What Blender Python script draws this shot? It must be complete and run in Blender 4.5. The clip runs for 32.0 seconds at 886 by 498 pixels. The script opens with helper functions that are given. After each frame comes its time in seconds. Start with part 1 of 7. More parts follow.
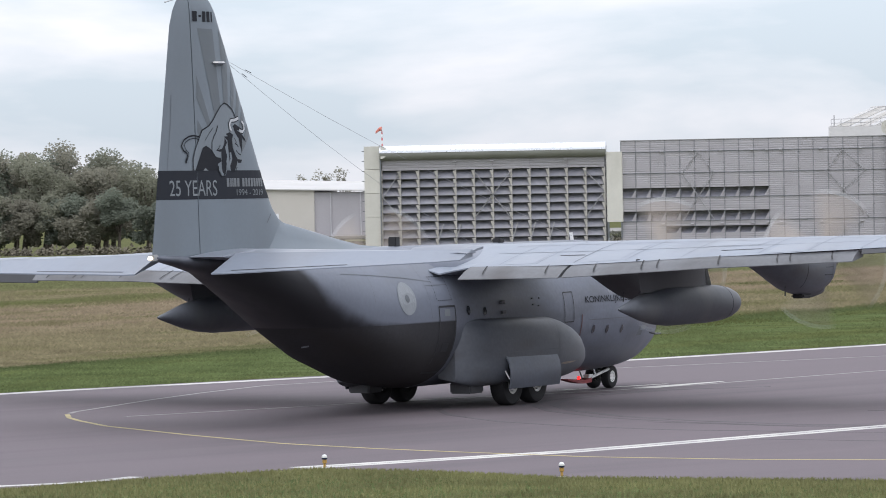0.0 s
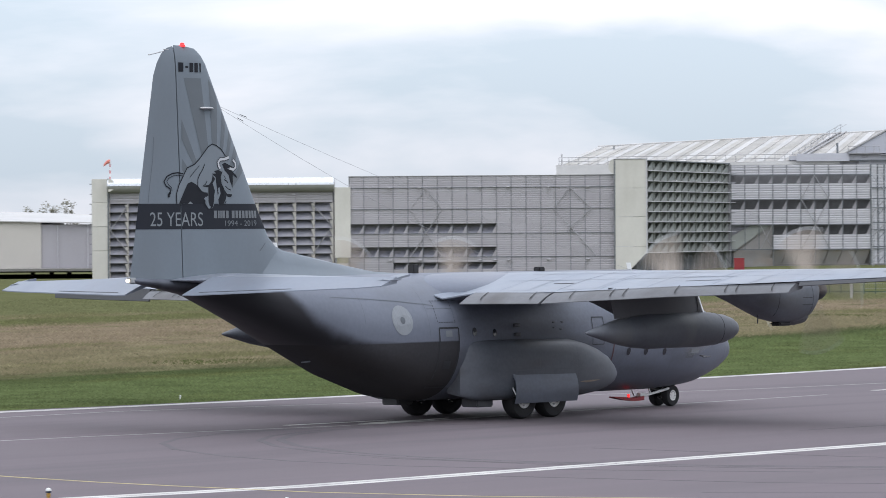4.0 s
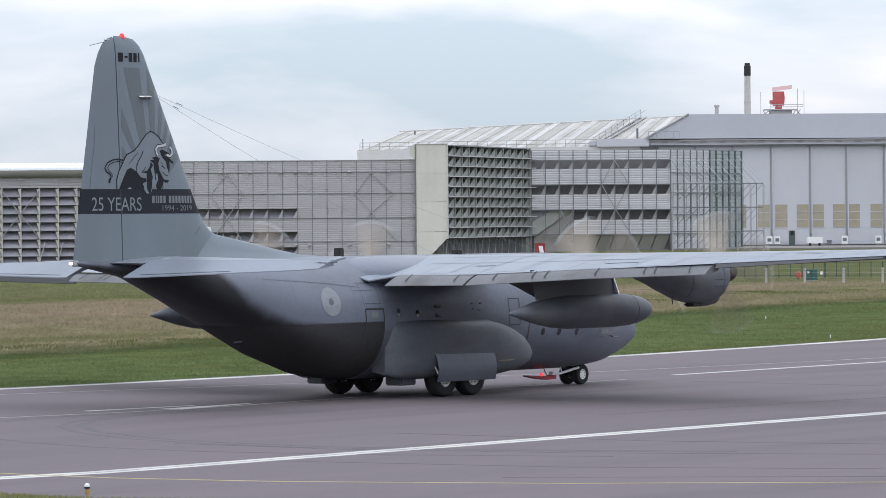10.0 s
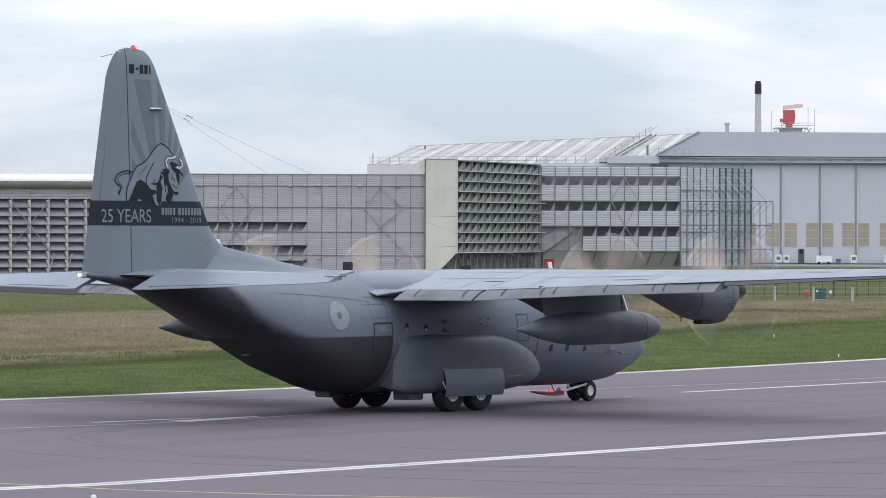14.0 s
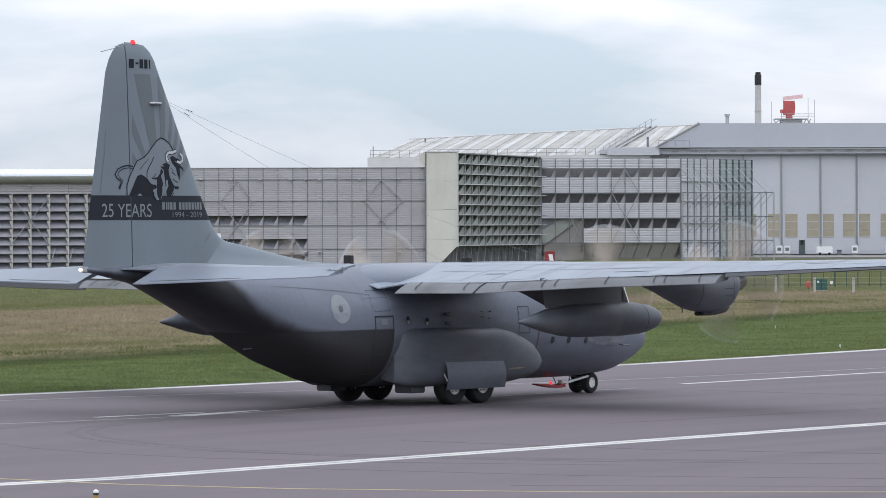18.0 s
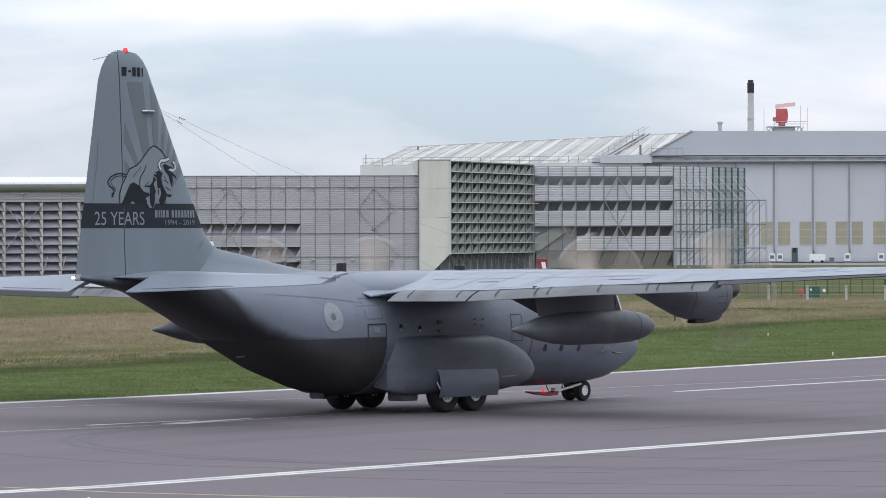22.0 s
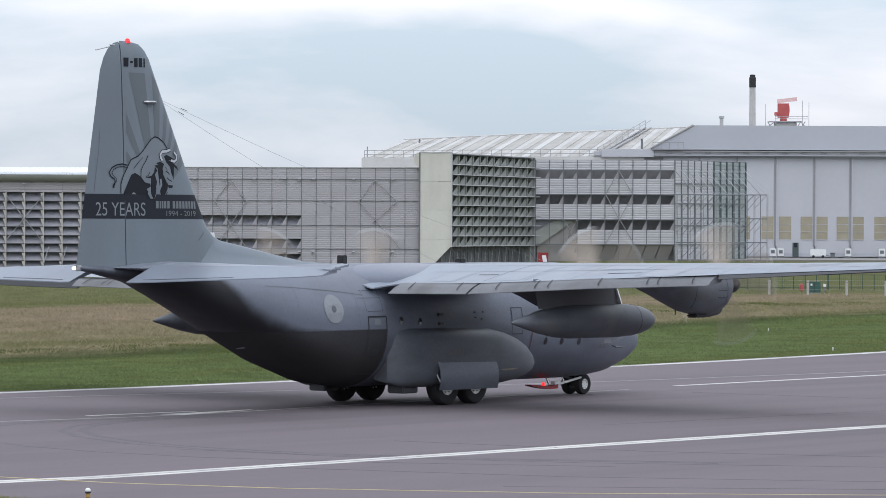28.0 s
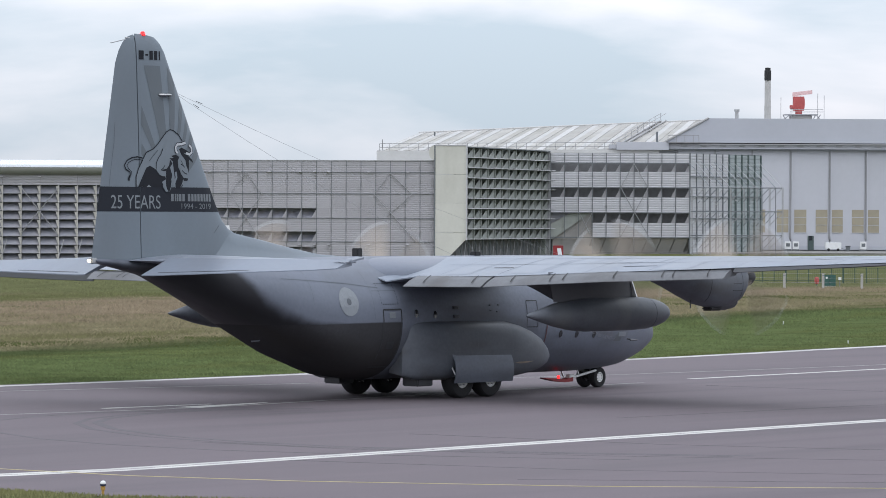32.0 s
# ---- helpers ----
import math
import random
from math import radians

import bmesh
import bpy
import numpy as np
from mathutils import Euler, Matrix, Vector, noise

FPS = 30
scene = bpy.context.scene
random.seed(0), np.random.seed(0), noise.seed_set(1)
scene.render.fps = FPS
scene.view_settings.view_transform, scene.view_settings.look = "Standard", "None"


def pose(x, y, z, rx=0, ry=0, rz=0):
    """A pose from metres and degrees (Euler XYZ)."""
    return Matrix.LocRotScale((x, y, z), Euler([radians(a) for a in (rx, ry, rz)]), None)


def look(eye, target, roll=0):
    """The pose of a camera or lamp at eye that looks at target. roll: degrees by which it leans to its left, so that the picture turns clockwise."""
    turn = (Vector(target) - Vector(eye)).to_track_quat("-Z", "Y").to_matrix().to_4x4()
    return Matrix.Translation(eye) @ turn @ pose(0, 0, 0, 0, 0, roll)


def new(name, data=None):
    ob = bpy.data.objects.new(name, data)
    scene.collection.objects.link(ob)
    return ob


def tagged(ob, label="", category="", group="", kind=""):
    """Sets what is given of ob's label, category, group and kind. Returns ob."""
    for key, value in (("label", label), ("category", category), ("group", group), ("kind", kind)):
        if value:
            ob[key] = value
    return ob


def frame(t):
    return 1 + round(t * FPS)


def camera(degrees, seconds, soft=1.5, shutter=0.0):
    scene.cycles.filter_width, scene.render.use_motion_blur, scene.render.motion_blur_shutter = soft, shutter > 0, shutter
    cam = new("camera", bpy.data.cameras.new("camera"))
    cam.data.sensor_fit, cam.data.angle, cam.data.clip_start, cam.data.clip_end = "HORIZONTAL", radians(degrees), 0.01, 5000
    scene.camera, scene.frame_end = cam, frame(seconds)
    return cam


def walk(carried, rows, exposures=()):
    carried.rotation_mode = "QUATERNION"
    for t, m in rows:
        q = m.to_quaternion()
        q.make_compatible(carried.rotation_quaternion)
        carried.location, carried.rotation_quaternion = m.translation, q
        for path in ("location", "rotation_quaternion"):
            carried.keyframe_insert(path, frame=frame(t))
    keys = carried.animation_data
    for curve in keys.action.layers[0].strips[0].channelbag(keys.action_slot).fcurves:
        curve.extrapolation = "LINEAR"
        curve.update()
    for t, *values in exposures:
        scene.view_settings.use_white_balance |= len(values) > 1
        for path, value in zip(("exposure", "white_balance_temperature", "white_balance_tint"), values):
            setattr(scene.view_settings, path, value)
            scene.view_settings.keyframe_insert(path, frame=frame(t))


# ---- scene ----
# The camera stands on a low mound beside the runway and follows the aircraft by hand.
EYE_HEIGHT = 6.01
cam = camera(11.935, 32.0, soft=0.75, shutter=0.6)


def aim(pan, tilt, roll):
    """A camera pose at the fixed standpoint: degrees to the right of +Y, above level, and of lean."""
    return pose(0, 0, EYE_HEIGHT, 90 + tilt, 0, -pan) @ pose(0, 0, 0, 0, 0, roll)


walk(cam, [
    (0, aim(-7.153, -0.646, -1.050)), (0.5, aim(-6.793, -0.645, -1.013)), (1, aim(-6.382, -0.598, -0.975)),
    (1.5, aim(-5.902, -0.567, -1.005)), (2, aim(-5.396, -0.442, -1.077)), (2.5, aim(-4.908, -0.328, -0.955)),
    (4.5, aim(-2.925, -0.208, -0.518)), (5, aim(-2.357, -0.319, -0.741)), (5.5, aim(-1.876, -0.447, -0.441)),
    (6, aim(-1.464, -0.514, -0.525)), (6.5, aim(-1.181, -0.509, -0.472)), (7, aim(-1.193, -0.648, -0.484)),
    (7.5, aim(-1.042, -0.693, -0.512)), (8, aim(-1.015, -0.636, -0.608)), (8.5, aim(-0.847, -0.570, -0.476)),
    (9, aim(-0.778, -0.523, -0.522)), (9.5, aim(-0.748, -0.503, -0.425)), (10, aim(-0.777, -0.434, -0.399)),
    (10.5, aim(-0.808, -0.475, -0.329)), (11, aim(-0.922, -0.422, -0.198)), (11.5, aim(-0.993, -0.371, -0.174)),
    (12, aim(-0.915, -0.323, -0.039)), (12.5, aim(-0.926, -0.308, 0.044)), (13, aim(-1.025, -0.250, 0.112)),
    (13.5, aim(-0.955, -0.232, 0.121)), (14, aim(-0.899, -0.232, 0.188)), (14.5, aim(-0.781, -0.269, 0.253)),
    (16.5, aim(-0.804, -0.203, 0.139)), (17, aim(-0.860, -0.270, 0.043)), (17.5, aim(-0.892, -0.339, -0.108)),
    (18, aim(-0.910, -0.328, -0.141)), (18.5, aim(-0.853, -0.271, -0.178)), (19, aim(-0.909, -0.227, -0.242)),
    (19.5, aim(-0.863, -0.203, -0.250)), (20, aim(-0.912, -0.231, -0.224)), (20.5, aim(-0.944, -0.266, -0.220)),
    (21, aim(-0.953, -0.303, -0.207)), (21.5, aim(-0.891, -0.283, -0.227)), (22, aim(-0.812, -0.222, -0.155)),
    (22.5, aim(-0.780, -0.168, -0.117)), (23, aim(-0.740, -0.150, -0.071)), (23.5, aim(-0.710, -0.147, -0.047)),
    (24, aim(-0.777, -0.148, -0.015)), (24.5, aim(-0.754, -0.155, 0.014)), (25, aim(-0.788, -0.183, 0.016)),
    (25.5, aim(-0.797, -0.230, 0.018)), (27.5, aim(-0.804, -0.289, 0.173)), (28, aim(-0.823, -0.321, 0.208)),
    (28.5, aim(-0.843, -0.338, 0.164)), (29, aim(-0.905, -0.365, 0.180)), (29.5, aim(-1.029, -0.408, 0.172)),
    (30, aim(-1.125, -0.434, 0.157)), (30.5, aim(-1.148, -0.396, 0.073)), (31, aim(-1.100, -0.390, 0.195)),
    (31.5, aim(-1.051, -0.368, 0.211)), (32, aim(-1.026, -0.417, 0.234)),
], exposures=[(0, 0.20, 6480, 19), (2.5, 0.17, 6400, 19), (5, 0.13, 6310, 18), (13, 0.10, 6290, 17), (20, 0.06, 6270, 17), (32, 0.04, 6265, 17)])

# ---- sky and light: a bright overcast day ----
world = bpy.data.worlds.new("overcast_sky")
scene.world = world
world.use_nodes = True


def build_sky():
    nt = world.node_tree
    nt.nodes.clear()
    N, L = nt.nodes.new, nt.links.new
    out = N("ShaderNodeOutputWorld")
    sky = N("ShaderNodeTexSky")
    sky.sky_type = "NISHITA"
    sky.sun_disc = False
    sky.sun_elevation, sky.sun_rotation = radians(58), radians(-160)
    blue = N("ShaderNodeBackground")
    blue.inputs["Strength"].default_value = 0.06
    L(sky.outputs[0], blue.inputs["Color"])
    # cloud deck: long flat banks, stretched along the horizon
    co = N("ShaderNodeTexCoord")
    mp = N("ShaderNodeMapping")
    mp.inputs["Scale"].default_value = (6.5, 6.5, 27.0)
    mp.inputs["Location"].default_value = (0.3, 0.0, 1.15)
    L(co.outputs["Generated"], mp.inputs["Vector"])
    n1 = N("ShaderNodeTexNoise")
    n1.inputs["Scale"].default_value = 1.0
    n1.inputs["Detail"].default_value = 7
    n1.inputs["Roughness"].default_value = 0.5
    n1.inputs["Distortion"].default_value = 0.25
    L(mp.outputs[0], n1.inputs["Vector"])
    ramp = N("ShaderNodeValToRGB")
    e = ramp.color_ramp.elements
    e[0].position, e[0].color = 0.40, (0.575, 0.692, 0.742, 1)
    e[1].position, e[1].color = 0.60, (0.965, 0.985, 0.985, 1)
    L(n1.outputs[0], ramp.inputs[0])
    cloud = N("ShaderNodeBackground")
    # an overcast sky brightens towards the zenith
    sep = N("ShaderNodeSeparateXYZ")
    L(co.outputs["Generated"], sep.inputs[0])
    lift = N("ShaderNodeMapRange")
    lift.inputs["From Min"].default_value, lift.inputs["From Max"].default_value = 0.0, 1.0
    lift.inputs["To Min"].default_value, lift.inputs["To Max"].default_value = 0.96, 2.3
    L(sep.outputs["Z"], lift.inputs["Value"])
    low = N("ShaderNodeMapRange")
    low.interpolation_type = "SMOOTHSTEP"
    low.inputs["From Min"].default_value, low.inputs["From Max"].default_value = 0.0, 0.065
    low.inputs["To Min"].default_value, low.inputs["To Max"].default_value = -0.02, 0.16
    L(sep.outputs["Z"], low.inputs["Value"])
    total = N("ShaderNodeMath")
    L(lift.outputs[0], total.inputs[0])
    L(low.outputs[0], total.inputs[1])
    L(total.outputs[0], cloud.inputs["Strength"])
    L(ramp.outputs[0], cloud.inputs["Color"])
    mix = N("ShaderNodeMixShader")
    mix.inputs[0].default_value = 0.88
    L(blue.outputs[0], mix.inputs[1])
    L(cloud.outputs[0], mix.inputs[2])
    L(mix.outputs[0], out.inputs["Surface"])


build_sky()
sun_data = bpy.data.lights.new("sun", "SUN")
sun_data.energy, sun_data.angle, sun_data.color = 0.5, radians(30), (1.0, 0.96, 0.9)
sun = new("sun", sun_data)
sun.matrix_world = look((15, -40, 70), (0, 0, 0))
scene.view_settings.exposure = 0.0

# ---- materials ----
def paint(name, color, rough=0.6, metal=0.0, var=0.12, scale=2.0, fine=30.0, bump=0.0, streak=(1, 1, 1), dirt=None, amount=0.0, per_piece=0.0, spec=0.4):
    """A painted or natural surface: two scales of uneven tone, optional dirt in streaks and relief."""
    m = bpy.data.materials.new(name)
    m.use_nodes = True
    nt = m.node_tree
    N, L = nt.nodes.new, nt.links.new
    bsdf = nt.nodes["Principled BSDF"]
    bsdf.inputs["Roughness"].default_value = rough
    bsdf.inputs["Metallic"].default_value = metal
    bsdf.inputs["Specular IOR Level"].default_value = spec
    co = N("ShaderNodeTexCoord")
    mp = N("ShaderNodeMapping")
    mp.inputs["Scale"].default_value = streak
    L(co.outputs["Object"], mp.inputs["Vector"])
    big, small = N("ShaderNodeTexNoise"), N("ShaderNodeTexNoise")
    big.inputs["Scale"].default_value, big.inputs["Detail"].default_value = scale, 5
    small.inputs["Scale"].default_value, small.inputs["Detail"].default_value = fine, 3
    L(mp.outputs[0], big.inputs["Vector"])
    L(co.outputs["Object"], small.inputs["Vector"])
    add = N("ShaderNodeMath")
    add.operation = "MULTIPLY_ADD"
    add.inputs[1].default_value = 0.4
    L(small.outputs[0], add.inputs[0])
    L(big.outputs[0], add.inputs[2])
    rng = N("ShaderNodeMapRange")
    rng.inputs["From Min"].default_value, rng.inputs["From Max"].default_value = 0.4, 1.0
    rng.inputs["To Min"].default_value, rng.inputs["To Max"].default_value = 1 - var, 1 + var
    L(add.outputs[0], rng.inputs["Value"])
    tone = rng.outputs[0]
    if per_piece:
        info, m2 = N("ShaderNodeObjectInfo"), N("ShaderNodeMapRange")
        m2.inputs["To Min"].default_value, m2.inputs["To Max"].default_value = 1 - per_piece, 1 + per_piece
        L(info.outputs["Random"], m2.inputs["Value"])
        mul = N("ShaderNodeMath")
        mul.operation = "MULTIPLY"
        L(tone, mul.inputs[0])
        L(m2.outputs[0], mul.inputs[1])
        tone = mul.outputs[0]
    vm = N("ShaderNodeVectorMath")
    vm.operation = "SCALE"
    vm.inputs[0].default_value = color
    L(tone, vm.inputs["Scale"])
    col = vm.outputs[0]
    if dirt:
        d = N("ShaderNodeTexNoise")
        d.inputs["Scale"].default_value, d.inputs["Detail"].default_value = scale * 0.6, 6
        L(mp.outputs[0], d.inputs["Vector"])
        r = N("ShaderNodeMapRange")
        r.inputs["From Min"].default_value, r.inputs["From Max"].default_value = 0.48, 0.68
        r.inputs["To Max"].default_value = amount
        L(d.outputs[0], r.inputs["Value"])
        mx = N("ShaderNodeMix")
        mx.data_type = "RGBA"
        L(r.outputs[0], mx.inputs[0])
        L(col, mx.inputs[6])
        mx.inputs[7].default_value = (*dirt, 1)
        col = mx.outputs[2]
    L(col, bsdf.inputs["Base Color"])
    rr = N("ShaderNodeMapRange")
    rr.inputs["From Min"].default_value, rr.inputs["From Max"].default_value = 0.3, 0.7
    rr.inputs["To Min"].default_value, rr.inputs["To Max"].default_value = max(rough - 0.08, 0.02), min(rough + 0.08, 1)
    L(big.outputs[0], rr.inputs["Value"])
    L(rr.outputs[0], bsdf.inputs["Roughness"])
    if bump:
        b = N("ShaderNodeBump")
        b.inputs["Strength"].default_value, b.inputs["Distance"].default_value = 0.6, bump
        L(small.outputs[0], b.inputs["Height"])
        L(b.outputs[0], bsdf.inputs["Normal"])
    return m


def glow(name, color, strength):
    m = bpy.data.materials.new(name)
    m.use_nodes = True
    b = m.node_tree.nodes["Principled BSDF"]
    b.inputs["Base Color"].default_value = (*color, 1)
    b.inputs["Emission Color"].default_value = (*color, 1)
    b.inputs["Emission Strength"].default_value = strength
    return m


SKIN_FIN = paint("grey_fin_paint", (0.150, 0.180, 0.208), 0.5, var=0.08, scale=0.7, fine=9, streak=(1, 1, 0.4), dirt=(0.118, 0.136, 0.155), amount=0.35)
# the fin's grey, darkened for grime and for shade under the wing
SKIN = paint("shade_darkened_aircraft_paint", (0.123, 0.139, 0.174), 0.5, var=0.26, scale=1.5, fine=9, streak=(1, 0.3, 1), dirt=(0.075, 0.082, 0.094), amount=0.65)
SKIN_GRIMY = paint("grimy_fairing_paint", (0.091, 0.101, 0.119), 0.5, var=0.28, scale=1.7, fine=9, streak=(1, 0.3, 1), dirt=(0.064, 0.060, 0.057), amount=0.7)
# fuselage grey made paler for the sky's reflection on the spine
SKIN_TOP = paint("skylit_spine_paint", (0.138, 0.156, 0.196), 0.42, var=0.14, scale=0.8, fine=8, streak=(1, 0.4, 1))
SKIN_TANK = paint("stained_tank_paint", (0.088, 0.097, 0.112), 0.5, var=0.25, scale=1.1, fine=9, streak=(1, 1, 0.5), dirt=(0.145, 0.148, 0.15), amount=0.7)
SKIN_DARK = paint("dark_grey_paint", (0.075, 0.078, 0.085), 0.55, var=0.14, scale=0.8, fine=10, streak=(1, 0.3, 1))
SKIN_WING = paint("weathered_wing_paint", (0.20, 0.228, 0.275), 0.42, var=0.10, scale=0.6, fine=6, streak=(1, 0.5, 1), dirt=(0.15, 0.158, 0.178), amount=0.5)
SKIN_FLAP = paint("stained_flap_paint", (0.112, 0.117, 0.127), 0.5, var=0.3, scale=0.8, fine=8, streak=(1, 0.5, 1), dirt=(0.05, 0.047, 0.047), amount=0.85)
# ramp colour holds soot and the shade beneath the tail
RAMP_DARK = paint("soot_and_shade_ramp_paint", (0.042, 0.042, 0.046), 0.75, var=0.3, scale=0.8, fine=10, streak=(1, 0.3, 1), dirt=(0.048, 0.044, 0.042), amount=0.6, spec=0.12)


def soot_shade_skin():
    """Aircraft grey with exhaust soot and underside shade painted on the upswept tail: the dark edge follows the waist,
    then sweeps up and softens aft.
    """
    m = paint("soot_and_shade_tail_paint", (0.128, 0.145, 0.182), 0.46, var=0.16, scale=0.9, fine=9, streak=(1, 0.35, 1), dirt=(0.09, 0.10, 0.115), amount=0.4)
    nt = m.node_tree
    N, L = nt.nodes.new, nt.links.new

    def calc(op, a, b, c=0.0):
        n = N("ShaderNodeMath")
        n.operation = op
        for k, v in enumerate((a, b, c)):
            if isinstance(v, (int, float)):
                n.inputs[k].default_value = v
            else:
                L(v, n.inputs[k])
        return n.outputs[0]

    base = nt.nodes["Principled BSDF"].inputs["Base Color"]
    clean = base.links[0].from_socket
    co, sep, ns = N("ShaderNodeTexCoord"), N("ShaderNodeSeparateXYZ"), N("ShaderNodeTexNoise")
    L(co.outputs["Object"], sep.inputs[0])
    ns.inputs["Scale"].default_value, ns.inputs["Detail"].default_value = 1.4, 5
    L(co.outputs["Object"], ns.inputs["Vector"])
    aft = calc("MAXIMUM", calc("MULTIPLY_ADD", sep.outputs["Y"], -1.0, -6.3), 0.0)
    # the edge stops at 4.58, which leaves the tail cone a painted sky-lit top
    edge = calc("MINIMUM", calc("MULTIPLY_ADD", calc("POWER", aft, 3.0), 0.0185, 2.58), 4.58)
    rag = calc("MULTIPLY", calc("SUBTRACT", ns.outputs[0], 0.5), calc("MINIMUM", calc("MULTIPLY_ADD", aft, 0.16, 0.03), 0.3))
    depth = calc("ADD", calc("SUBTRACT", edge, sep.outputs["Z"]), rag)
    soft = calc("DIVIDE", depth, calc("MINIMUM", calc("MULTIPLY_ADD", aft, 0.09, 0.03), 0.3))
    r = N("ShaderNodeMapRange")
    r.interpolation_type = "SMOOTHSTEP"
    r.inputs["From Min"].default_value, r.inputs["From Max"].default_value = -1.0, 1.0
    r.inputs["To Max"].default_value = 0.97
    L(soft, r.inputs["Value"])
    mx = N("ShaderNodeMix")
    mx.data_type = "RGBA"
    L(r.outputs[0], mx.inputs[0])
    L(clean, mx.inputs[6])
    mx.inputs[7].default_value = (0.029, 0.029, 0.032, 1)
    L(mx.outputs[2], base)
    gl = N("ShaderNodeMapRange")
    gl.inputs["To Min"].default_value, gl.inputs["To Max"].default_value = 0.4, 0.1
    L(r.outputs[0], gl.inputs["Value"])
    L(gl.outputs[0], nt.nodes["Principled BSDF"].inputs["Specular IOR Level"])
    return m


SKIN_TAIL = soot_shade_skin()
BAND = paint("dark_band_paint", (0.020, 0.023, 0.030), 0.65, var=0.08, spec=0.15)
RAY = paint("sunray_grey_paint", (0.108, 0.126, 0.141), 0.5, var=0.06)
LETTER = paint("light_grey_marking", (0.175, 0.195, 0.21), 0.5, var=0.05)
DARKMARK = paint("dark_grey_marking", (0.016, 0.018, 0.023), 0.65, var=0.05, spec=0.15)
BULLGREY = paint("mid_grey_marking", (0.19, 0.21, 0.23), 0.5, var=0.05)
SEAM = paint("panel_seam_shadow_paint", (0.03, 0.032, 0.036), 0.6, var=0.05)
RUBBER = paint("tyre_rubber", (0.022, 0.022, 0.024), 0.85, var=0.2, scale=6)
HUB = paint("white_wheel_hub", (0.8, 0.8, 0.78), 0.5, var=0.15, scale=8)
BRAKE = paint("sooty_brake_metal", (0.03, 0.03, 0.032), 0.7, var=0.2, scale=8)
METAL = paint("bare_metal", (0.45, 0.45, 0.45), 0.35, 0.9, var=0.15, scale=5)
BLACK = paint("dull_black", (0.02, 0.02, 0.022), 0.6, var=0.2)
# blade tan is lightened to give the spinning discs their hazy glow
BLADE = paint("haze_lightened_blade_paint", (0.5, 0.43, 0.36), 0.5, var=0.1)
# red paled towards pink, with distance haze mixed into the colour
HAZERED = paint("hazed_red_paint", (0.42, 0.085, 0.08), 0.6, var=0.2, scale=2)
DARKRED = paint("dark_red_paint", (0.26, 0.03, 0.035), 0.5, var=0.2, scale=4)
REDPAINT = paint("red_paint", (0.5, 0.035, 0.03), 0.5, var=0.15, scale=4)
WHITEPAINT = paint("white_paint", (0.72, 0.73, 0.72), 0.6, var=0.08, scale=3)
GLASS = paint("dark_window_glass", (0.02, 0.024, 0.03), 0.12, var=0.05, spec=0.6)
BELLY_LAMP = glow("bright_red_lamp", (1.0, 0.015, 0.012), 3.0)
RED_LAMP = glow("red_lamp", (1.0, 0.02, 0.02), 2.2)
WHITE_LAMP = glow("warm_white_lamp", (1.0, 0.9, 0.7), 2.5)

# ---- mesh tools ----
def finish(bm, smooth=None):
    bmesh.ops.recalc_face_normals(bm, faces=bm.faces)
    if smooth is not None:
        for f in bm.faces:
            f.smooth = True
        for e in bm.edges:
            if len(e.link_faces) == 2 and e.calc_face_angle(0) > radians(smooth):
                e.smooth = False
    return bm


def mesh_of(name, bm, material):
    me = bpy.data.meshes.new(name)
    bm.to_mesh(me)
    bm.free()
    for m in material if isinstance(material, (list, tuple)) else [material]:
        me.materials.append(m)
    return me


def part(name, bm, material, parent, label="", m=None):
    """One mesh object under a thing or a part."""
    ob = new(name, mesh_of(name, bm, material))
    ob.parent = parent
    if m is not None:
        ob.matrix_basis = m
    if label:
        ob["label"] = label
    return ob


def piece(name, mesh, parent, m):
    ob = new(name, mesh)
    ob.parent = parent
    ob.matrix_basis = m
    return ob


def thing(name, label, category, m=None, group="", kind=""):
    ob = tagged(new(name), label, category, group, kind)
    if m is not None:
        ob.matrix_basis = m
    return ob


def block(*boxes, bevel=0.0):
    """Boxes given as (x0, y0, z0, x1, y1, z1), in one bmesh."""
    bm = bmesh.new()
    for x0, y0, z0, x1, y1, z1 in boxes:
        q = bmesh.ops.create_cube(bm, size=1)
        for v in q["verts"]:
            v.co = Vector(((x0 + x1) / 2 + v.co.x * (x1 - x0), (y0 + y1) / 2 + v.co.y * (y1 - y0), (z0 + z1) / 2 + v.co.z * (z1 - z0)))
    if bevel:
        bmesh.ops.bevel(bm, geom=bm.edges[:], offset=bevel, segments=2, affect="EDGES")
    return bm


def rings(sections, closed=True, caps=True):
    """A skin over rings of equally many points."""
    bm = bmesh.new()
    vs = [[bm.verts.new(p) for p in ring] for ring in sections]
    n = len(vs[0])
    for a, b in zip(vs, vs[1:]):
        for i in range(n if closed else n - 1):
            j = (i + 1) % n
            bm.faces.new((a[i], a[j], b[j], b[i]))
    if caps:
        bm.faces.new(vs[0][::-1])
        bm.faces.new(vs[-1])
    return bm


def rod(bm, a, b, r, n=8, r2=None):
    """A round bar from a to b added to bm."""
    a, b = Vector(a), Vector(b)
    q = bmesh.ops.create_cone(bm, cap_ends=True, segments=n, radius1=r, radius2=r if r2 is None else r2, depth=(b - a).length)
    m = Matrix.Translation((a + b) / 2) @ (b - a).to_track_quat("Z", "Y").to_matrix().to_4x4()
    bmesh.ops.transform(bm, matrix=m, verts=q["verts"])
    return bm


def rods(*items, n=8):
    bm = bmesh.new()
    for a, b, r in items:
        rod(bm, a, b, r, n)
    return bm


def lathe(profile, n=24):
    """Revolve (radius, height) pairs about z."""
    return rings([[(r * math.cos(2 * math.pi * i / n), r * math.sin(2 * math.pi * i / n), z) for i in range(n)] for r, z in profile])


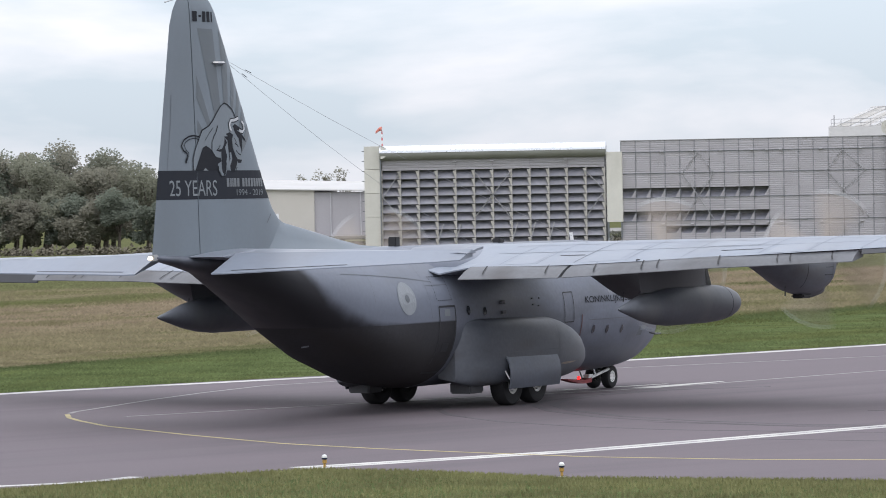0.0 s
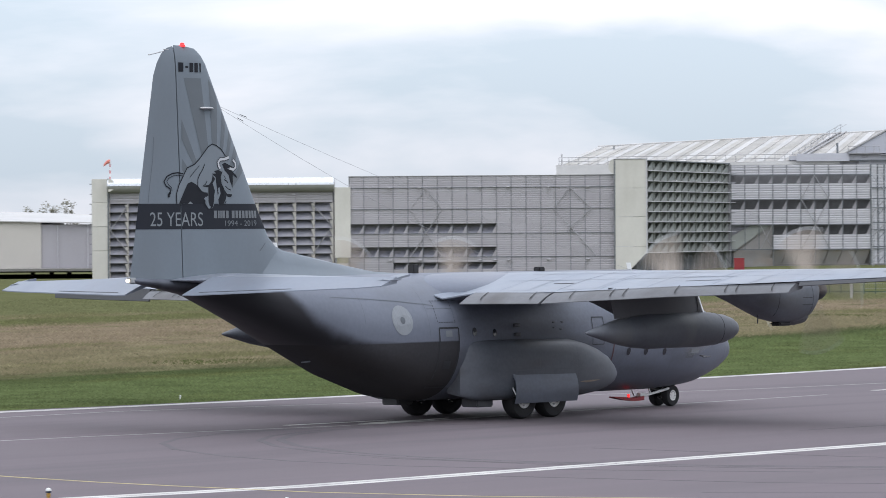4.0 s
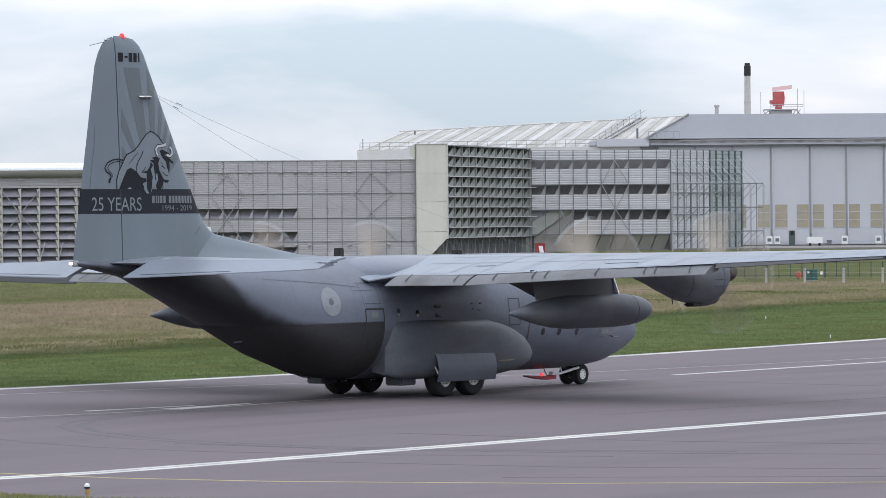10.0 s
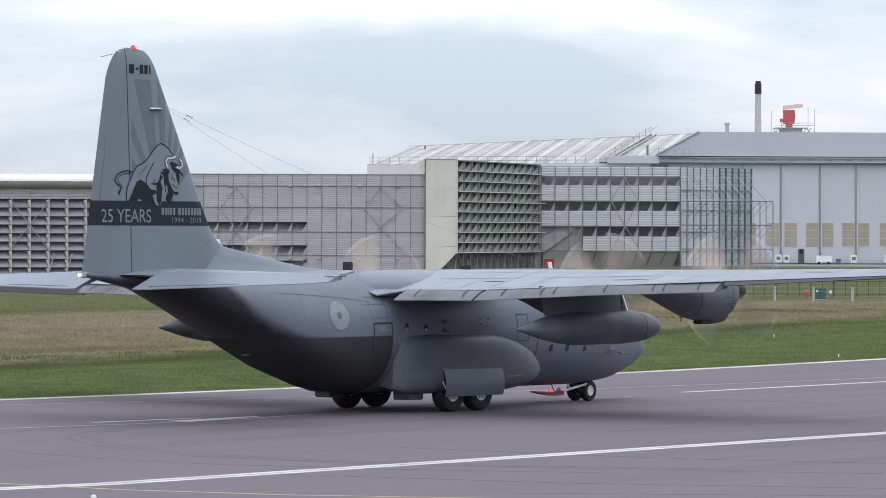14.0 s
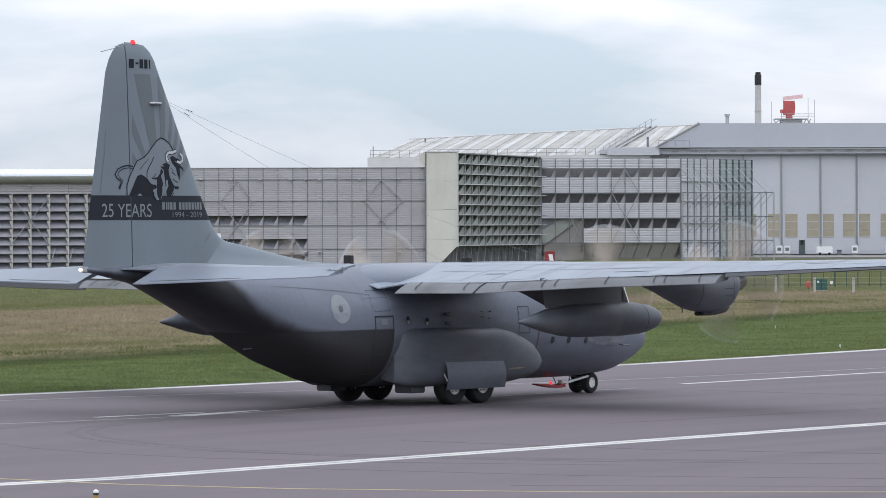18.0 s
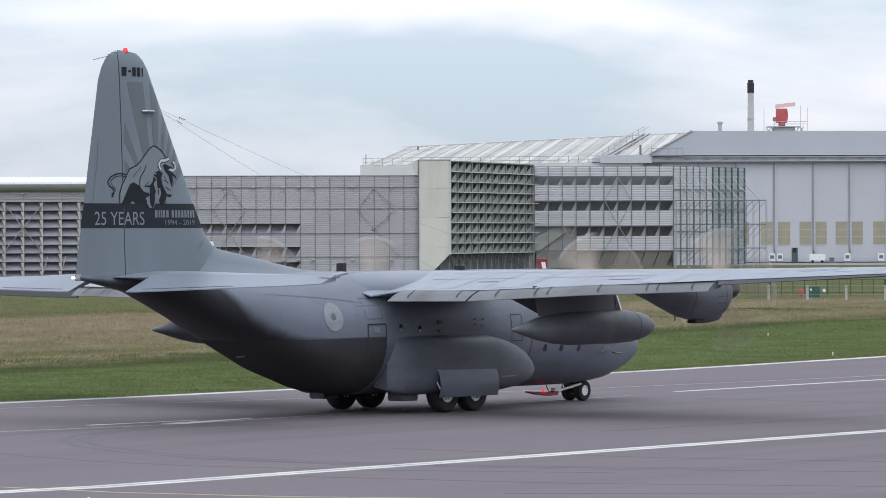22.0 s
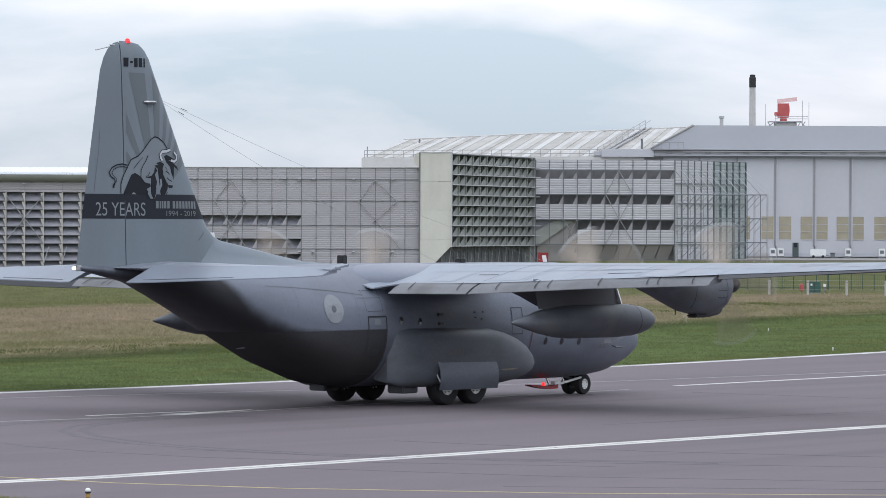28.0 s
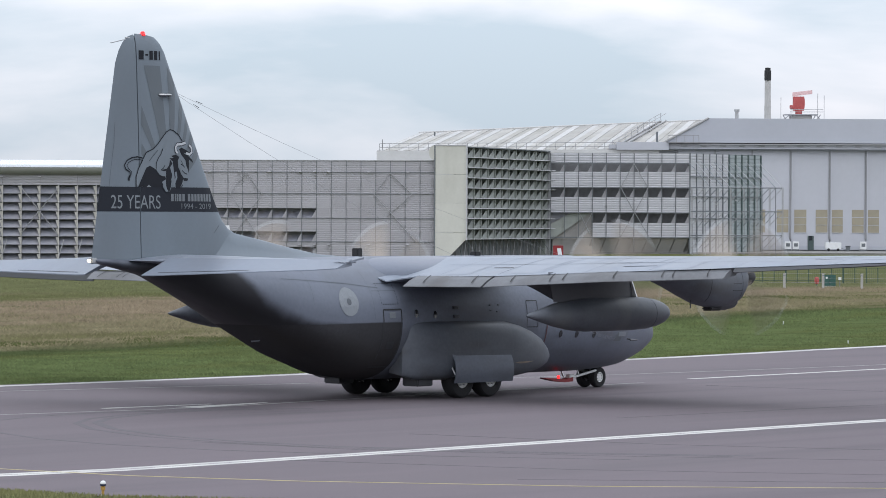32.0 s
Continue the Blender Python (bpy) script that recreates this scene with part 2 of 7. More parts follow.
def slab(outline, z0, z1):
    """A flat sheet with that outline in plan, from z0 to z1."""
    return rings([[(x, y, z0) for x, y in outline], [(x, y, z1) for x, y in outline]])


def strip(points, width, z0, z1):
    """A painted band along a line on the ground."""
    pts = [Vector((*p, 0)) for p in points]
    left, right = [], []
    for i, p in enumerate(pts):
        d = (pts[min(i + 1, len(pts) - 1)] - pts[max(i - 1, 0)]).normalized()
        nrm = Vector((-d.y, d.x, 0)) * width / 2
        left.append(p + nrm)
        right.append(p - nrm)
    return rings([[(l.x, l.y, z1), (r.x, r.y, z1), (r.x, r.y, z0), (l.x, l.y, z0)] for l, r in zip(left, right)])

# ---- ground, runway and markings ----
def ground_material(name="airfield_grass", blades=False):
    """Mown and rough grass in long belts along the runway, with straw patches; the blades vary one by one."""
    m = paint(name, (0.1, 0.12, 0.04), 0.9, var=0.25, scale=0.35, fine=3.5, bump=0.03)
    nt = m.node_tree
    N, L = nt.nodes.new, nt.links.new
    bsdf = nt.nodes["Principled BSDF"]
    bsdf.inputs["Specular IOR Level"].default_value = 0.0
    tone = bsdf.inputs["Base Color"].links[0].from_node.inputs["Scale"].links[0].from_socket
    co = N("ShaderNodeTexCoord")
    rot = N("ShaderNodeMapping")
    rot.inputs["Rotation"].default_value = (0, 0, radians(24.9))
    L(co.outputs["Object"], rot.inputs["Vector"])
    sep = N("ShaderNodeSeparateXYZ")
    L(rot.outputs[0], sep.inputs[0])
    # distance from the runway's far edge, wavering
    st = N("ShaderNodeMapping")
    st.inputs["Scale"].default_value = (0.14, 0.025, 1)
    L(rot.outputs[0], st.inputs["Vector"])
    wav = N("ShaderNodeTexNoise")
    wav.inputs["Scale"].default_value, wav.inputs["Detail"].default_value = 1.0, 6
    L(st.outputs[0], wav.inputs["Vector"])
    k = N("ShaderNodeMath")
    k.operation = "MULTIPLY_ADD"
    k.inputs[1].default_value = 14.0
    L(wav.outputs[0], k.inputs[0])
    L(sep.outputs["X"], k.inputs[2])
    rng = N("ShaderNodeMapRange")
    rng.inputs["From Min"].default_value, rng.inputs["From Max"].default_value = -200.0, -60.0
    L(k.outputs[0], rng.inputs["Value"])
    ramp = N("ShaderNodeValToRGB")
    GR = (0.071, 0.091, 0.038, 1)
    DK = (0.046, 0.058, 0.025, 1)
    PINK = (0.150, 0.121, 0.083, 1)
    ST = (0.128, 0.112, 0.068, 1)
    OL = (0.084, 0.087, 0.041, 1)
    els = ramp.color_ramp.elements
    els[0].position, els[0].color = 0.0, ST
    els[1].position, els[1].color = 1.0, GR
    for p, c in ((0.22, ST), (0.27, OL), (0.32, OL), (0.36, PINK), (0.55, PINK), (0.62, ST), (0.745, ST), (0.768, DK), (0.80, GR)):
        e = els.new(p)
        e.color = c
    L(rng.outputs[0], ramp.inputs[0])
    # patches of greener and paler grass in the rough
    pt = N("ShaderNodeMapping")
    pt.inputs["Scale"].default_value = (0.16, 0.04, 1)
    L(rot.outputs[0], pt.inputs["Vector"])
    pn = N("ShaderNodeTexNoise")
    pn.inputs["Scale"].default_value, pn.inputs["Detail"].default_value, pn.inputs["Roughness"].default_value = 1.0, 7, 0.65
    L(pt.outputs[0], pn.inputs["Vector"])
    pr = N("ShaderNodeMapRange")
    pr.inputs["From Min"].default_value, pr.inputs["From Max"].default_value = 0.5, 0.62
    pr.inputs["To Max"].default_value = 0.55
    L(pn.outputs[0], pr.inputs["Value"])
    mix = N("ShaderNodeMix")
    mix.data_type = "RGBA"
    L(pr.outputs[0], mix.inputs[0])
    L(ramp.outputs[0], mix.inputs[6])
    mix.inputs[7].default_value = (0.070, 0.077, 0.029, 1)
    # greener pasture on the far side of the field
    world_xyz, line, beyond, far_mix = N("ShaderNodeSeparateXYZ"), N("ShaderNodeMath"), N("ShaderNodeMapRange"), N("ShaderNodeMix")
    L(co.outputs["Object"], world_xyz.inputs[0])
    line.operation = "MULTIPLY_ADD"
    line.inputs[1].default_value = -0.75
    L(world_xyz.outputs["X"], line.inputs[0])
    L(world_xyz.outputs["Y"], line.inputs[2])
    beyond.interpolation_type = "SMOOTHSTEP"
    beyond.inputs["From Min"].default_value, beyond.inputs["From Max"].default_value = 350.0, 366.0
    beyond.inputs["To Max"].default_value = 0.85
    L(line.outputs[0], beyond.inputs["Value"])
    far_mix.data_type = "RGBA"
    L(beyond.outputs[0], far_mix.inputs[0])
    L(mix.outputs[2], far_mix.inputs[6])
    far_mix.inputs[7].default_value = (0.084, 0.092, 0.043, 1)
    vm = N("ShaderNodeVectorMath")
    vm.operation = "SCALE"
    L(far_mix.outputs[2], vm.inputs[0])
    # clumps and mown swathes, seen as flat streaks
    cl = N("ShaderNodeMapping")
    cl.inputs["Scale"].default_value = (0.30, 0.75, 1)
    L(co.outputs["Object"], cl.inputs["Vector"])
    cn = N("ShaderNodeTexNoise")
    cn.inputs["Scale"].default_value, cn.inputs["Detail"].default_value, cn.inputs["Roughness"].default_value = 1.0, 8, 0.72
    L(cl.outputs[0], cn.inputs["Vector"])
    cr = N("ShaderNodeMapRange")
    cr.inputs["From Min"].default_value, cr.inputs["From Max"].default_value = 0.32, 0.68
    cr.inputs["To Min"].default_value, cr.inputs["To Max"].default_value = 0.86, 1.34
    L(cn.outputs[0], cr.inputs["Value"])
    both = N("ShaderNodeMath")
    both.operation = "MULTIPLY"
    L(tone, both.inputs[0])
    L(cr.outputs[0], both.inputs[1])
    if blades:
        geo, each, mul = N("ShaderNodeNewGeometry"), N("ShaderNodeMapRange"), N("ShaderNodeMath")
        each.inputs["To Min"].default_value, each.inputs["To Max"].default_value = 1.0, 1.4
        L(geo.outputs["Random Per Island"], each.inputs["Value"])
        mul.operation = "MULTIPLY"
        L(both.outputs[0], mul.inputs[0])
        L(each.outputs[0], mul.inputs[1])
        L(mul.outputs[0], vm.inputs["Scale"])
        tr, mx = N("ShaderNodeBsdfTranslucent"), N("ShaderNodeMixShader")
        L(vm.outputs[0], tr.inputs["Color"])
        mx.inputs[0].default_value = 0.2
        L(bsdf.outputs[0], mx.inputs[1])
        L(tr.outputs[0], mx.inputs[2])
        L(mx.outputs[0], nt.nodes["Material Output"].inputs["Surface"])
    else:
        L(both.outputs[0], vm.inputs["Scale"])
    L(vm.outputs[0], bsdf.inputs["Base Color"])
    return m


GRASS = ground_material()
BLADES = ground_material("grass_blades", True)
ASPHALT = paint("runway_asphalt", (0.126, 0.106, 0.117), 0.85, var=0.17, scale=0.35, fine=14, bump=0.01, streak=(2.2, 0.16, 1), dirt=(0.082, 0.074, 0.081), amount=0.45, spec=0.25)
turn_map, squeeze = ASPHALT.node_tree.nodes.new("ShaderNodeMapping"), [n for n in ASPHALT.node_tree.nodes if n.type == "MAPPING"][0]
turn_map.inputs["Rotation"].default_value = (0, 0, radians(39.4))
ASPHALT.node_tree.links.new(squeeze.inputs["Vector"].links[0].from_socket, turn_map.inputs["Vector"])
ASPHALT.node_tree.links.new(turn_map.outputs[0], squeeze.inputs["Vector"])
LINEWHITE = paint("worn_white_marking", (0.48, 0.472, 0.45), 0.8, var=0.22, scale=0.8, fine=9, dirt=(0.3, 0.29, 0.3), amount=0.5)
LINEWORN = paint("dirty_white_marking", (0.45, 0.44, 0.43), 0.85, var=0.3, scale=0.5, fine=7, dirt=(0.2, 0.19, 0.19), amount=0.6)
LINEFAINT = paint("faded_white_marking", (0.27, 0.26, 0.26), 0.85, var=0.2, scale=0.7, fine=9)
LINEYELLOW = paint("faded_yellow_marking", (0.36, 0.305, 0.16), 0.85, var=0.25, scale=0.8, fine=9)
SKID = paint("tyre_mark_rubber", (0.09, 0.081, 0.089), 0.85, var=0.3, scale=0.5, fine=8)


def ground_z(x, y):
    """The field lies level and sinks a little before the pens and the tree belt."""
    k, e = min(max((y - 530) / 50, 0), 1), min(max((20 - x) / 60, 0), 1)
    return -0.02 - 1.5 * k * k * (3 - 2 * k) * e * e * (3 - 2 * e)


def build_ground():
    big = bmesh.new()
    xs = [-4800, -1500, -500, -300, -220] + list(range(-200, 61, 10)) + [90, 140, 210, 300, 600, 1500, 4800]
    ys = [-4800, -1500, -400, -150, 0, 150, 300, 400, 480, 520] + list(range(530, 701, 10)) + [720, 760, 830, 1000, 1600, 4800]
    vs = [[big.verts.new((x, y, ground_z(x, y))) for x in xs] for y in ys]
    for a, b in zip(vs, vs[1:]):
        for k in range(len(xs) - 1):
            big.faces.new((a[k], a[k + 1], b[k + 1], b[k]))
    tagged(new("ground", mesh_of("ground", finish(big), GRASS)), "airfield grass, mown green beside the runway and straw-coloured beyond", "grass", kind="structure")
    near = [(-120, -40), (-40, 62), (-20.85, 89), (-19.4, 91.1), (-17.8, 92.4), (-15.6, 94.5), (-14.9, 94.9), (-11.6, 93.2), (-8.86, 91), (-5, 90), (-1.93, 89.1), (20, 88.4), (60, 90), (200, 118)]
    far = [(330, 640), (60, 292.2), (40, 246.8), (17.6, 203.5), (5, 182.6), (0, 175.0), (-14, 155.9), (-30, 137.9), (-60, 98.9), (-165, -40)]
    tagged(new("runway", mesh_of("runway", finish(slab(near + far, -0.25, 0.0)), ASPHALT)), "dark grey asphalt runway with rubber marks", "runway", kind="structure")
    d = Vector((0.6347, 0.7727))

    def marking(name, pts, w, mat, label, z=0.004):
        bm = strip(pts, w, -0.002, z)
        tagged(new(name, mesh_of(name, finish(bm), mat)), label, "marking", kind="structure")

    for off in (-0.24, 0.24):
        nx, ny = d.y * off, -d.x * off
        marking("runway_edge_line", [(x + nx, y + ny) for x, y in ((-15.3, 95.2), (-9.6, 100.4), (-1.9, 110.4), (11.15, 127.5), (40, 165.5))], 0.38, LINEWHITE, "solid white line along the runway edge")
    marking("runway_far_line", [(-60, 98.4), (-30, 136.9), (-22, 145.4), (-14, 154.9), (-7, 164.1), (0, 174.0), (5, 181.6), (11, 191.2), (17.6, 202.5), (28, 221.6), (40, 245.8), (60, 291.2)], 0.75, LINEWORN, "white line along the far runway edge")
    for w, tip in ((0.85, (-8.2, 137.4)), (0.3, (-9.9, 136.1))):
        base = (-10.45, 133.5) if w > 0.5 else (-13.0, 132.6)
        e = Vector((tip[0] - base[0], tip[1] - base[1])).normalized()
        q = [(base[0] - e.y * w / 2, base[1] + e.x * w / 2), (base[0] + e.y * w / 2, base[1] - e.x * w / 2), (tip[0] + e.y * 0.08, tip[1] - e.x * 0.08), (tip[0] - e.y * 0.08, tip[1] + e.x * 0.08)]
        tagged(new("centreline_dash", mesh_of("centreline_dash", finish(slab(q, -0.002, 0.007)), LINEWHITE)), "worn white wedge where two markings meet", "marking", kind="structure")
    marking("centreline_dash", [(6.5, 159.6), (15.0, 171.6), (24, 183.6)], 0.36, LINEWHITE, "white runway centreline dash")
    marking("centreline_dash", [(44, 211), (66, 240)], 0.36, LINEWHITE, "white runway centreline dash")
    marking("taxi_line", [(-24.24, 119.4), (-21.13, 122.6), (-18.4, 125.6), (-14.65, 129.0), (-11.44, 131.9), (-8.95, 135.0), (-6.4, 139.2), (-1.0, 147.6), (4.6, 155.6)], 0.17, LINEFAINT, "thin faded taxi guide line", 0.006)
    marking("taxi_line", [(-26.35, 121.6), (-26.4, 122.6), (-26.2, 124.0), (-25.5, 129.6), (-24.7, 134), (-23.5, 138.6), (-20.0, 143.4), (-10, 151.5), (3, 162.6), (13, 173.6), (30, 195)], 0.17, LINEFAINT, "thin faded taxi guide line")
    marking("yellow_taxi_line", [(-26.3, 121.0), (-25.8, 119.0), (-25.09, 117.2), (-23.77, 114.34), (-20.4, 109.2), (-17.33, 105), (-14.6, 102.4), (-12.3, 100.6), (-9, 98.2), (-5, 96.5), (1.4, 95.2), (8.5, 95), (20, 95.4)], 0.15, LINEYELLOW, "worn yellow taxiway line curving off the runway", 0.006)
    marking("runway_edge_line", [(-24.5, 87.2), (-21.1, 90.0), (-19.85, 90.7), (-19.1, 91.6), (-18.6, 92.7)], 0.4, LINEWORN, "worn white line along the near runway edge")
    # tyre marks of turning aircraft
    arc = [(-6.5, 133.5), (-9.5, 132.0), (-11.3, 129.2), (-12.2, 126.2), (-12.3, 123.4), (-11.5, 120.0), (-9.7, 116.3), (-7.5, 113.6), (-4.6, 111.2), (0, 109.2), (6, 107.8)]
    for i, (k, w) in enumerate(((0.0, 0.3), (0.55, 0.22), (3.2, 0.2))):
        marking("tyre_mark", [(x - k, y - k * 0.6) for x, y in arc], w, SKID, "dark curved tyre mark", 0.0025 + 0.0002 * i)
    for i, pts in enumerate(([(6.8, 153.5), (13.6, 148.0), (22, 143)], [(-8.75, 113.3), (-4.4, 110.0), (2, 107.5), (10, 106)], [(-6, 105), (1.5, 101.5), (9, 100)], [(-3, 118), (4, 113), (12, 110)], [(0, 97.6), (10, 97.0)], [(3, 128), (10, 136), (18, 145)])):
        marking("tyre_mark", pts, 0.12, SKID, "long dark tyre mark", 0.0031 + 0.0002 * i)


build_ground()

# ---- the four-engined transport aircraft; x to starboard, y forward, z up, s metres aft of the nose ----
GEAR = 13.3


def lean(x):
    """The aircraft stands leaning a little to port on the cambered runway."""
    return 0.026 * max(-x - 1.0, 0.0)


def at(s, x, z):
    return (x, GEAR - s, z - lean(x))


def between(table, s):
    """Smooth values out of rows (s, ...), by s."""
    for a, b in zip(table, table[1:]):
        if a[0] <= s <= b[0]:
            k = (s - a[0]) / (b[0] - a[0])
            return [p + (q - p) * k for p, q in zip(a[1:], b[1:])]
    return list((table[0] if s < table[0][0] else table[-1])[1:])


# s, half width, bottom, widest height, top, squareness of the lower half
FUSELAGE = [
    (0.0, 0.04, 1.82, 1.86, 1.90, 2.0), (0.12, 0.22, 1.56, 1.90, 2.18, 2.0), (0.45, 0.43, 1.40, 1.96, 2.55, 2.0),
    (0.95, 0.67, 1.18, 2.04, 2.92, 2.0), (1.6, 0.95, 0.98, 2.15, 3.24, 2.0), (2.5, 1.30, 0.77, 2.3, 3.6, 2.1),
    (3.1, 1.52, 0.71, 2.4, 4.22, 2.1), (3.9, 1.78, 0.66, 2.5, 4.60, 2.2), (5.0, 2.03, 0.62, 2.6, 4.72, 2.2),
    (6.5, 2.15, 0.62, 2.6, 4.73, 2.2), (16.9, 2.15, 0.62, 2.6, 4.73, 2.2), (18.4, 2.13, 0.80, 2.62, 4.73, 2.5),
    (20.15, 2.04, 1.40, 2.75, 4.74, 2.7), (21.5, 1.90, 1.98, 3.1, 4.74, 2.7), (22.93, 1.66, 2.58, 3.5, 4.73, 2.7),
    (24.3, 1.34, 3.13, 3.86, 4.70, 2.6), (25.62, 1.02, 3.62, 4.15, 4.68, 2.5), (27.2, 0.56, 4.16, 4.45, 4.68, 2.2),
    (28.4, 0.27, 4.38, 4.54, 4.70, 2.0), (29.5, 0.10, 4.58, 4.65, 4.72, 2.0),
]
AROUND = 48


def fuselage_ring(s, swell=0.0):
    w, zb, zc, zt, e = between(FUSELAGE, s)
    ring = []
    for i in range(AROUND):
        a = 2 * math.pi * i / AROUND
        c, d = math.cos(a), math.sin(a)
        k = e if d < 0 else 2.05
        x = (w + swell) * math.copysign(abs(c) ** (2 / k), c)
        h = (zt - zc if d > 0 else zc - zb) + swell
        ring.append(at(s, x, zc + h * math.copysign(abs(d) ** (2 / k), d)))
    return ring


def fuselage_side(s, z):
    """Half width of the fuselage at that station and height."""
    w, zb, zc, zt, e = between(FUSELAGE, s)
    h, k = (zt - zc, 2.05) if z > zc else (zc - zb, e)
    return w * max(1 - min(abs(z - zc) / h, 1) ** k, 0) ** (1 / k)


def fuselage_mesh(s0, s1, first=0, last=AROUND, step=0.35, swell=0.0):
    n = max(2, int((s1 - s0) / step) + 1)
    sections = [fuselage_ring(s0 + (s1 - s0) * i / (n - 1), swell) for i in range(n)]
    whole = last - first >= AROUND
    if not whole:
        sections = [[r[i % AROUND] for i in range(first, last + 1)] for r in sections]
    return finish(rings(sections, whole, whole), 35)


def fin_edges(z):
    le = between([(4.6, 22.6), (5.5, 23.1), (5.9, 23.55), (6.5, 23.93), (11.2, 26.33), (11.5, 26.56), (11.66, 26.8), (11.74, 27.3)], z)[0]
    te = between([(4.6, 29.62), (10.8, 28.56), (11.3, 28.36), (11.55, 28.14), (11.66, 27.95), (11.74, 27.5)], z)[0]
    return le, te


def fin_half(s, z):
    le, te = fin_edges(z)
    u = min(max((s - le) / max(te - le, 0.01), 0), 1)
    t = between([(4.6, 0.36), (9, 0.25), (11.4, 0.16), (11.74, 0.03)], z)[0]
    return t * 2.6 * (math.sqrt(u) * 0.9 - u * 0.62 - 0.28 * u ** 2) / 0.9 if u < 1 else 0.0


def decal(name, outline, offset, material, parent, surface, label="", cuts=6, thick=0.004):
    """A painted shape, given as (y, z) corners, laid on the starboard skin."""
    bm = bmesh.new()
    vs = [bm.verts.new((0, y, z)) for y, z in outline]
    if isinstance(outline, Band):
        for i in range(len(vs) // 2 - 1):
            bm.faces.new((vs[i], vs[i + 1], vs[-2 - i], vs[-1 - i]))
    else:
        bm.faces.new(vs)
    bmesh.ops.triangulate(bm, faces=bm.faces[:])
    if cuts:
        bmesh.ops.subdivide_edges(bm, edges=bm.edges[:], cuts=cuts, use_grid_fill=True)
    for v in bm.verts:
        v.co.x = surface(GEAR - v.co.y, v.co.z) + offset
    for f in bm.faces:
        f.normal_update()
        if f.normal.x < 0:
            f.normal_flip()
    return part(name, bm, material, parent, label)


def lettering(name, text, y, z, height, width, material, parent, surface, offset=0.014, label=""):
    """Writing on the starboard skin, its lower aft corner at (y, z)."""
    cu = bpy.data.curves.new(name, "FONT")
    cu.body = text
    cu.size = 1
    tmp = bpy.data.objects.new(name, cu)
    me = bpy.data.meshes.new_from_object(tmp)
    xs = [v.co.x for v in me.vertices]
    ys = [v.co.y for v in me.vertices]
    bm = bmesh.new()
    bm.from_mesh(me)
    bpy.data.objects.remove(tmp)
    bpy.data.meshes.remove(me)
    for v in bm.verts:
        yy = y + (v.co.x - min(xs)) / (max(xs) - min(xs)) * width
        zz = z + (v.co.y - min(ys)) / (max(ys) - min(ys)) * height
        v.co = Vector((surface(GEAR - yy, zz) + offset, yy, zz))
    return part(name, bm, material, parent, label)


class Band(list):
    """The outline of an even band, first along its one side and back along the other."""


def box_path(points, width):
    """Outline of a band of even width along (y, z) points."""
    left, right = [], []
    for i, p in enumerate(points):
        a, b = points[max(i - 1, 0)], points[min(i + 1, len(points) - 1)]
        d = Vector((b[0] - a[0], b[1] - a[1])).normalized() * width / 2
        left.append((p[0] - d.y, p[1] + d.x))
        right.append((p[0] + d.y, p[1] - d.x))
    return Band(left + right[::-1])


def airfoil(s0, s1, x, z, t, twist=0.0, n=14, cut0=0.0, cut1=1.0):
    """A wing section at span x between chord fractions, upper side first."""
    c = s1 - s0
    up, low = [], []
    for i in range(n + 1):
        u = cut0 + (cut1 - cut0) * (0.5 - 0.5 * math.cos(math.pi * i / n))
        y = 5 * t * c * (0.2969 * math.sqrt(u) - 0.126 * u - 0.3516 * u ** 2 + 0.2843 * u ** 3 - 0.1036 * u ** 4)
        zz = z - (u - 0.35) * c * math.sin(twist)
        up.append(at(s0 + u * c, x, zz + y * 1.0))
        low.append(at(s0 + u * c, x, zz - y * 0.85))
    return up + low[::-1]


WING_SET = 4.0
# x, leading edge, trailing edge, height, thickness ratio
WING = [(0, 11.45, 16.5, 4.27, 0.152), (5.6, 11.45, 16.5, 4.36, 0.147), (13.8, 11.7, 14.78, 4.61, 0.13), (19.6, 11.95, 13.8, 4.79, 0.115), (20.15, 12.15, 13.65, 4.81, 0.09)]


def wing_at(x):
    return between(WING, abs(x))


def wing_section(x, side, cut0=0.0, cut1=1.0):
    le, te, z, t = wing_at(x)
    return airfoil(le, te, x * side, z, t, radians(WING_SET), cut0=cut0, cut1=cut1)


def wing_mesh(x0, x1, side, cut0=0.0, cut1=1.0, n=8):
    return finish(rings([wing_section(x0 + (x1 - x0) * i / n, side, cut0, cut1) for i in range(n + 1)]), 40)


def flap_mesh(x0, x1, side):
    """A lowered flap: a thin wedge behind and below the wing's trailing edge."""
    out = []
    for x in (x0, (x0 + x1) / 2, x1):
        te = between([(2.0, 16.5), (5.6, 16.5), (13.8, 14.78)], x)[0]
        z = between([(2.0, 4.09), (5.6, 4.12), (10, 4.32), (13.8, 4.42)], x)[0]
        d = between([(2.0, 0.72), (5.6, 0.66), (13.8, 0.42)], x)[0]
        drop = between([(2.0, 0.33), (5.6, 0.33), (13.8, 0.28)], x)[0]
        X = x * side
        out.append([at(te - 0.45, X, z - 0.02), at(te - 0.05, X, z + 0.015), at(te + d * 0.5, X, z - drop * 0.42), at(te + d, X, z - drop),
                    at(te + d, X, z - drop - 0.02), at(te + d * 0.4, X, z - drop * 0.75 - 0.05), at(te - 0.3, X, z - 0.18)])
    return finish(rings(out), 40)


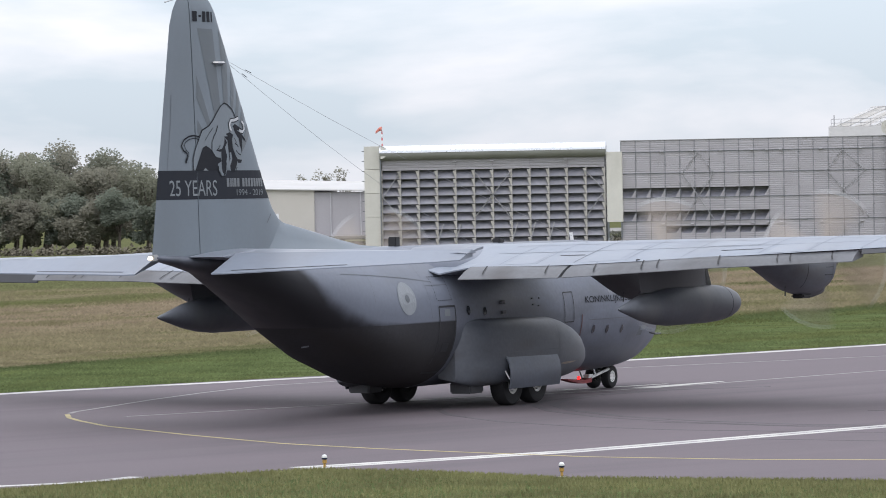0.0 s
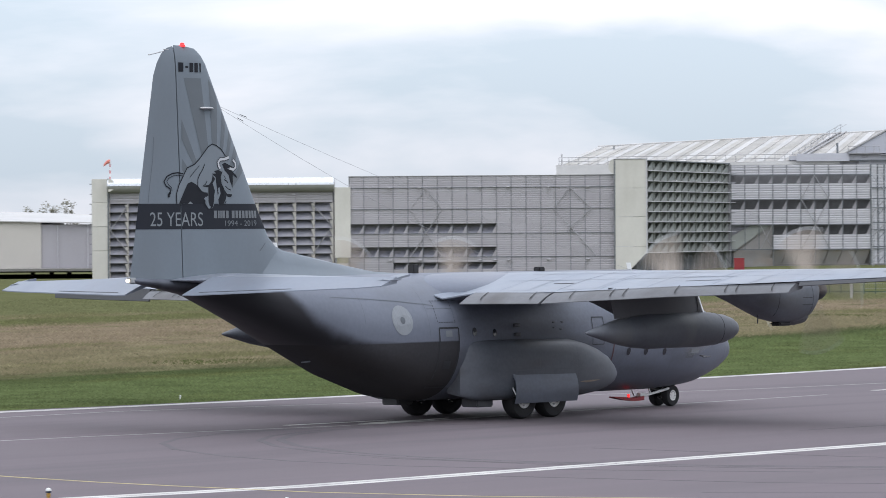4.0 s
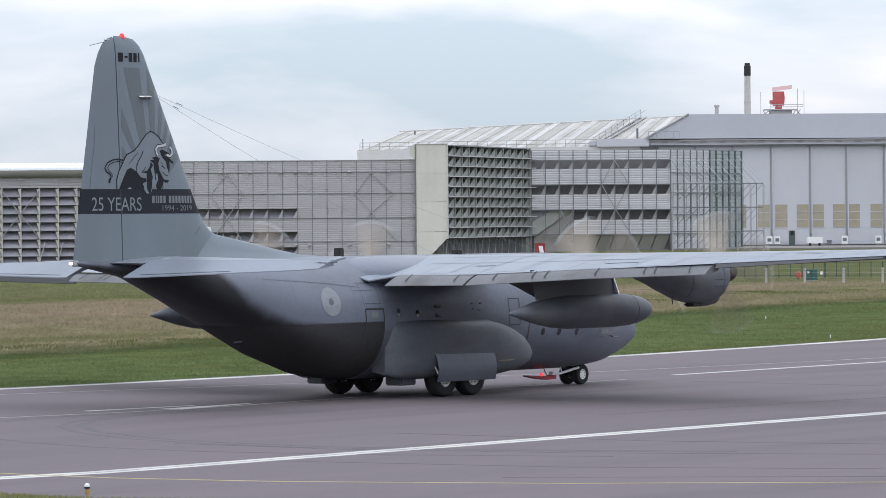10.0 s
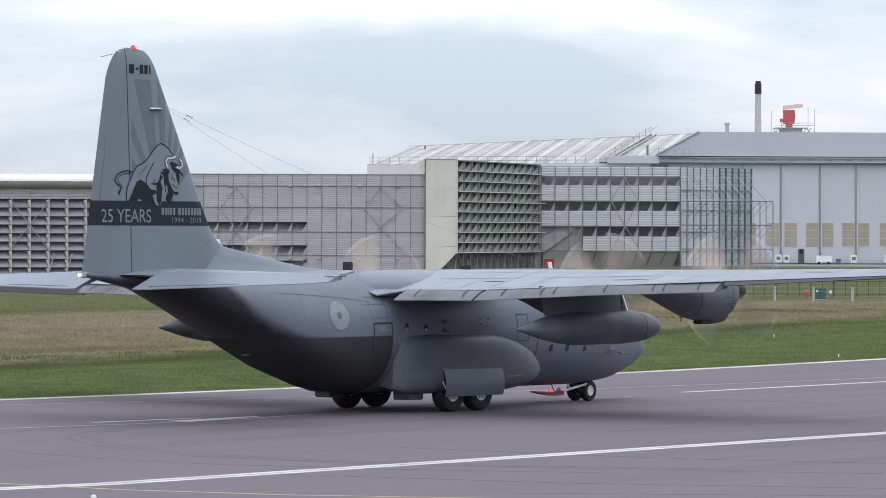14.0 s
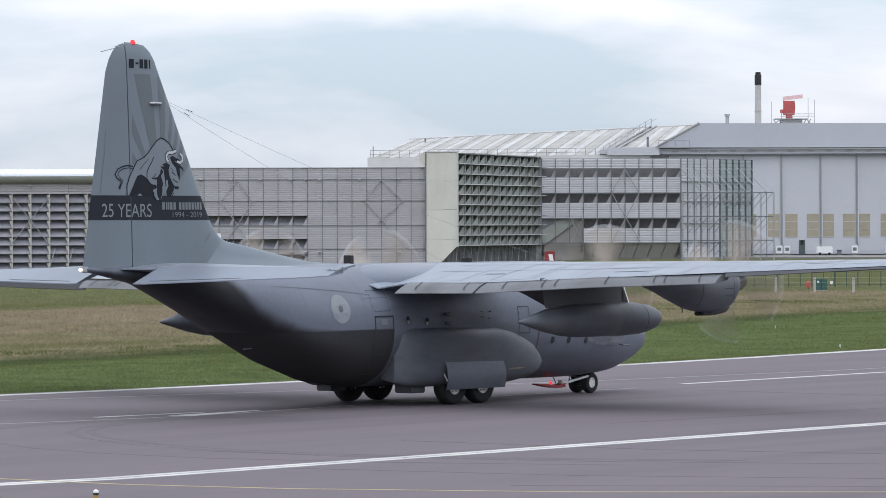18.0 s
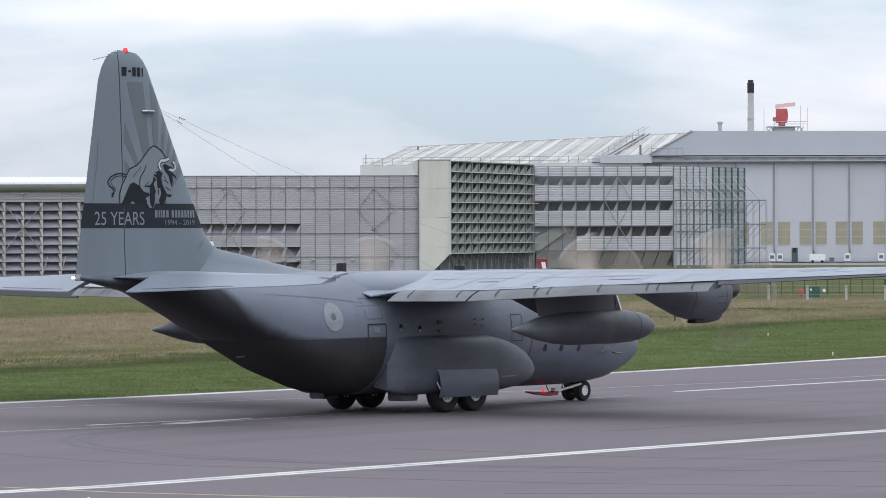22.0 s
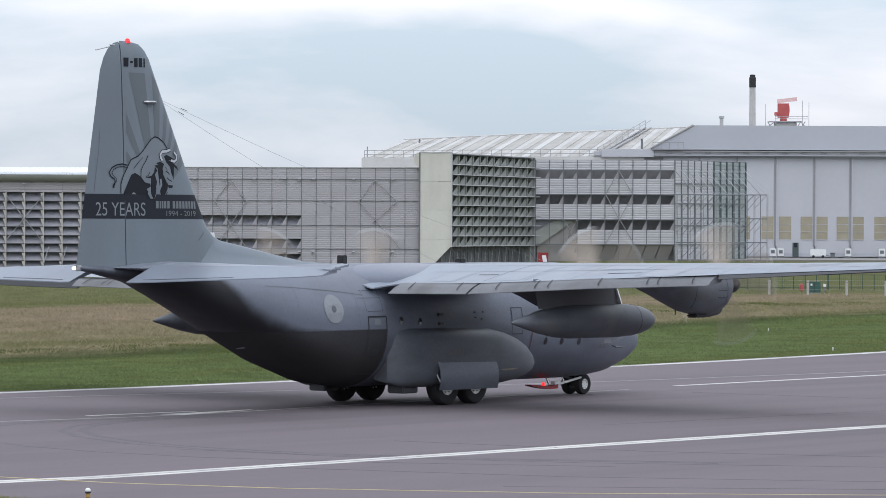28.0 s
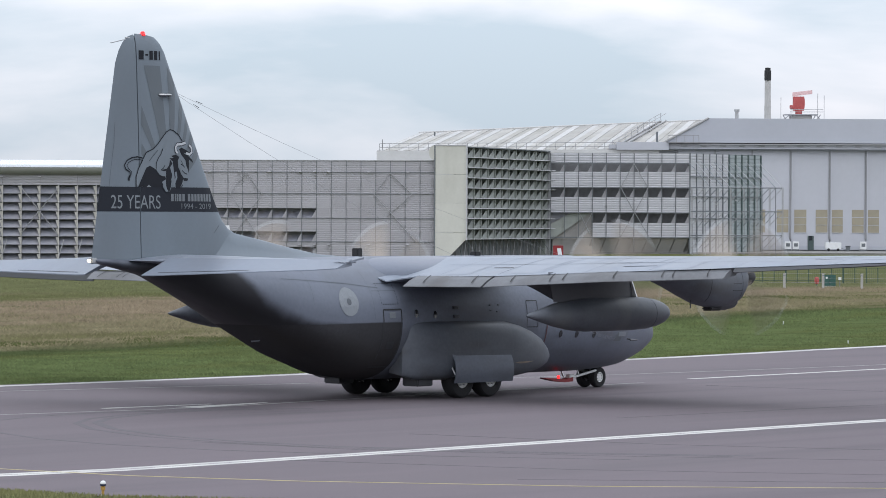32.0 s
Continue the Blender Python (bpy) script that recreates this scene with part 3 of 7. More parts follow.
def aileron_mesh(side):
    """The ailerons hang below the trailing edge, the port one further down."""
    out = []
    for x, drop in ((13.85, 0.14), (16.5, 0.11), (19.5, 0.07)) if side > 0 else ((13.85, 0.42), (16.5, 0.43), (19.5, 0.42)):
        le, te, z, t = wing_at(x)
        zz = z - 0.65 * (te - le) * math.sin(radians(WING_SET))
        out.append([at(te - 0.3, x * side, zz + 0.01), at(te - 0.03, x * side, zz - 0.02), at(te + 0.03, x * side, zz - drop), at(te, x * side, zz - drop - 0.015), at(te - 0.35, x * side, zz - 0.1)])
    return finish(rings(out), 40)


def nacelle_line(x, drop, s, first=0, last=24):
    """A thin panel gap round the engine casing."""
    out = []
    for d in (0.0, 0.022):
        w, zb, zt = between(NACELLE, s + d)
        zc, h = (zb + zt) / 2 - drop, (zt - zb) / 2 + 0.006
        out.append([at(s + d, x + (w + 0.006) * math.copysign(abs(math.cos(a)) ** 0.85, math.cos(a)), zc + h * math.sin(a)) for a in [2 * math.pi * i / 24 for i in range(first, last + 1)]])
    return rings(out, False, False)


NACELLE = [(9.15, 0.42, 3.72, 4.42), (9.3, 0.52, 3.5, 4.52), (9.55, 0.60, 3.26, 4.58), (10.1, 0.64, 3.12, 4.62), (10.9, 0.66, 3.10, 4.66),
           (11.6, 0.66, 3.22, 4.70), (12.3, 0.62, 3.45, 4.70), (13.1, 0.54, 3.74, 4.62), (13.9, 0.42, 3.98, 4.5), (14.5, 0.25, 4.15, 4.4)]


def nacelle_mesh(x, drop):
    """Engine casing with its chin intake, tapering away under the wing."""
    out = []
    for s, w, zb, zt in NACELLE:
        zc, h = (zb + zt) / 2 - drop, (zt - zb) / 2
        out.append([at(s, x + w * math.copysign(abs(math.cos(a)) ** 0.85, math.cos(a)), zc + h * math.sin(a)) for a in [2 * math.pi * i / 24 for i in range(24)]])
    return finish(rings(out), 45)


def tank_mesh(x, aft=0.0, low=0.0):
    prof = [(9.45, 0.02), (9.5, 0.13), (9.65, 0.25), (9.9, 0.36), (10.3, 0.46), (10.9, 0.53), (11.6, 0.56), (14.2, 0.56), (15.0, 0.50), (15.8, 0.37), (16.5, 0.21), (17.1, 0.07), (17.25, 0.02)]
    zc = lambda s: 2.88 - low
    return finish(rings([[at(s + aft, x + r * math.cos(a), zc(s) + r * math.sin(a)) for a in [2 * math.pi * i / 24 for i in range(24)]] for s, r in prof]), 40)


def sponson_mesh(side):
    """The long fairing over the main wheels."""
    rows = [(8.95, 0.02, 1.2, 1.42), (9.15, 0.13, 1.02, 1.64), (9.6, 0.30, 0.86, 1.95), (10.2, 0.44, 0.74, 2.2), (10.9, 0.52, 0.66, 2.40), (11.6, 0.56, 0.62, 2.53), (14.8, 0.54, 0.62, 2.58),
            (15.6, 0.43, 0.62, 2.58), (16.1, 0.28, 0.64, 2.56), (16.5, 0.06, 0.72, 2.52), (16.75, -0.18, 0.8, 2.46)]
    out = []
    for s, w, zb, zt in rows:
        zc, h = (zb + zt) / 2, (zt - zb) / 2
        ring = []
        for i in range(20):
            a = -math.pi / 2 + math.pi * i / 19
            ring.append(at(s, side * (1.95 + (w + 0.2) * max(math.cos(a), 0) ** 0.55), zc + h * math.copysign(abs(math.sin(a)) ** 0.75, math.sin(a))))
        ring += [at(s, side * 1.4, zt - 0.1), at(s, side * 1.4, zb + 0.1)]
        out.append(ring)
    return finish(rings(out), 40)


def sponson_side(s, z):
    """How far out the wheel fairing stands at that station and height."""
    w, zb, zt = between([(8.95, 0.02, 1.2, 1.42), (9.15, 0.13, 1.02, 1.64), (9.6, 0.30, 0.86, 1.95), (10.2, 0.44, 0.74, 2.2), (10.9, 0.52, 0.66, 2.40), (11.6, 0.56, 0.62, 2.53), (14.8, 0.54, 0.62, 2.58), (15.6, 0.43, 0.62, 2.58)], s)
    zc, h = (zb + zt) / 2, (zt - zb) / 2
    a = min(abs(z - zc) / h, 0.999) ** (1 / 0.75)
    return 1.95 + (w + 0.2) * math.sqrt(1 - a * a) ** 0.55


def wheel(name, parent, r, w, x, y, z, hub):
    """A tyre with its hub; turns about its own axle."""
    axle = part(name, lathe([(r * 0.35, -w * 0.3), (r * 0.5, -w * 0.42), (r * 0.5, w * 0.42), (r * 0.35, w * 0.3)], 20), hub, parent, "pale painted wheel rim" if hub is HUB else "dark wheel rim caked with brake dust", pose(x, y, z, 0, 90, 0))
    prof = [(r * 0.5, -w * 0.44), (r * 0.78, -w * 0.5), (r * 0.93, -w * 0.44), (r, -w * 0.28), (r, w * 0.28), (r * 0.93, w * 0.44), (r * 0.78, w * 0.5), (r * 0.5, w * 0.44)]
    part("tyre", finish(lathe(prof + prof[:1], 28), 30), RUBBER, axle, "worn black rubber tyre")
    bm = bmesh.new()
    for i in range(8):
        a = 2 * math.pi * i / 8
        for e in (-1, 1):
            rod(bm, (r * 0.36 * math.cos(a), r * 0.36 * math.sin(a), e * w * 0.3), (r * 0.36 * math.cos(a), r * 0.36 * math.sin(a), e * w * 0.44), r * 0.035, 6)
    tagged(part("hub_bolts", bm, METAL, axle), kind="stuff")
    return axle


def propeller(parent, x, drop):
    """Four-bladed propeller, turning on its shaft: local y is the shaft."""
    hub = part("propeller", finish(rings([[(r * math.cos(a), y, r * math.sin(a)) for a in [2 * math.pi * i / 20 for i in range(20)]]
               for y, r in ((-0.15, 0.34), (0.1, 0.36), (0.4, 0.30), (0.65, 0.17), (0.75, 0.02))]), 40), BLACK, parent, "dark spinner of a turning propeller", pose(x, GEAR - 9.02, 4.1 - drop))
    for k in range(4):
        rows = []
        for r, c, tw, th in ((0.3, 0.16, 55, 0.11), (0.55, 0.24, 48, 0.09), (0.95, 0.42, 38, 0.06), (1.4, 0.47, 28, 0.045), (1.75, 0.45, 21, 0.03), (1.93, 0.42, 18, 0.022), (2.055, 0.32, 16, 0.012)):
            sec = []
            for u, v in ((-0.5, 0), (-0.3, 0.5), (0.1, 0.5), (0.5, 0), (0.1, -0.5), (-0.3, -0.5)):
                p = Matrix.Rotation(radians(tw), 3, "Z") @ Vector((u * c, v * th, 0))
                sec.append((p.x, p.y, r))
            rows.append(sec)
        blade = part("blade", finish(rings(rows[:6]), 50), BLADE, hub, m=pose(0, 0, 0, 0, 90 * k, 0))
        part("blade_tip", finish(rings([[(x * 1.02, y * 1.02, z) for x, y, z in rows[5]], rows[6]]), 50), WHITEPAINT, blade, "white painted blade tip")
    return hub


aircraft = thing("transport_aircraft", "grey four-engined military turboprop transport on the runway", "aircraft")
PROPELLERS, WHEELS = [], []


def build_aircraft():
    A = aircraft
    # fuselage in lengths
    part("nose_radome", fuselage_mesh(0, 0.95, step=0.12), SKIN, A, "rounded grey nose")
    body = part("fuselage", fuselage_mesh(0.95, 16.95), SKIN, A, "weathered blue-grey fuselage")
    for name, upper, mat, label in (("rear_fuselage", True, SKIN_TAIL, "smooth grey rear fuselage"), ("cargo_ramp", False, RAMP_DARK, "underside with the closed cargo ramp, soot and shade in its dark paint")):
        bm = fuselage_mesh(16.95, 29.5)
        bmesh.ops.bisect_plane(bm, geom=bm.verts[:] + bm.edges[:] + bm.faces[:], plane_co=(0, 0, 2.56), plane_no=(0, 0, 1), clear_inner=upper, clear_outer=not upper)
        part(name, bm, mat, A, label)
    part("tail_light_housing", block((-0.09, GEAR - 29.68, 4.57, 0.09, GEAR - 29.4, 4.74), bevel=0.03), METAL, A)
    part("tail_light", block((-0.07, GEAR - 29.73, 4.60, 0.07, GEAR - 29.67, 4.69), bevel=0.02), WHITE_LAMP, A, "lit white tail light")
    # fin with its fillet and rudder
    zs = [4.55, 5.0, 5.5, 5.9, 6.5, 7.3, 8.2, 9.2, 10.2, 10.8, 11.2, 11.45, 11.58, 11.66, 11.71, 11.74]
    def fin_part(u0, u1):
        out = []
        for z in zs:
            le, te = fin_edges(z)
            h = between([(4.6, 27.52), (11.74, 27.72)], z)[0]
            a, b = (le, h - 0.02) if u0 == 0 else (h + 0.02, te)
            if b <= a:
                b = a + 0.01
            ss = [a + (b - a) * (1 - math.cos(math.pi * i / 24)) / 2 for i in range(13)] + [b] if u0 == 0 else [a + (b - a) * i / 8 for i in range(9)]
            if u0 == 0:
                ss = [a + (b - a) * (i / 13) ** 1.6 for i in range(14)]
            out.append([at(s, fin_half(s, z), z) for s in ss] + [at(s, -fin_half(s, z), z) for s in ss[::-1]])
        return finish(rings(out), 50)
    fin = part("fin", fin_part(0, 1), SKIN_FIN, A, "tall grey tail fin with painted anniversary scheme")
    rud = part("rudder", fin_part(1, 2), SKIN_FIN, A)
    fillet = []
    for s, zt, w in ((17.6, 4.74, 0.05), (18.7, 4.80, 0.22), (20.14, 5.02, 0.30), (21.55, 5.27, 0.33), (22.92, 5.50, 0.34), (23.3, 5.68, 0.33), (23.7, 5.95, 0.29), (24.6, 5.75, 0.21), (25.8, 5.35, 0.13), (27.2, 4.95, 0.06)):
        fillet.append([at(s, w * 1.8, 4.60), at(s, w * 1.15, 4.72), at(s, w * 0.7, 4.68 + (zt - 4.68) * 0.5), at(s, w * 0.3, 4.68 + (zt - 4.68) * 0.9), at(s, 0, zt),
                       at(s, -w * 0.3, 4.68 + (zt - 4.68) * 0.9), at(s, -w * 0.7, 4.68 + (zt - 4.68) * 0.5), at(s, -w * 1.15, 4.72), at(s, -w * 1.8, 4.60)])
    part("dorsal_fillet", finish(rings(fillet, True, True), 60), SKIN_FIN, A)
    part("beacon", lathe([(0.09, 11.70), (0.09, 11.75), (0.07, 11.77), (0.065, 11.81), (0.02, 11.83)], 14), RED_LAMP, A, "lit red beacon on top of the fin", pose(0, GEAR - 27.3, 0))
    part("fin_aerial", rods((at(28.1, 0, 11.55), at(28.75, 0, 11.42), 0.018), (at(28.1, 0, 11.6), at(27.2, 0, 11.62), 0.02)), METAL, A)
    part("fin_lamp", rings([[at(s, 0.2 + w * math.cos(a), 9.85 + h * math.sin(a)) for a in [math.pi * i / 6 for i in range(12)]] for s, w, h in ((26.75, 0.02, 0.02), (26.65, 0.13, 0.05), (26.3, 0.13, 0.05), (26.15, 0.02, 0.02))]), METAL, A)
    # tailplane
    for side in (1, -1):
        rows = []
        for x, le, te, z, t in ((0.2, 24.55, 28.2, 4.64, 0.105), (1.14, 24.68, 28.0, 4.64, 0.105), (1.16, 24.7, 27.45, 4.65, 0.12), (7.4, 26.1, 27.0, 4.65, 0.12), (7.9, 26.3, 26.95, 4.66, 0.1), (8.03, 26.5, 26.85, 4.66, 0.06)):
            rows.append(airfoil(le, te, x * side, z, t))
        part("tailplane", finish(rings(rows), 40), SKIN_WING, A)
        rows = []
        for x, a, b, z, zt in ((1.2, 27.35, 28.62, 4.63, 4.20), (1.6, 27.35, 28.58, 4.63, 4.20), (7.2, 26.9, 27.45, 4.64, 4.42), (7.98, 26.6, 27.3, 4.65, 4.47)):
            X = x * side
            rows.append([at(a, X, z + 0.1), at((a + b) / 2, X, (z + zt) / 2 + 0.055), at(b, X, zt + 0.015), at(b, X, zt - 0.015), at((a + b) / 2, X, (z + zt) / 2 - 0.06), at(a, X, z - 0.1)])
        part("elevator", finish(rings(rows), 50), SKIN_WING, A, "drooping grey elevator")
        tab = []
        for x in (1.7, 3.2, 4.9):
            a, b, z, zt = between([(1.2, 27.35, 28.62, 4.63, 4.20), (1.6, 27.35, 28.58, 4.63, 4.20), (7.2, 26.9, 27.45, 4.64, 4.42)], x)
            tab.append([at(a + (b - a) * k, side * x, (z + zt) / 2 + 0.055 + (zt + 0.015 - (z + zt) / 2 - 0.055) * (2 * k - 1) + 0.006) for k in (0.86, 0.89)])
        part("tab_gap", rings(tab, False, False), SEAM, A)
        part("elevator_horn", finish(rings([[at(s, side * (7.72 + 0.28 * k), z + h) for k, h in ((0, 0.06), (1, 0.03), (1, -0.03), (0, -0.06))] for s, z in ((26.05, 4.78), (26.4, 4.73), (26.95, 4.61))]), 40), SKIN_WING, A)
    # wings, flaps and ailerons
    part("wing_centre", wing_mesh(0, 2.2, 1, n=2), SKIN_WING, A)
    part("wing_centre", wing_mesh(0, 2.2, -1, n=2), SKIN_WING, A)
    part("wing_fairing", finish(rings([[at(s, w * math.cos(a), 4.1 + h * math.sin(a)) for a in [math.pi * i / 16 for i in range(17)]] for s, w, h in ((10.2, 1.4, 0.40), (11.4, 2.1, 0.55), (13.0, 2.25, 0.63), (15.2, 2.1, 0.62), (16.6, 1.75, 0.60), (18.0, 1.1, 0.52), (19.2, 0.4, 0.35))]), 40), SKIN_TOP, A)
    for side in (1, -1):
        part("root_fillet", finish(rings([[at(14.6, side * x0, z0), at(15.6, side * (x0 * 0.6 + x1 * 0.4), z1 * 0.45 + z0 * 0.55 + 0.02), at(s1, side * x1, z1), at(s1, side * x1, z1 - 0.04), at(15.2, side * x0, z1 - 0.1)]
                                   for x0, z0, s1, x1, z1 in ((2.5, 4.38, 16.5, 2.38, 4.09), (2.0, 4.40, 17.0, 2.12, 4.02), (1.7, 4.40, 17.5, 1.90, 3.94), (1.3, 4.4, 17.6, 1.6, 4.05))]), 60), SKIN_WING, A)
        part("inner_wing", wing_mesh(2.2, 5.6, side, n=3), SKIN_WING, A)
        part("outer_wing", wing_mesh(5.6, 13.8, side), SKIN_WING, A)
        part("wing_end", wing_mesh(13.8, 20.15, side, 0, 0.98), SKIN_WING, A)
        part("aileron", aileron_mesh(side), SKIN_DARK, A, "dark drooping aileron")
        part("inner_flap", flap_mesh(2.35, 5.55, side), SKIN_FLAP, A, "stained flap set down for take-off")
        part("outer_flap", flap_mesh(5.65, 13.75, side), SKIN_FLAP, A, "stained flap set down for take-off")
        for x, s1 in ((2.9, 0.9), (4.9, 0.9), (6.35, 0.85), (7.7, 0.82), (8.14, 0.8), (9.86, 0.75), (11.5, 0.68), (11.86, 0.65), (13.02, 0.6)):
            le, te, z, t = wing_at(x)
            z0 = between([(2.0, 4.09), (5.6, 4.12), (10, 4.32), (13.8, 4.42)], x)[0]
            dd = between([(2.0, 0.72), (5.6, 0.66), (13.8, 0.42)], x)[0]
            part("flap_slot", rings([[at(te - 0.08, side * (x + e), z0 + 0.03) for e in (-0.022, 0.022)], [at(te + dd * 0.5, side * (x + 0.1 + e), z0 - 0.3 * 0.42 + 0.012) for e in (-0.022, 0.022)], [at(te + dd * 0.75, side * (x + 0.16 + e), z0 - 0.3 * 0.72 + 0.012) for e in (-0.022, 0.022)]], False, False), BLACK, A)
        for x, drop in ((4.95, 0.14), (10.16, 0.0)):
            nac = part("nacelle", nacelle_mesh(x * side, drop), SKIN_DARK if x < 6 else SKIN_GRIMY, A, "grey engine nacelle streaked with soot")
            for s, a, b in ((9.75, -8, 3), (11.6, -4, 2)):
                part("panel_gap", nacelle_line(x * side, drop, s, a, b), RAMP_DARK, nac)
            for k in range(2):
                w, zb, zt = between(NACELLE, 9.9)
                part("louvre", block((x * side + side * (w - 0.03), GEAR - 10.35, 3.66 + 0.22 * k - drop - lean(x * side), x * side + side * (w + 0.02), GEAR - 9.85, 3.68 + 0.22 * k - drop - lean(x * side))), SEAM, nac)
            part("chin_scoop", finish(rings([[at(s, x * side + r * math.cos(a), 3.2 - drop + k + 0.8 * r * math.sin(a)) for a in [2 * math.pi * i / 14 for i in range(14)]] for s, r, k in ((9.45, 0.2, 0.12), (9.6, 0.27, 0.08), (10.1, 0.3, 0.04), (10.9, 0.22, 0.06), (11.5, 0.05, 0.15))]), 50), SKIN_DARK, nac)
            part("intake", rings([[at(9.13, x * side + r * math.cos(a), 3.98 - drop + 0.75 * r * math.sin(a)) for a in [2 * math.pi * i / 16 for i in range(16)]] for r in (0.40, 0.18)], caps=False), BLACK, nac)
            part("oil_cooler_flap", block((x * side - 0.2, GEAR - 11.0, 3.0 - drop - lean(x * side), x * side + 0.2, GEAR - 10.35, 3.14 - drop - lean(x * side)), bevel=0.05), BLACK, nac)
            part("drain_mast", rods((at(12.0, x * side + 0.1, 3.5 - drop), at(12.05, x * side + 0.1, 3.1 - drop), 0.02)), SKIN_DARK, nac)
            PROPELLERS.append((propeller(A, x * side, drop + lean(x * side)), x * side, drop + lean(x * side)))
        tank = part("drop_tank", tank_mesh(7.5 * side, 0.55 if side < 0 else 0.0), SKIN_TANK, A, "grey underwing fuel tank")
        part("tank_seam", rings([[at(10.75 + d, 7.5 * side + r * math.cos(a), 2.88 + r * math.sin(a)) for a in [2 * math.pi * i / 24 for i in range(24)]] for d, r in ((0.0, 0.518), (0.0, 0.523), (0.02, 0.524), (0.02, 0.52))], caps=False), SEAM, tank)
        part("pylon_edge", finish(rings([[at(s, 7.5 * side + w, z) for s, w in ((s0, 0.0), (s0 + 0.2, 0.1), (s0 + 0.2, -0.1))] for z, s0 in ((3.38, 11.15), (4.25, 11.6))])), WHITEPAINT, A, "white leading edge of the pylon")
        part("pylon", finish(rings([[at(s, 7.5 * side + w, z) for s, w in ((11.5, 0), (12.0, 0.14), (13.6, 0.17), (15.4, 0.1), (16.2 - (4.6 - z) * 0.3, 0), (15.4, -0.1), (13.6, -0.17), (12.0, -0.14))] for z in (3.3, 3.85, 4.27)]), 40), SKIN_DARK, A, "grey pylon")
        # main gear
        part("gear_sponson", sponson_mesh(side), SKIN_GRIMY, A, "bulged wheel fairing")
        for s in (12.55, 14.09):
            w = wheel("main_wheel", A, 0.66, 0.5, 2.2 * side, GEAR - s, 0.66, HUB if side > 0 else BRAKE)
            WHEELS.append((w, 0.66, 2.2 * side, GEAR - s))
        part("gear_leg", rods((at(12.55, 1.85 * side, 0.66), at(12.55, 1.85 * side, 1.6), 0.11), (at(14.09, 1.85 * side, 0.66), at(14.09, 1.85 * side, 1.6), 0.11), (at(12.4, 1.85 * side, 0.75), at(14.3, 1.85 * side, 0.75), 0.07)), METAL, A)
        door = [[at(s, side * x, z) for x, z in ((2.66, 1.5), (2.78, 1.25), (2.83, 1.0), (2.82, 0.75), (2.76, 0.52), (2.73, 0.53), (2.79, 0.76), (2.80, 1.0), (2.75, 1.24), (2.63, 1.48))] for s in (11.8, 14.95)]
        part("gear_door", finish(rings(door), 40), SKIN, A, "open bulged wheel door")
        for s in (11.9, 14.9):
            part("gear_door_stay", rods((at(s, side * 2.45, 1.3), at(s, side * 2.75, 0.8), 0.03)), METAL, A)
        part("belly_step", block((side * 1.7 - 0.35, GEAR - 16.0, 0.42, side * 1.7 + 0.35, GEAR - 15.2, 0.75), bevel=0.04), SKIN_DARK, A)
    # nose gear
    for x in (-0.28, 0.28):
        w = wheel("nose_wheel", A, 0.37, 0.28, x, GEAR - 3.62, 0.37, HUB if x > 0 else BRAKE)
        WHEELS.append((w, 0.37, x, GEAR - 3.62))
    part("nose_leg", rods((at(3.62, -0.28, 0.37), at(3.62, 0.28, 0.37), 0.06), (at(3.62, 0, 0.37), at(3.45, 0, 1.0), 0.09), (at(3.62, 0, 0.5), at(4.9, 0, 0.75), 0.045)), METAL, A)
    part("nose_gear_brace", rods((at(3.75, 0.36, 0.62), at(5.5, 0.55, 0.40), 0.045)), WHITEPAINT, A, "white brace of the nose gear")
    part("nose_gear_door", finish(rings([[at(s, x, z) for s, z in ((5.5, 0.42), (5.5, 0.27), (6.0, 0.25), (6.5, 0.30), (7.1, 0.40), (7.1, 0.44), (6.4, 0.40), (5.9, 0.36))] for x in (0.35, 0.62)])), DARKRED, A, "red inner face of the open nose gear door")
    part("door_bracket", block((0.42, GEAR - 5.7, 0.4, 0.62, GEAR - 5.35, 0.52), bevel=0.02), WHITEPAINT, A)
    part("door_link", rods((at(5.9, 0.5, 0.42), at(6.0, 0.45, 0.66), 0.03)), METAL, A)
    part("door_link", rods((at(5.0, 0.5, 0.45), at(5.05, 0.45, 0.66), 0.03)), METAL, A)
    part("belly_beacon", lathe([(0.05, 0.40), (0.05, 0.47), (0.03, 0.5)], 12), BELLY_LAMP, A, "lit red belly light", pose(0.6, GEAR - 6.35, 0))
    part("roof_hatch_box", block((-0.14, GEAR - 10.5, 4.7, 0.14, GEAR - 10.2, 4.86), bevel=0.03), BLACK, A, "black low box on the roof")
    part("dome_box", block((-0.13, GEAR - 16.85, 4.7, 0.13, GEAR - 16.6, 5.0), bevel=0.02), BLACK, A, "black box aerial on the spine")
    return fin, rud, body


FIN, RUDDER, BODY = build_aircraft()

# ---- markings, windows and seams on the aircraft ----
FAINTSEAM = paint("panel_seam_paint", (0.09, 0.102, 0.117), 0.5, var=0.05)
RAYTEXT = paint("dim_grey_marking", (0.135, 0.15, 0.163), 0.5, var=0.05)
WINGSEAM = paint("wing_seam_paint", (0.15, 0.17, 0.20), 0.5, var=0.1)
EMBLEM = paint("emblem_grey_paint", (0.155, 0.182, 0.205), 0.5, var=0.06)
PALEMARK = paint("pale_marking", (0.42, 0.44, 0.46), 0.5, var=0.05)
WINGPALE = paint("pale_wing_panel_paint", (0.225, 0.25, 0.292), 0.45, var=0.1, scale=0.8)


def fin_skin(s, z):
    return fin_half(s, z)


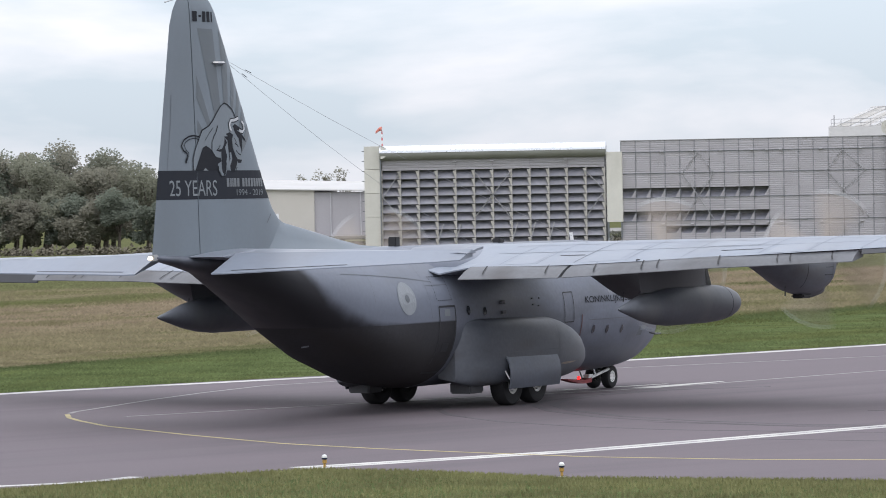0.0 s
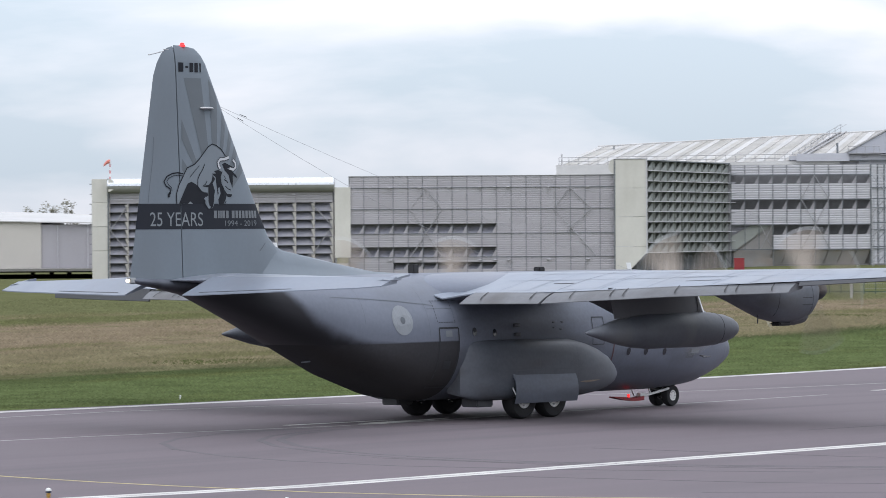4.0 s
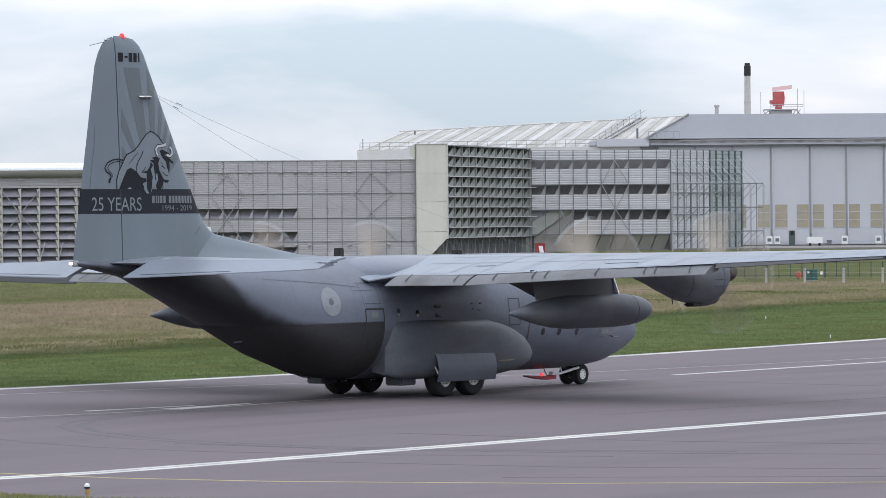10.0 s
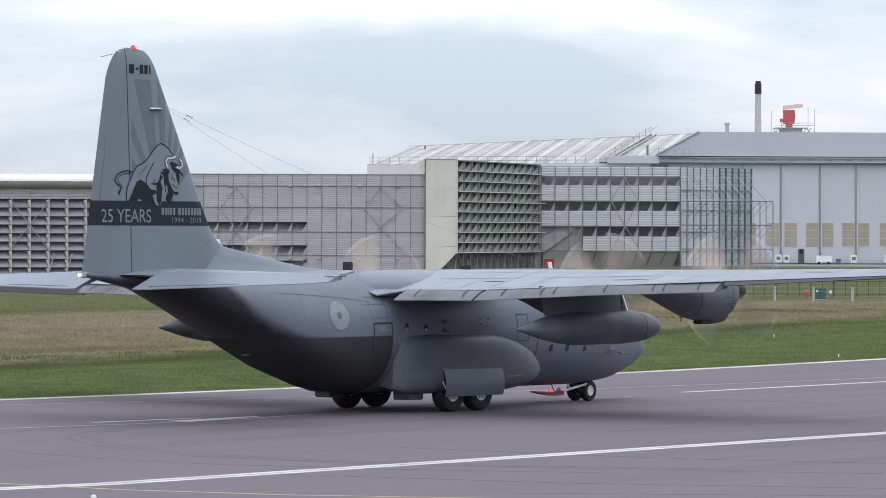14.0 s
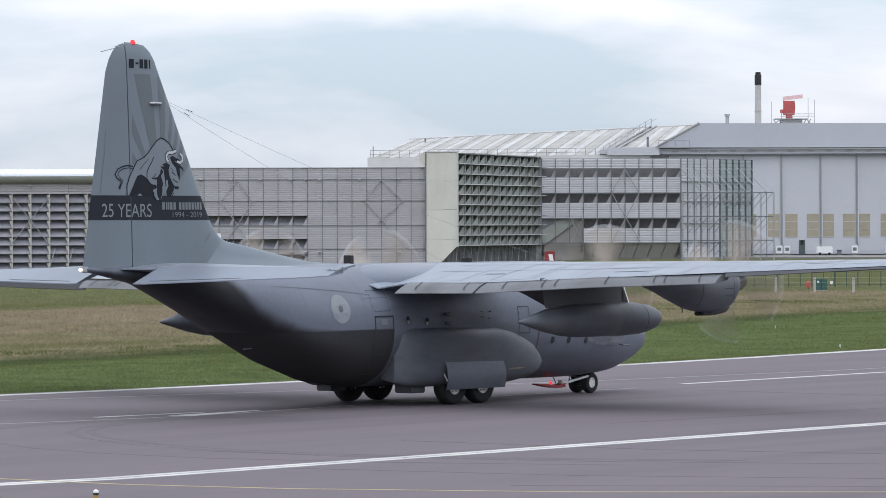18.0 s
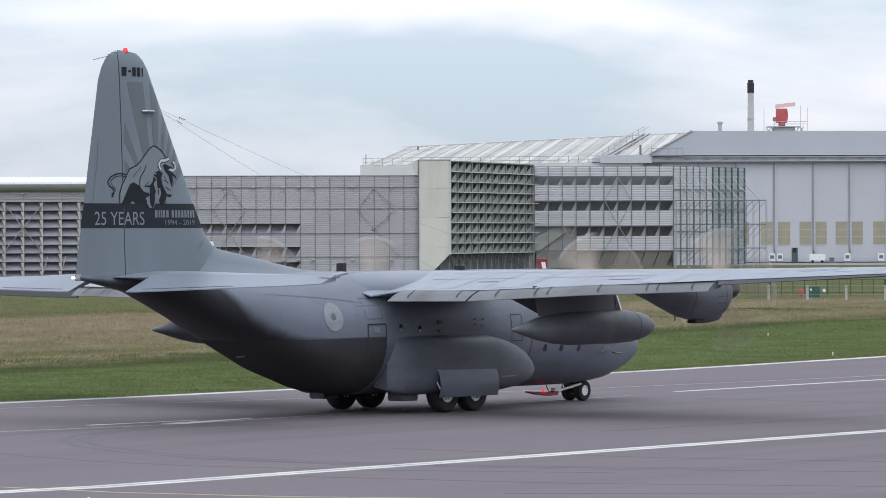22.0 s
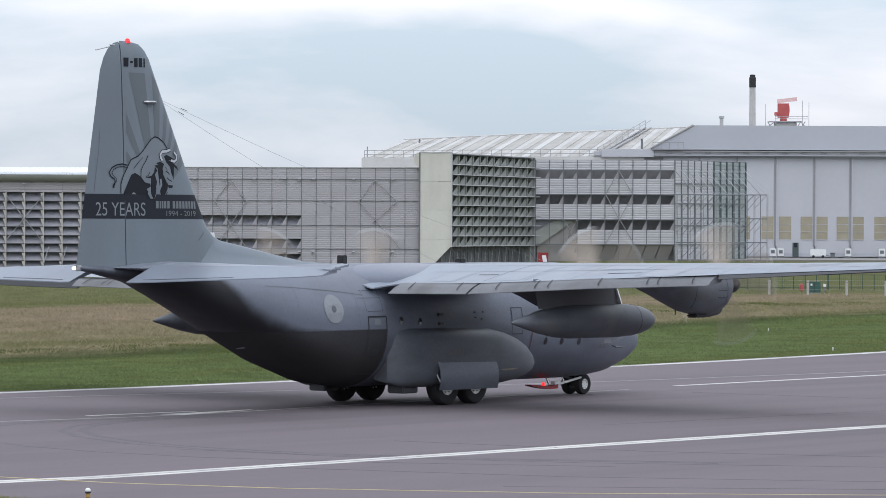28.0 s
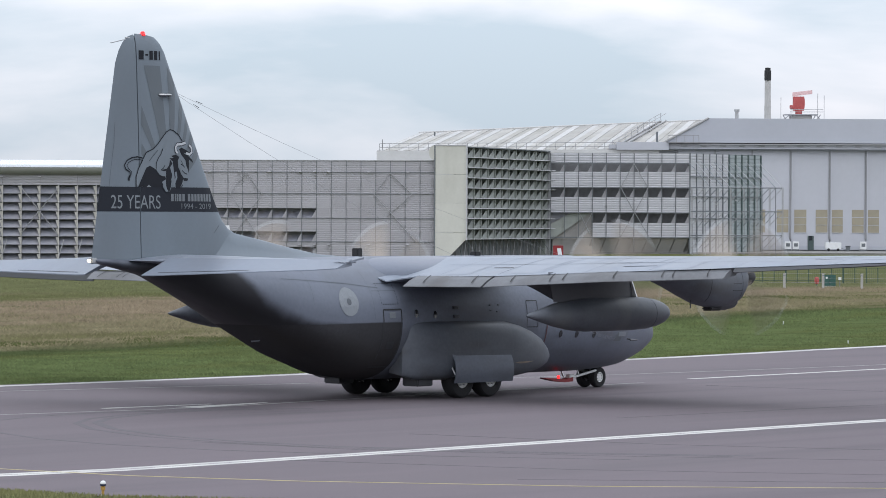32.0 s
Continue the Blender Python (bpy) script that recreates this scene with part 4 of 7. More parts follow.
def wing_top(x, u, side, lift=0.008):
    le, te, z, t = wing_at(x)
    c = te - le
    y = 5 * t * c * (0.2969 * math.sqrt(u) - 0.126 * u - 0.3516 * u ** 2 + 0.2843 * u ** 3 - 0.1036 * u ** 4)
    return at(le + u * c, x * side, z - (u - 0.35) * c * math.sin(radians(WING_SET)) + y * 1.0 + lift)


def wing_patch(name, x0, x1, u0, u1, side, material, parent, lift=0.008):
    nx, nu = max(1, int((x1 - x0) / 1.0)), max(2, int((u1 - u0) * 16))
    part(name, rings([[wing_top(x0 + (x1 - x0) * i / nx, u0 + (u1 - u0) * j / nu, side, lift) for j in range(nu + 1)] for i in range(nx + 1)], False, False), material, parent)


def frame_line(name, y0, z0, y1, z1, w, parent, surface, material=SEAM, offset=0.01):
    """Outline of a door or hatch as four painted seams."""
    for a, b in (((y0, z0), (y1, z0)), ((y1, z0), (y1, z1)), ((y1, z1), (y0, z1)), ((y0, z1), (y0, z0))):
        n = 6
        decal(name, box_path([(a[0] + (b[0] - a[0]) * i / n, a[1] + (b[1] - a[1]) * i / n) for i in range(n + 1)], w), offset, material, parent, surface, cuts=0)


def build_markings():
    A = aircraft
    skin = fuselage_side
    # dark band round fin and rudder
    for name, lo, hi, parent in (("painted_band", 0, 1, FIN), ("painted_band", 1, 2, RUDDER)):
        for side in (1, -1):
            out = []
            for z in (6.18, 6.4, 6.7, 6.95):
                le, te = fin_edges(z)
                h = between([(4.6, 27.52), (11.74, 27.72)], z)[0]
                a, b = (le + 0.004, h - 0.02) if lo == 0 else (h + 0.02, te + 0.002)
                out.append([at(a + (b - a) * (i / 14) ** (1.8 if lo == 0 else 1), side * (fin_half(a + (b - a) * (i / 14) ** (1.8 if lo == 0 else 1), z) + 0.007), z) for i in range(15)])
            part(name, finish(rings(out, False, False)), BAND, parent, "dark blue-grey band")
    # rays behind the emblem, fanning out over the fin
    def reach(angle):
        r = 1.2
        while r < 5:
            y, z = -12.9 + r * math.sin(angle), 6.7 + r * math.cos(angle)
            if y < -14.2 or z > 10.74 or GEAR - y < fin_edges(z)[0] + 0.12:
                break
            r += 0.03
        return r
    for a0, a1 in ((-46, -39), (-31, -25), (-16.4, -6.5), (-1.5, 4.5), (9, 13), (17.5, 22), (27, 33), (40, 48)):
        a0, a1 = radians(a0), radians(a1)
        q = [(a0, 1.1), (a0, reach(a0)), ((a0 + a1) / 2, reach((a0 + a1) / 2)), (a1, reach(a1)), (a1, 1.1)]
        decal("sun_ray", [(-12.9 + r * math.sin(a), 6.7 + r * math.cos(a)) for a, r in q], 0.006, RAY, FIN, fin_skin)
    # the emblem, a plain charging bull, drawn on a grid of 480 x 450 steps
    def grid(points):
        return [(-15.50 + 0.00877 * u, 9.037 - 0.00592 * v) for u, v in points]

    back = [(152, 206), (168, 170), (204, 150), (226, 124), (246, 94), (270, 60), (290, 46), (310, 52), (335, 72), (346, 88), (356, 106)]
    decal("emblem_body", grid([(118, 352), (119, 300), (131, 255)] + back + [(372, 150), (392, 190), (392, 240), (386, 300), (350, 352), (318, 356), (300, 340), (288, 376), (264, 378), (240, 340)]), 0.008, EMBLEM, FIN, fin_skin, cuts=2)
    for patch in ([(130, 352), (140, 325), (150, 300), (159, 276), (170, 250), (188, 240), (204, 250), (219, 262), (224, 282), (240, 293), (264, 298), (268, 310), (254, 320), (246, 340), (252, 353)],
                  [(268, 268), (290, 250), (300, 288), (293, 320), (289, 368), (275, 381), (268, 350), (272, 310)],
                  [(286, 198), (304, 216), (318, 210), (328, 234), (336, 256), (348, 282), (338, 330), (318, 353), (342, 353), (354, 328), (360, 300), (344, 276), (334, 250), (330, 214), (340, 186), (318, 196)],
                  [(240, 263), (262, 268), (286, 262), (290, 246), (302, 226), (290, 206), (284, 236), (272, 254)],
                  [(344, 164), (352, 182), (372, 206), (382, 240), (388, 276), (393, 236), (393, 202), (418, 222), (412, 204), (394, 188), (376, 178), (360, 166)],
                  [(356, 301), (386, 304), (381, 318), (362, 318)],
                  [(338, 150), (352, 140), (392, 160), (388, 176), (372, 168), (350, 172)],
                  [(262, 372), (250, 352), (244, 346), (248, 362)],
                  [(334, 186), (318, 178), (296, 186), (312, 200), (326, 204)],
                  [(372, 205), (384, 230), (387, 260), (378, 240)]):
        decal("emblem_shadow", grid(patch), 0.013, DARKMARK, FIN, fin_skin, cuts=2)
    decal("emblem_face", grid([(333, 206), (344, 192), (357, 205), (372, 232), (382, 266), (385, 288), (370, 291), (353, 281), (342, 262), (335, 236)]), 0.016, EMBLEM, FIN, fin_skin, cuts=2)
    decal("emblem_spot", grid([(170, 353), (181, 341), (194, 353)]), 0.016, LETTER, FIN, fin_skin, cuts=1)
    for pts, w in ((back, 0.034), ([(119, 352), (119, 300), (131, 255), (152, 208)], 0.032),
                   ([(150, 200), (126, 194), (100, 199), (76, 214), (63, 240), (72, 262), (90, 276), (92, 292), (86, 302)], 0.04), ([(152, 212), (128, 207), (104, 211), (84, 224), (76, 240), (84, 258), (97, 272), (98, 290)], 0.022), ([(90, 296), (84, 308), (84, 320)], 0.075),
                   ([(252, 148), (242, 176), (228, 200), (218, 226), (217, 262), (228, 286), (246, 296), (264, 298)], 0.03),
                   ([(246, 338), (253, 358), (264, 378), (282, 381), (290, 350), (294, 316)], 0.03), ([(318, 355), (346, 355), (354, 338)], 0.03), ([(182, 216), (206, 182), (226, 158)], 0.016),
                   ([(346, 228), (360, 236), (366, 246)], 0.035), ([(352, 262), (366, 276), (380, 282)], 0.03), ([(345, 206), (356, 226)], 0.02), ([(262, 236), (254, 252), (242, 262)], 0.025)):
        decal("emblem_line", box_path(grid(pts), w), 0.019, DARKMARK, FIN, fin_skin, cuts=1)
    for pts in ([(250, 322), (262, 342), (268, 368), (276, 374)], [(300, 342), (312, 326), (322, 300), (318, 270)]):
        decal("emblem_leg", box_path(grid(pts), 0.085), 0.0165, EMBLEM, FIN, fin_skin, cuts=1)
    for pts in ([(374, 113), (352, 122), (328, 124), (318, 140), (321, 160), (328, 171)], [(396, 126), (409, 140), (410, 164), (396, 176), (376, 170)]):
        decal("emblem_line", box_path(grid(pts), 0.125), 0.021, DARKMARK, FIN, fin_skin, cuts=1)
        decal("emblem_horn", box_path(grid(pts), 0.08), 0.025, PALEMARK, FIN, fin_skin, "pale horn", cuts=1)
    lettering("anniversary_text", "25 YEARS", -15.5, 6.27, 0.42, 2.1, LETTER, FIN, fin_skin, label="pale grey lettering")
    tagged(lettering("year_text", "1994 - 2019", -12.45, 6.27, 0.17, 1.46, RAYTEXT, FIN, fin_skin, label="dim grey lettering"), kind="stuff")
    widths = [0.17, 0.10, 0.09, 0.16, 0.16, 0.0, 0.17, 0.15, 0.15, 0.16, 0.16, 0.14, 0.15, 0.15]
    y = -12.93
    for w in widths:
        if w:
            decal("lettering_bar", [(y, 6.51), (y + w * 0.72, 6.51), (y + w * 0.72, 6.74), (y, 6.74)], 0.014, RAYTEXT, FIN, fin_skin, cuts=0)
        y += w if w else 0.1
    for y0, z0, w, h in ((-14.3, 10.94, 0.2, 0.28), (-14.02, 11.06, 0.12, 0.06), (-13.84, 10.94, 0.15, 0.28), (-13.63, 10.94, 0.15, 0.28), (-13.4, 10.94, 0.06, 0.28)):
        decal("serial_bar", [(y0, z0), (y0 + w, z0), (y0 + w * 1.05, z0 + h), (y0, z0 + h)], 0.012, DARKMARK, FIN, fin_skin, cuts=0)
    # seams of fin and rudder
    decal("seam", box_path([(-15.3, 8.95), (-15.35, 8.3), (-15.5, 7.4), (-15.56, 6.97)], 0.018), 0.006, FAINTSEAM, RUDDER, fin_skin, cuts=2)
    decal("seam", box_path([(-10.6, 5.75), (-10.9, 5.5)], 0.03), 0.01, FAINTSEAM, FIN, fin_skin, cuts=1)
    # roundel
    def disc(y, z, r, n=24):
        return [(y + r * math.cos(2 * math.pi * i / n), z + r * 1.02 * math.sin(2 * math.pi * i / n)) for i in range(n)]
    decal("roundel", disc(-6.24, 3.28, 0.46), 0.008, paint("roundel_grey", (0.205, 0.225, 0.245), 0.5, var=0.12, scale=3), A, skin, "pale grey low-visibility roundel", cuts=2)
    decal("roundel_centre", disc(-6.24, 3.28, 0.11, 16), 0.014, FAINTSEAM, A, skin, cuts=1)
    # doors, hatches and windows of the starboard side
    frame_line("door_seam", 13.3 - 17.92, 1.1, 13.3 - 17.0, 3.0, 0.055, A, skin, SEAM)
    decal("door_window", [(-4.32, 2.72), (-4.02, 2.72), (-4.02, 2.92), (-4.32, 2.92)], 0.012, LETTER, A, skin, cuts=1)
    decal("door_handle", [(-4.35, 1.7), (-4.0, 1.7), (-4.0, 1.95), (-4.35, 1.95)], 0.012, SEAM, A, skin, cuts=1)
    for i in range(7):
        for y0, z0, y1, z1 in ((-4.7 + i * 0.13, 3.86, -4.62 + i * 0.13, 3.86), (-4.6 + i * 0.12, 3.18, -4.52 + i * 0.12, 3.18)):
            decal("dashed_mark", box_path([(y0, z0), (y1, z1)], 0.02), 0.01, SEAM, A, skin, cuts=0)
        for y in (-4.65, -3.82):
            decal("dashed_mark", box_path([(y, 3.2 + i * 0.095), (y, 3.255 + i * 0.095)], 0.02), 0.01, SEAM, A, skin, cuts=0)
    frame_line("hatch_seam", 13.3 - 10.2, 2.3, 13.3 - 9.6, 3.2, 0.03, A, skin, SEAM)
    for y, z, r in ((-2.92, 2.85, 0.11), (-1.93, 2.8, 0.10), (5.09, 2.02, 0.10), (6.03, 2.0, 0.10), (7.09, 1.97, 0.10)):
        decal("window", [(y + r * math.cos(math.pi * i / 6), z + r * 1.25 * math.sin(math.pi * i / 6)) for i in range(12)], 0.01, GLASS, A, skin, cuts=1)
    for y, z, q in ((-0.8, 3.02, 0.8), (-0.8, 2.72, 0.8), (1.1, 3.08, 0.3), (1.1, 2.9, 0.3), (1.55, 3.08, 0.3), (1.45, 2.85, 0.3)):
        part("air_scoop", finish(rings([[(skin(GEAR - yy, z) + d * k * q, yy, z + h * q) for d, h in ((0.0, 0.07), (0.1, 0.04), (0.1, -0.04), (0.0, -0.07))] for yy, k in ((y - 0.22 * q, 1.0), (y + 0.05 * q, 0.9), (y + 0.22 * q, 0.1))])), SKIN_DARK, A)
    decal("propeller_line", box_path([(4.25, 1.3), (4.25, 1.7), (4.25, 2.1), (4.25, 2.5)], 0.06), 0.01, paint("dull_red_line", (0.10, 0.05, 0.052), 0.6), A, skin, cuts=1)
    part("pitot_mast", rods(((2.02, GEAR - 4.2, 1.78), (2.3, GEAR - 4.2, 1.74), 0.03), ((2.3, GEAR - 4.4, 1.74), (2.3, GEAR - 4.0, 1.74), 0.025)), SKIN_DARK, A)
    decal("pale_plate", [(8.85, 1.86), (9.45, 1.86), (9.45, 2.02), (8.85, 2.02)], 0.01, BULLGREY, A, skin, "pale worn plate above the probe", cuts=1)
    decal("pitot_stain", [(8.5, 1.7), (9.1, 1.7), (9.1, 2.0), (8.75, 2.0)], 0.008, FAINTSEAM, A, skin, cuts=1)
    lettering("air_force_name", "KONINKLIJKE LUCHTMACHT", 4.5, 2.78, 0.26, 5.6, DARKMARK, A, skin, 0.012, "dark grey lettering")
    for i in range(8):
        decal("lettering_bar", [(6.9 + i * 0.16, 2.5), (7.02 + i * 0.16, 2.5), (7.02 + i * 0.16, 2.6), (6.9 + i * 0.16, 2.6)], 0.01, DARKMARK, A, skin, cuts=0)
    decal("ramp_light", box_path([(-8.8, 2.0), (-8.38, 2.02)], 0.045), 0.02, BULLGREY, A, skin, cuts=1)
    # seams and a warm tan patch on the wheel fairing
    for y, z0, z1 in ((1.65, 1.0, 2.3), (-0.3, 1.6, 2.45), (-1.75, 1.6, 2.45)):
        decal("seam", box_path([(y, z0 + (z1 - z0) * i / 6) for i in range(7)], 0.022), 0.008, FAINTSEAM, A, sponson_side, cuts=0)
    decal("seam", box_path([(-2.0 + i * 0.45, 1.58) for i in range(10)], 0.022), 0.008, FAINTSEAM, A, sponson_side, cuts=0)
    decal("tan_patch", [(1.75, 1.12), (2.1, 1.09), (2.6, 1.12), (2.95, 1.16), (2.6, 1.165), (2.3, 1.165), (1.9, 1.15)], 0.01, paint("warm_tan_patch_paint", (0.24, 0.195, 0.155), 0.45, 0.2, var=0.3, scale=3), A, sponson_side, "small warm tan patch on the wheel fairing", cuts=2)
    # seams round the fuselage
    for s0, z0, z1 in ((18.35, 2.7, 4.3), (21.2, 3.2, 4.4), (7.6, 2.6, 4.2), (5.6, 1.3, 3.2)):
        decal("seam", box_path([(GEAR - s0, z0 + (z1 - z0) * i / 10) for i in range(11)], 0.010), 0.006, FAINTSEAM, A, skin, cuts=0)
    for s0, s1, z in ((8.6, 5.2, 2.32), (18.3, 17.1, 3.62)):
        decal("seam", box_path([(GEAR - s0 + (s0 - s1) * i / 8, z) for i in range(9)], 0.016), 0.006, FAINTSEAM, A, skin, cuts=0)
    for z in (3.75,):
        decal("seam", box_path([(13.3 - 22.4, 4.05), (13.3 - 21.0, 3.98), (13.3 - 19.5, 3.88), (13.3 - 17.9, 3.72)], 0.018), 0.008, FAINTSEAM, A, skin, cuts=2)
    # windscreen panes of the cockpit
    for i in range(7):
        a0, a1 = 25 + i * 19, 42 + i * 19
        bm = bmesh.new()
        q = []
        for s, k in ((2.66, 1), (3.02, 1)):
            w, zb, zc, zt, e = between(FUSELAGE, s)
            for a in ((a0, a1) if s < 2.8 else (a1, a0)):
                q.append(bm.verts.new(at(s, (w + 0.01) * math.cos(radians(a)), zc + (zt - zc + 0.02) * math.sin(radians(a)))))
        bm.faces.new(q)
        part("windscreen_pane", bm, GLASS, A)
    # wing panel seams, worn walkways and pale patches
    for side in (1, -1):
        for x in (3.2, 4.4, 5.6, 7.1, 8.7, 10.9, 12.3, 13.8, 15.4, 17.2, 19.0):
            wing_patch("seam", x, x + 0.018, 0.08, 0.96, side, SEAM if x == 5.6 else WINGSEAM, A)
        for u in (0.42, 0.66):
            wing_patch("seam", 2.4, 13.7, u, u + 0.008, side, WINGSEAM, A)
        wing_patch("seam", 13.9, 19.8, 0.5, 0.508, side, WINGSEAM, A)
        for x0, x1, u0, u1 in ((5.8, 6.9, 0.5, 0.95), (8.9, 10.5, 0.45, 0.64), (11.1, 12.2, 0.68, 0.97), (14.0, 15.2, 0.35, 0.7), (15.6, 17.0, 0.2, 0.48), (17.4, 18.8, 0.4, 0.7), (3.4, 4.3, 0.68, 0.95)):
            wing_patch("repainted_panel", x0, x1, u0, u1, side, WINGPALE, A, 0.005)
        for x0, x1, u in ((4.7, 5.5, 0.76), (9.6, 10.8, 0.8), (16.0, 17.0, 0.6)):
            wing_patch("seam", x0, x1, u, u + 0.015, side, SEAM, A)
    # aerial wires from the fin to the roof
    for e, b in ((at(6.2, 1.0, 4.62), 0), (at(10.4, -0.9, 4.72), 1)):
        a = Vector(at(25.7, 0, 9.93 - 0.05 * b))
        b_ = Vector(e)
        bm = bmesh.new()
        for i in range(8):
            p, q = a.lerp(b_, i / 8), a.lerp(b_, (i + 1) / 8)
            p.z -= 0.25 * math.sin(math.pi * i / 8)
            q.z -= 0.25 * math.sin(math.pi * (i + 1) / 8)
            rod(bm, p, q, 0.0045, 5)
        tagged(part("aerial_wire", bm, RAIL_WIRE, A), kind="stuff")
        bm = bmesh.new()
        d = (b_ - a).normalized()
        rod(bm, a + d * 0.9, a + d * 1.2, 0.01, 6)
        part("insulator", bm, BLACK, A)
    for y, x, z, tall in ((-9.9, 0.0, 5.45, 0.3), (7.83, 0.0, 4.7, 0.26)):
        part("whip_blade", finish(rings([[(x + w, y + d, z + h) for w, d in ((0, 0.12 - h * 0.3), (0.03, 0), (0, -0.12 - h * 0.3), (-0.03, 0))] for h in (0, tall)])), WHITEPAINT, A, "white blade aerial")


RAIL_WIRE = paint("steel_wire", (0.3, 0.3, 0.31), 0.5, 0.2)
build_markings()

# ---- engine run-up pens, hangar and the far side of the field ----
CREAM = paint("cream_cladding", (0.60, 0.592, 0.54), 0.7, var=0.08, scale=0.5, fine=4, streak=(1, 1, 0.3), dirt=(0.36, 0.35, 0.3), amount=0.5, per_piece=0.05)
GREYCLAD = paint("grey_ribbed_cladding", (0.375, 0.366, 0.386), 0.55, var=0.08, scale=0.4, fine=5, streak=(1, 1, 0.4), per_piece=0.05)
PALECLAD = paint("pale_ribbed_cladding", (0.50, 0.50, 0.525), 0.55, var=0.08, scale=0.4, fine=5, streak=(1, 1, 0.4), per_piece=0.05)
RAIL = paint("galvanised_rail", (0.33, 0.332, 0.34), 0.5, 0.3, var=0.1)
RAILDARK = paint("dark_steel_section", (0.165, 0.18, 0.19), 0.55, 0.2, var=0.15)
VANE = paint("acoustic_vane_grey", (0.245, 0.25, 0.285), 0.6, var=0.12, scale=1.5, per_piece=0.08, dirt=(0.30, 0.27, 0.22), amount=0.35)
GUSSET = paint("cream_gusset", (0.47, 0.455, 0.42), 0.7, var=0.1, per_piece=0.06)
# back walls behind vanes and slots, recess shade put into their colour
SHADE = paint("shaded_inner_wall", (0.19, 0.192, 0.198), 0.8, var=0.15)
GREENGRID = paint("green_grey_baffle", (0.31, 0.332, 0.308), 0.7, var=0.15, scale=1.0, per_piece=0.08)
SCREENPALE = paint("pale_screen_cladding", (0.43, 0.435, 0.455), 0.6, var=0.1, scale=0.4, per_piece=0.05)
BAFFLEPALE = paint("pale_green_bracket", (0.235, 0.25, 0.235), 0.7, var=0.15, per_piece=0.12)
GREENPOST = paint("dark_green_post", (0.07, 0.098, 0.094), 0.6, var=0.15)
SCREEN = paint("grey_green_screen", (0.30, 0.338, 0.343), 0.6, var=0.12, scale=0.5, per_piece=0.07)
TAN = paint("stained_apron_panel", (0.33, 0.322, 0.31), 0.8, var=0.15, scale=0.6, per_piece=0.1, dirt=(0.3, 0.22, 0.15), amount=0.5)
ROLL = paint("polished_roll_cladding", (0.62, 0.65, 0.68), 0.3, 0.6, var=0.05)
ROLLSIDE = paint("olive_grey_lip", (0.27, 0.275, 0.25), 0.6, var=0.1, scale=0.4)
ROOFWHITE = paint("white_roof_sheet", (0.43, 0.428, 0.42), 0.8, var=0.1, scale=0.3, fine=2, per_piece=0.06, dirt=(0.42, 0.41, 0.38), amount=0.4)
ROOFDIRTY = paint("dirty_rooflight_sheet", (0.345, 0.335, 0.315), 0.8, var=0.25, scale=0.3, fine=2, per_piece=0.12, dirt=(0.3, 0.29, 0.25), amount=0.5)
HANGARWALL = paint("pale_hangar_cladding", (0.475, 0.485, 0.518), 0.6, var=0.05, scale=0.2, fine=2, per_piece=0.04)
FASCIA = paint("grey_fascia_cladding", (0.43, 0.445, 0.488), 0.55, var=0.05, scale=0.2, fine=2)
EAVEWHITE = paint("white_eave_cladding", (0.60, 0.60, 0.585), 0.65, var=0.08, scale=0.3, fine=3, dirt=(0.45, 0.44, 0.42), amount=0.4)
AMBER = paint("amber_glazing", (0.34, 0.305, 0.225), 0.35, var=0.12, scale=0.8, per_piece=0.05)
CONCRETE = paint("pale_concrete", (0.42, 0.41, 0.39), 0.85, var=0.12, scale=2)
APRON = paint("grey_apron_paving", (0.2, 0.195, 0.185), 0.9, var=0.15, scale=0.1)
FENCEGREEN = paint("green_fence_steel", (0.045, 0.08, 0.06), 0.5, var=0.1)
CABINET = paint("green_cabinet", (0.035, 0.10, 0.085), 0.5, var=0.08)


FAR = 1.73


def far_thing(name, label, category, m=None, drop=-0.5):
    """A thing of the far side, which is laid out on a plan drawn to 1 : 1.73 about the standpoint."""
    m = Matrix() if m is None else m
    p = m.translation
    return thing(name, label, category, Matrix.Translation((p.x * FAR, p.y * FAR, p.z * FAR + drop)) @ m.to_3x3().to_4x4() @ Matrix.Scale(FAR, 4))


def tilted(p0, p1):
    """Pose with x running from p0 to p1 on plan, so that local -y faces the field; and the length."""
    d = Vector((p1[0] - p0[0], p1[1] - p0[1]))
    return pose(p0[0], p0[1], 0) @ Matrix.Rotation(math.atan2(d.y, d.x), 4, "Z"), d.length


def ribbed(w, h, ribs, depth=0.05):
    """A cladding sheet with horizontal ribs, its face towards -y, lower corner at the origin."""
    ys = []
    for i in range(ribs):
        z = h * i / ribs
        ys += [(0, z), (0, z + h / ribs * 0.55), (depth, z + h / ribs * 0.65), (depth, z + h / ribs * 0.95)]
    ys.append((0, h))
    bm = bmesh.new()
    a = [bm.verts.new((0.015, y, z)) for y, z in ys]
    b = [bm.verts.new((w - 0.015, y, z)) for y, z in ys]
    for i in range(len(ys) - 1):
        bm.faces.new((a[i], b[i], b[i + 1], a[i + 1]))
    c = [bm.verts.new(p) for p in ((0.015, 0.16, 0), (w - 0.015, 0.16, 0), (w - 0.015, 0.16, h), (0.015, 0.16, h))]
    bm.faces.new(c)
    return finish(bm)


def vane(w, h, d):
    """A sloping acoustic vane across one bay: its lower lip stands out."""
    return finish(rings([[(x, -0.02, 0.06), (x, 0.03, 0.0), (x, d, h * 0.86), (x, d, h * 0.95)] for x in (0.03, w - 0.03)]))


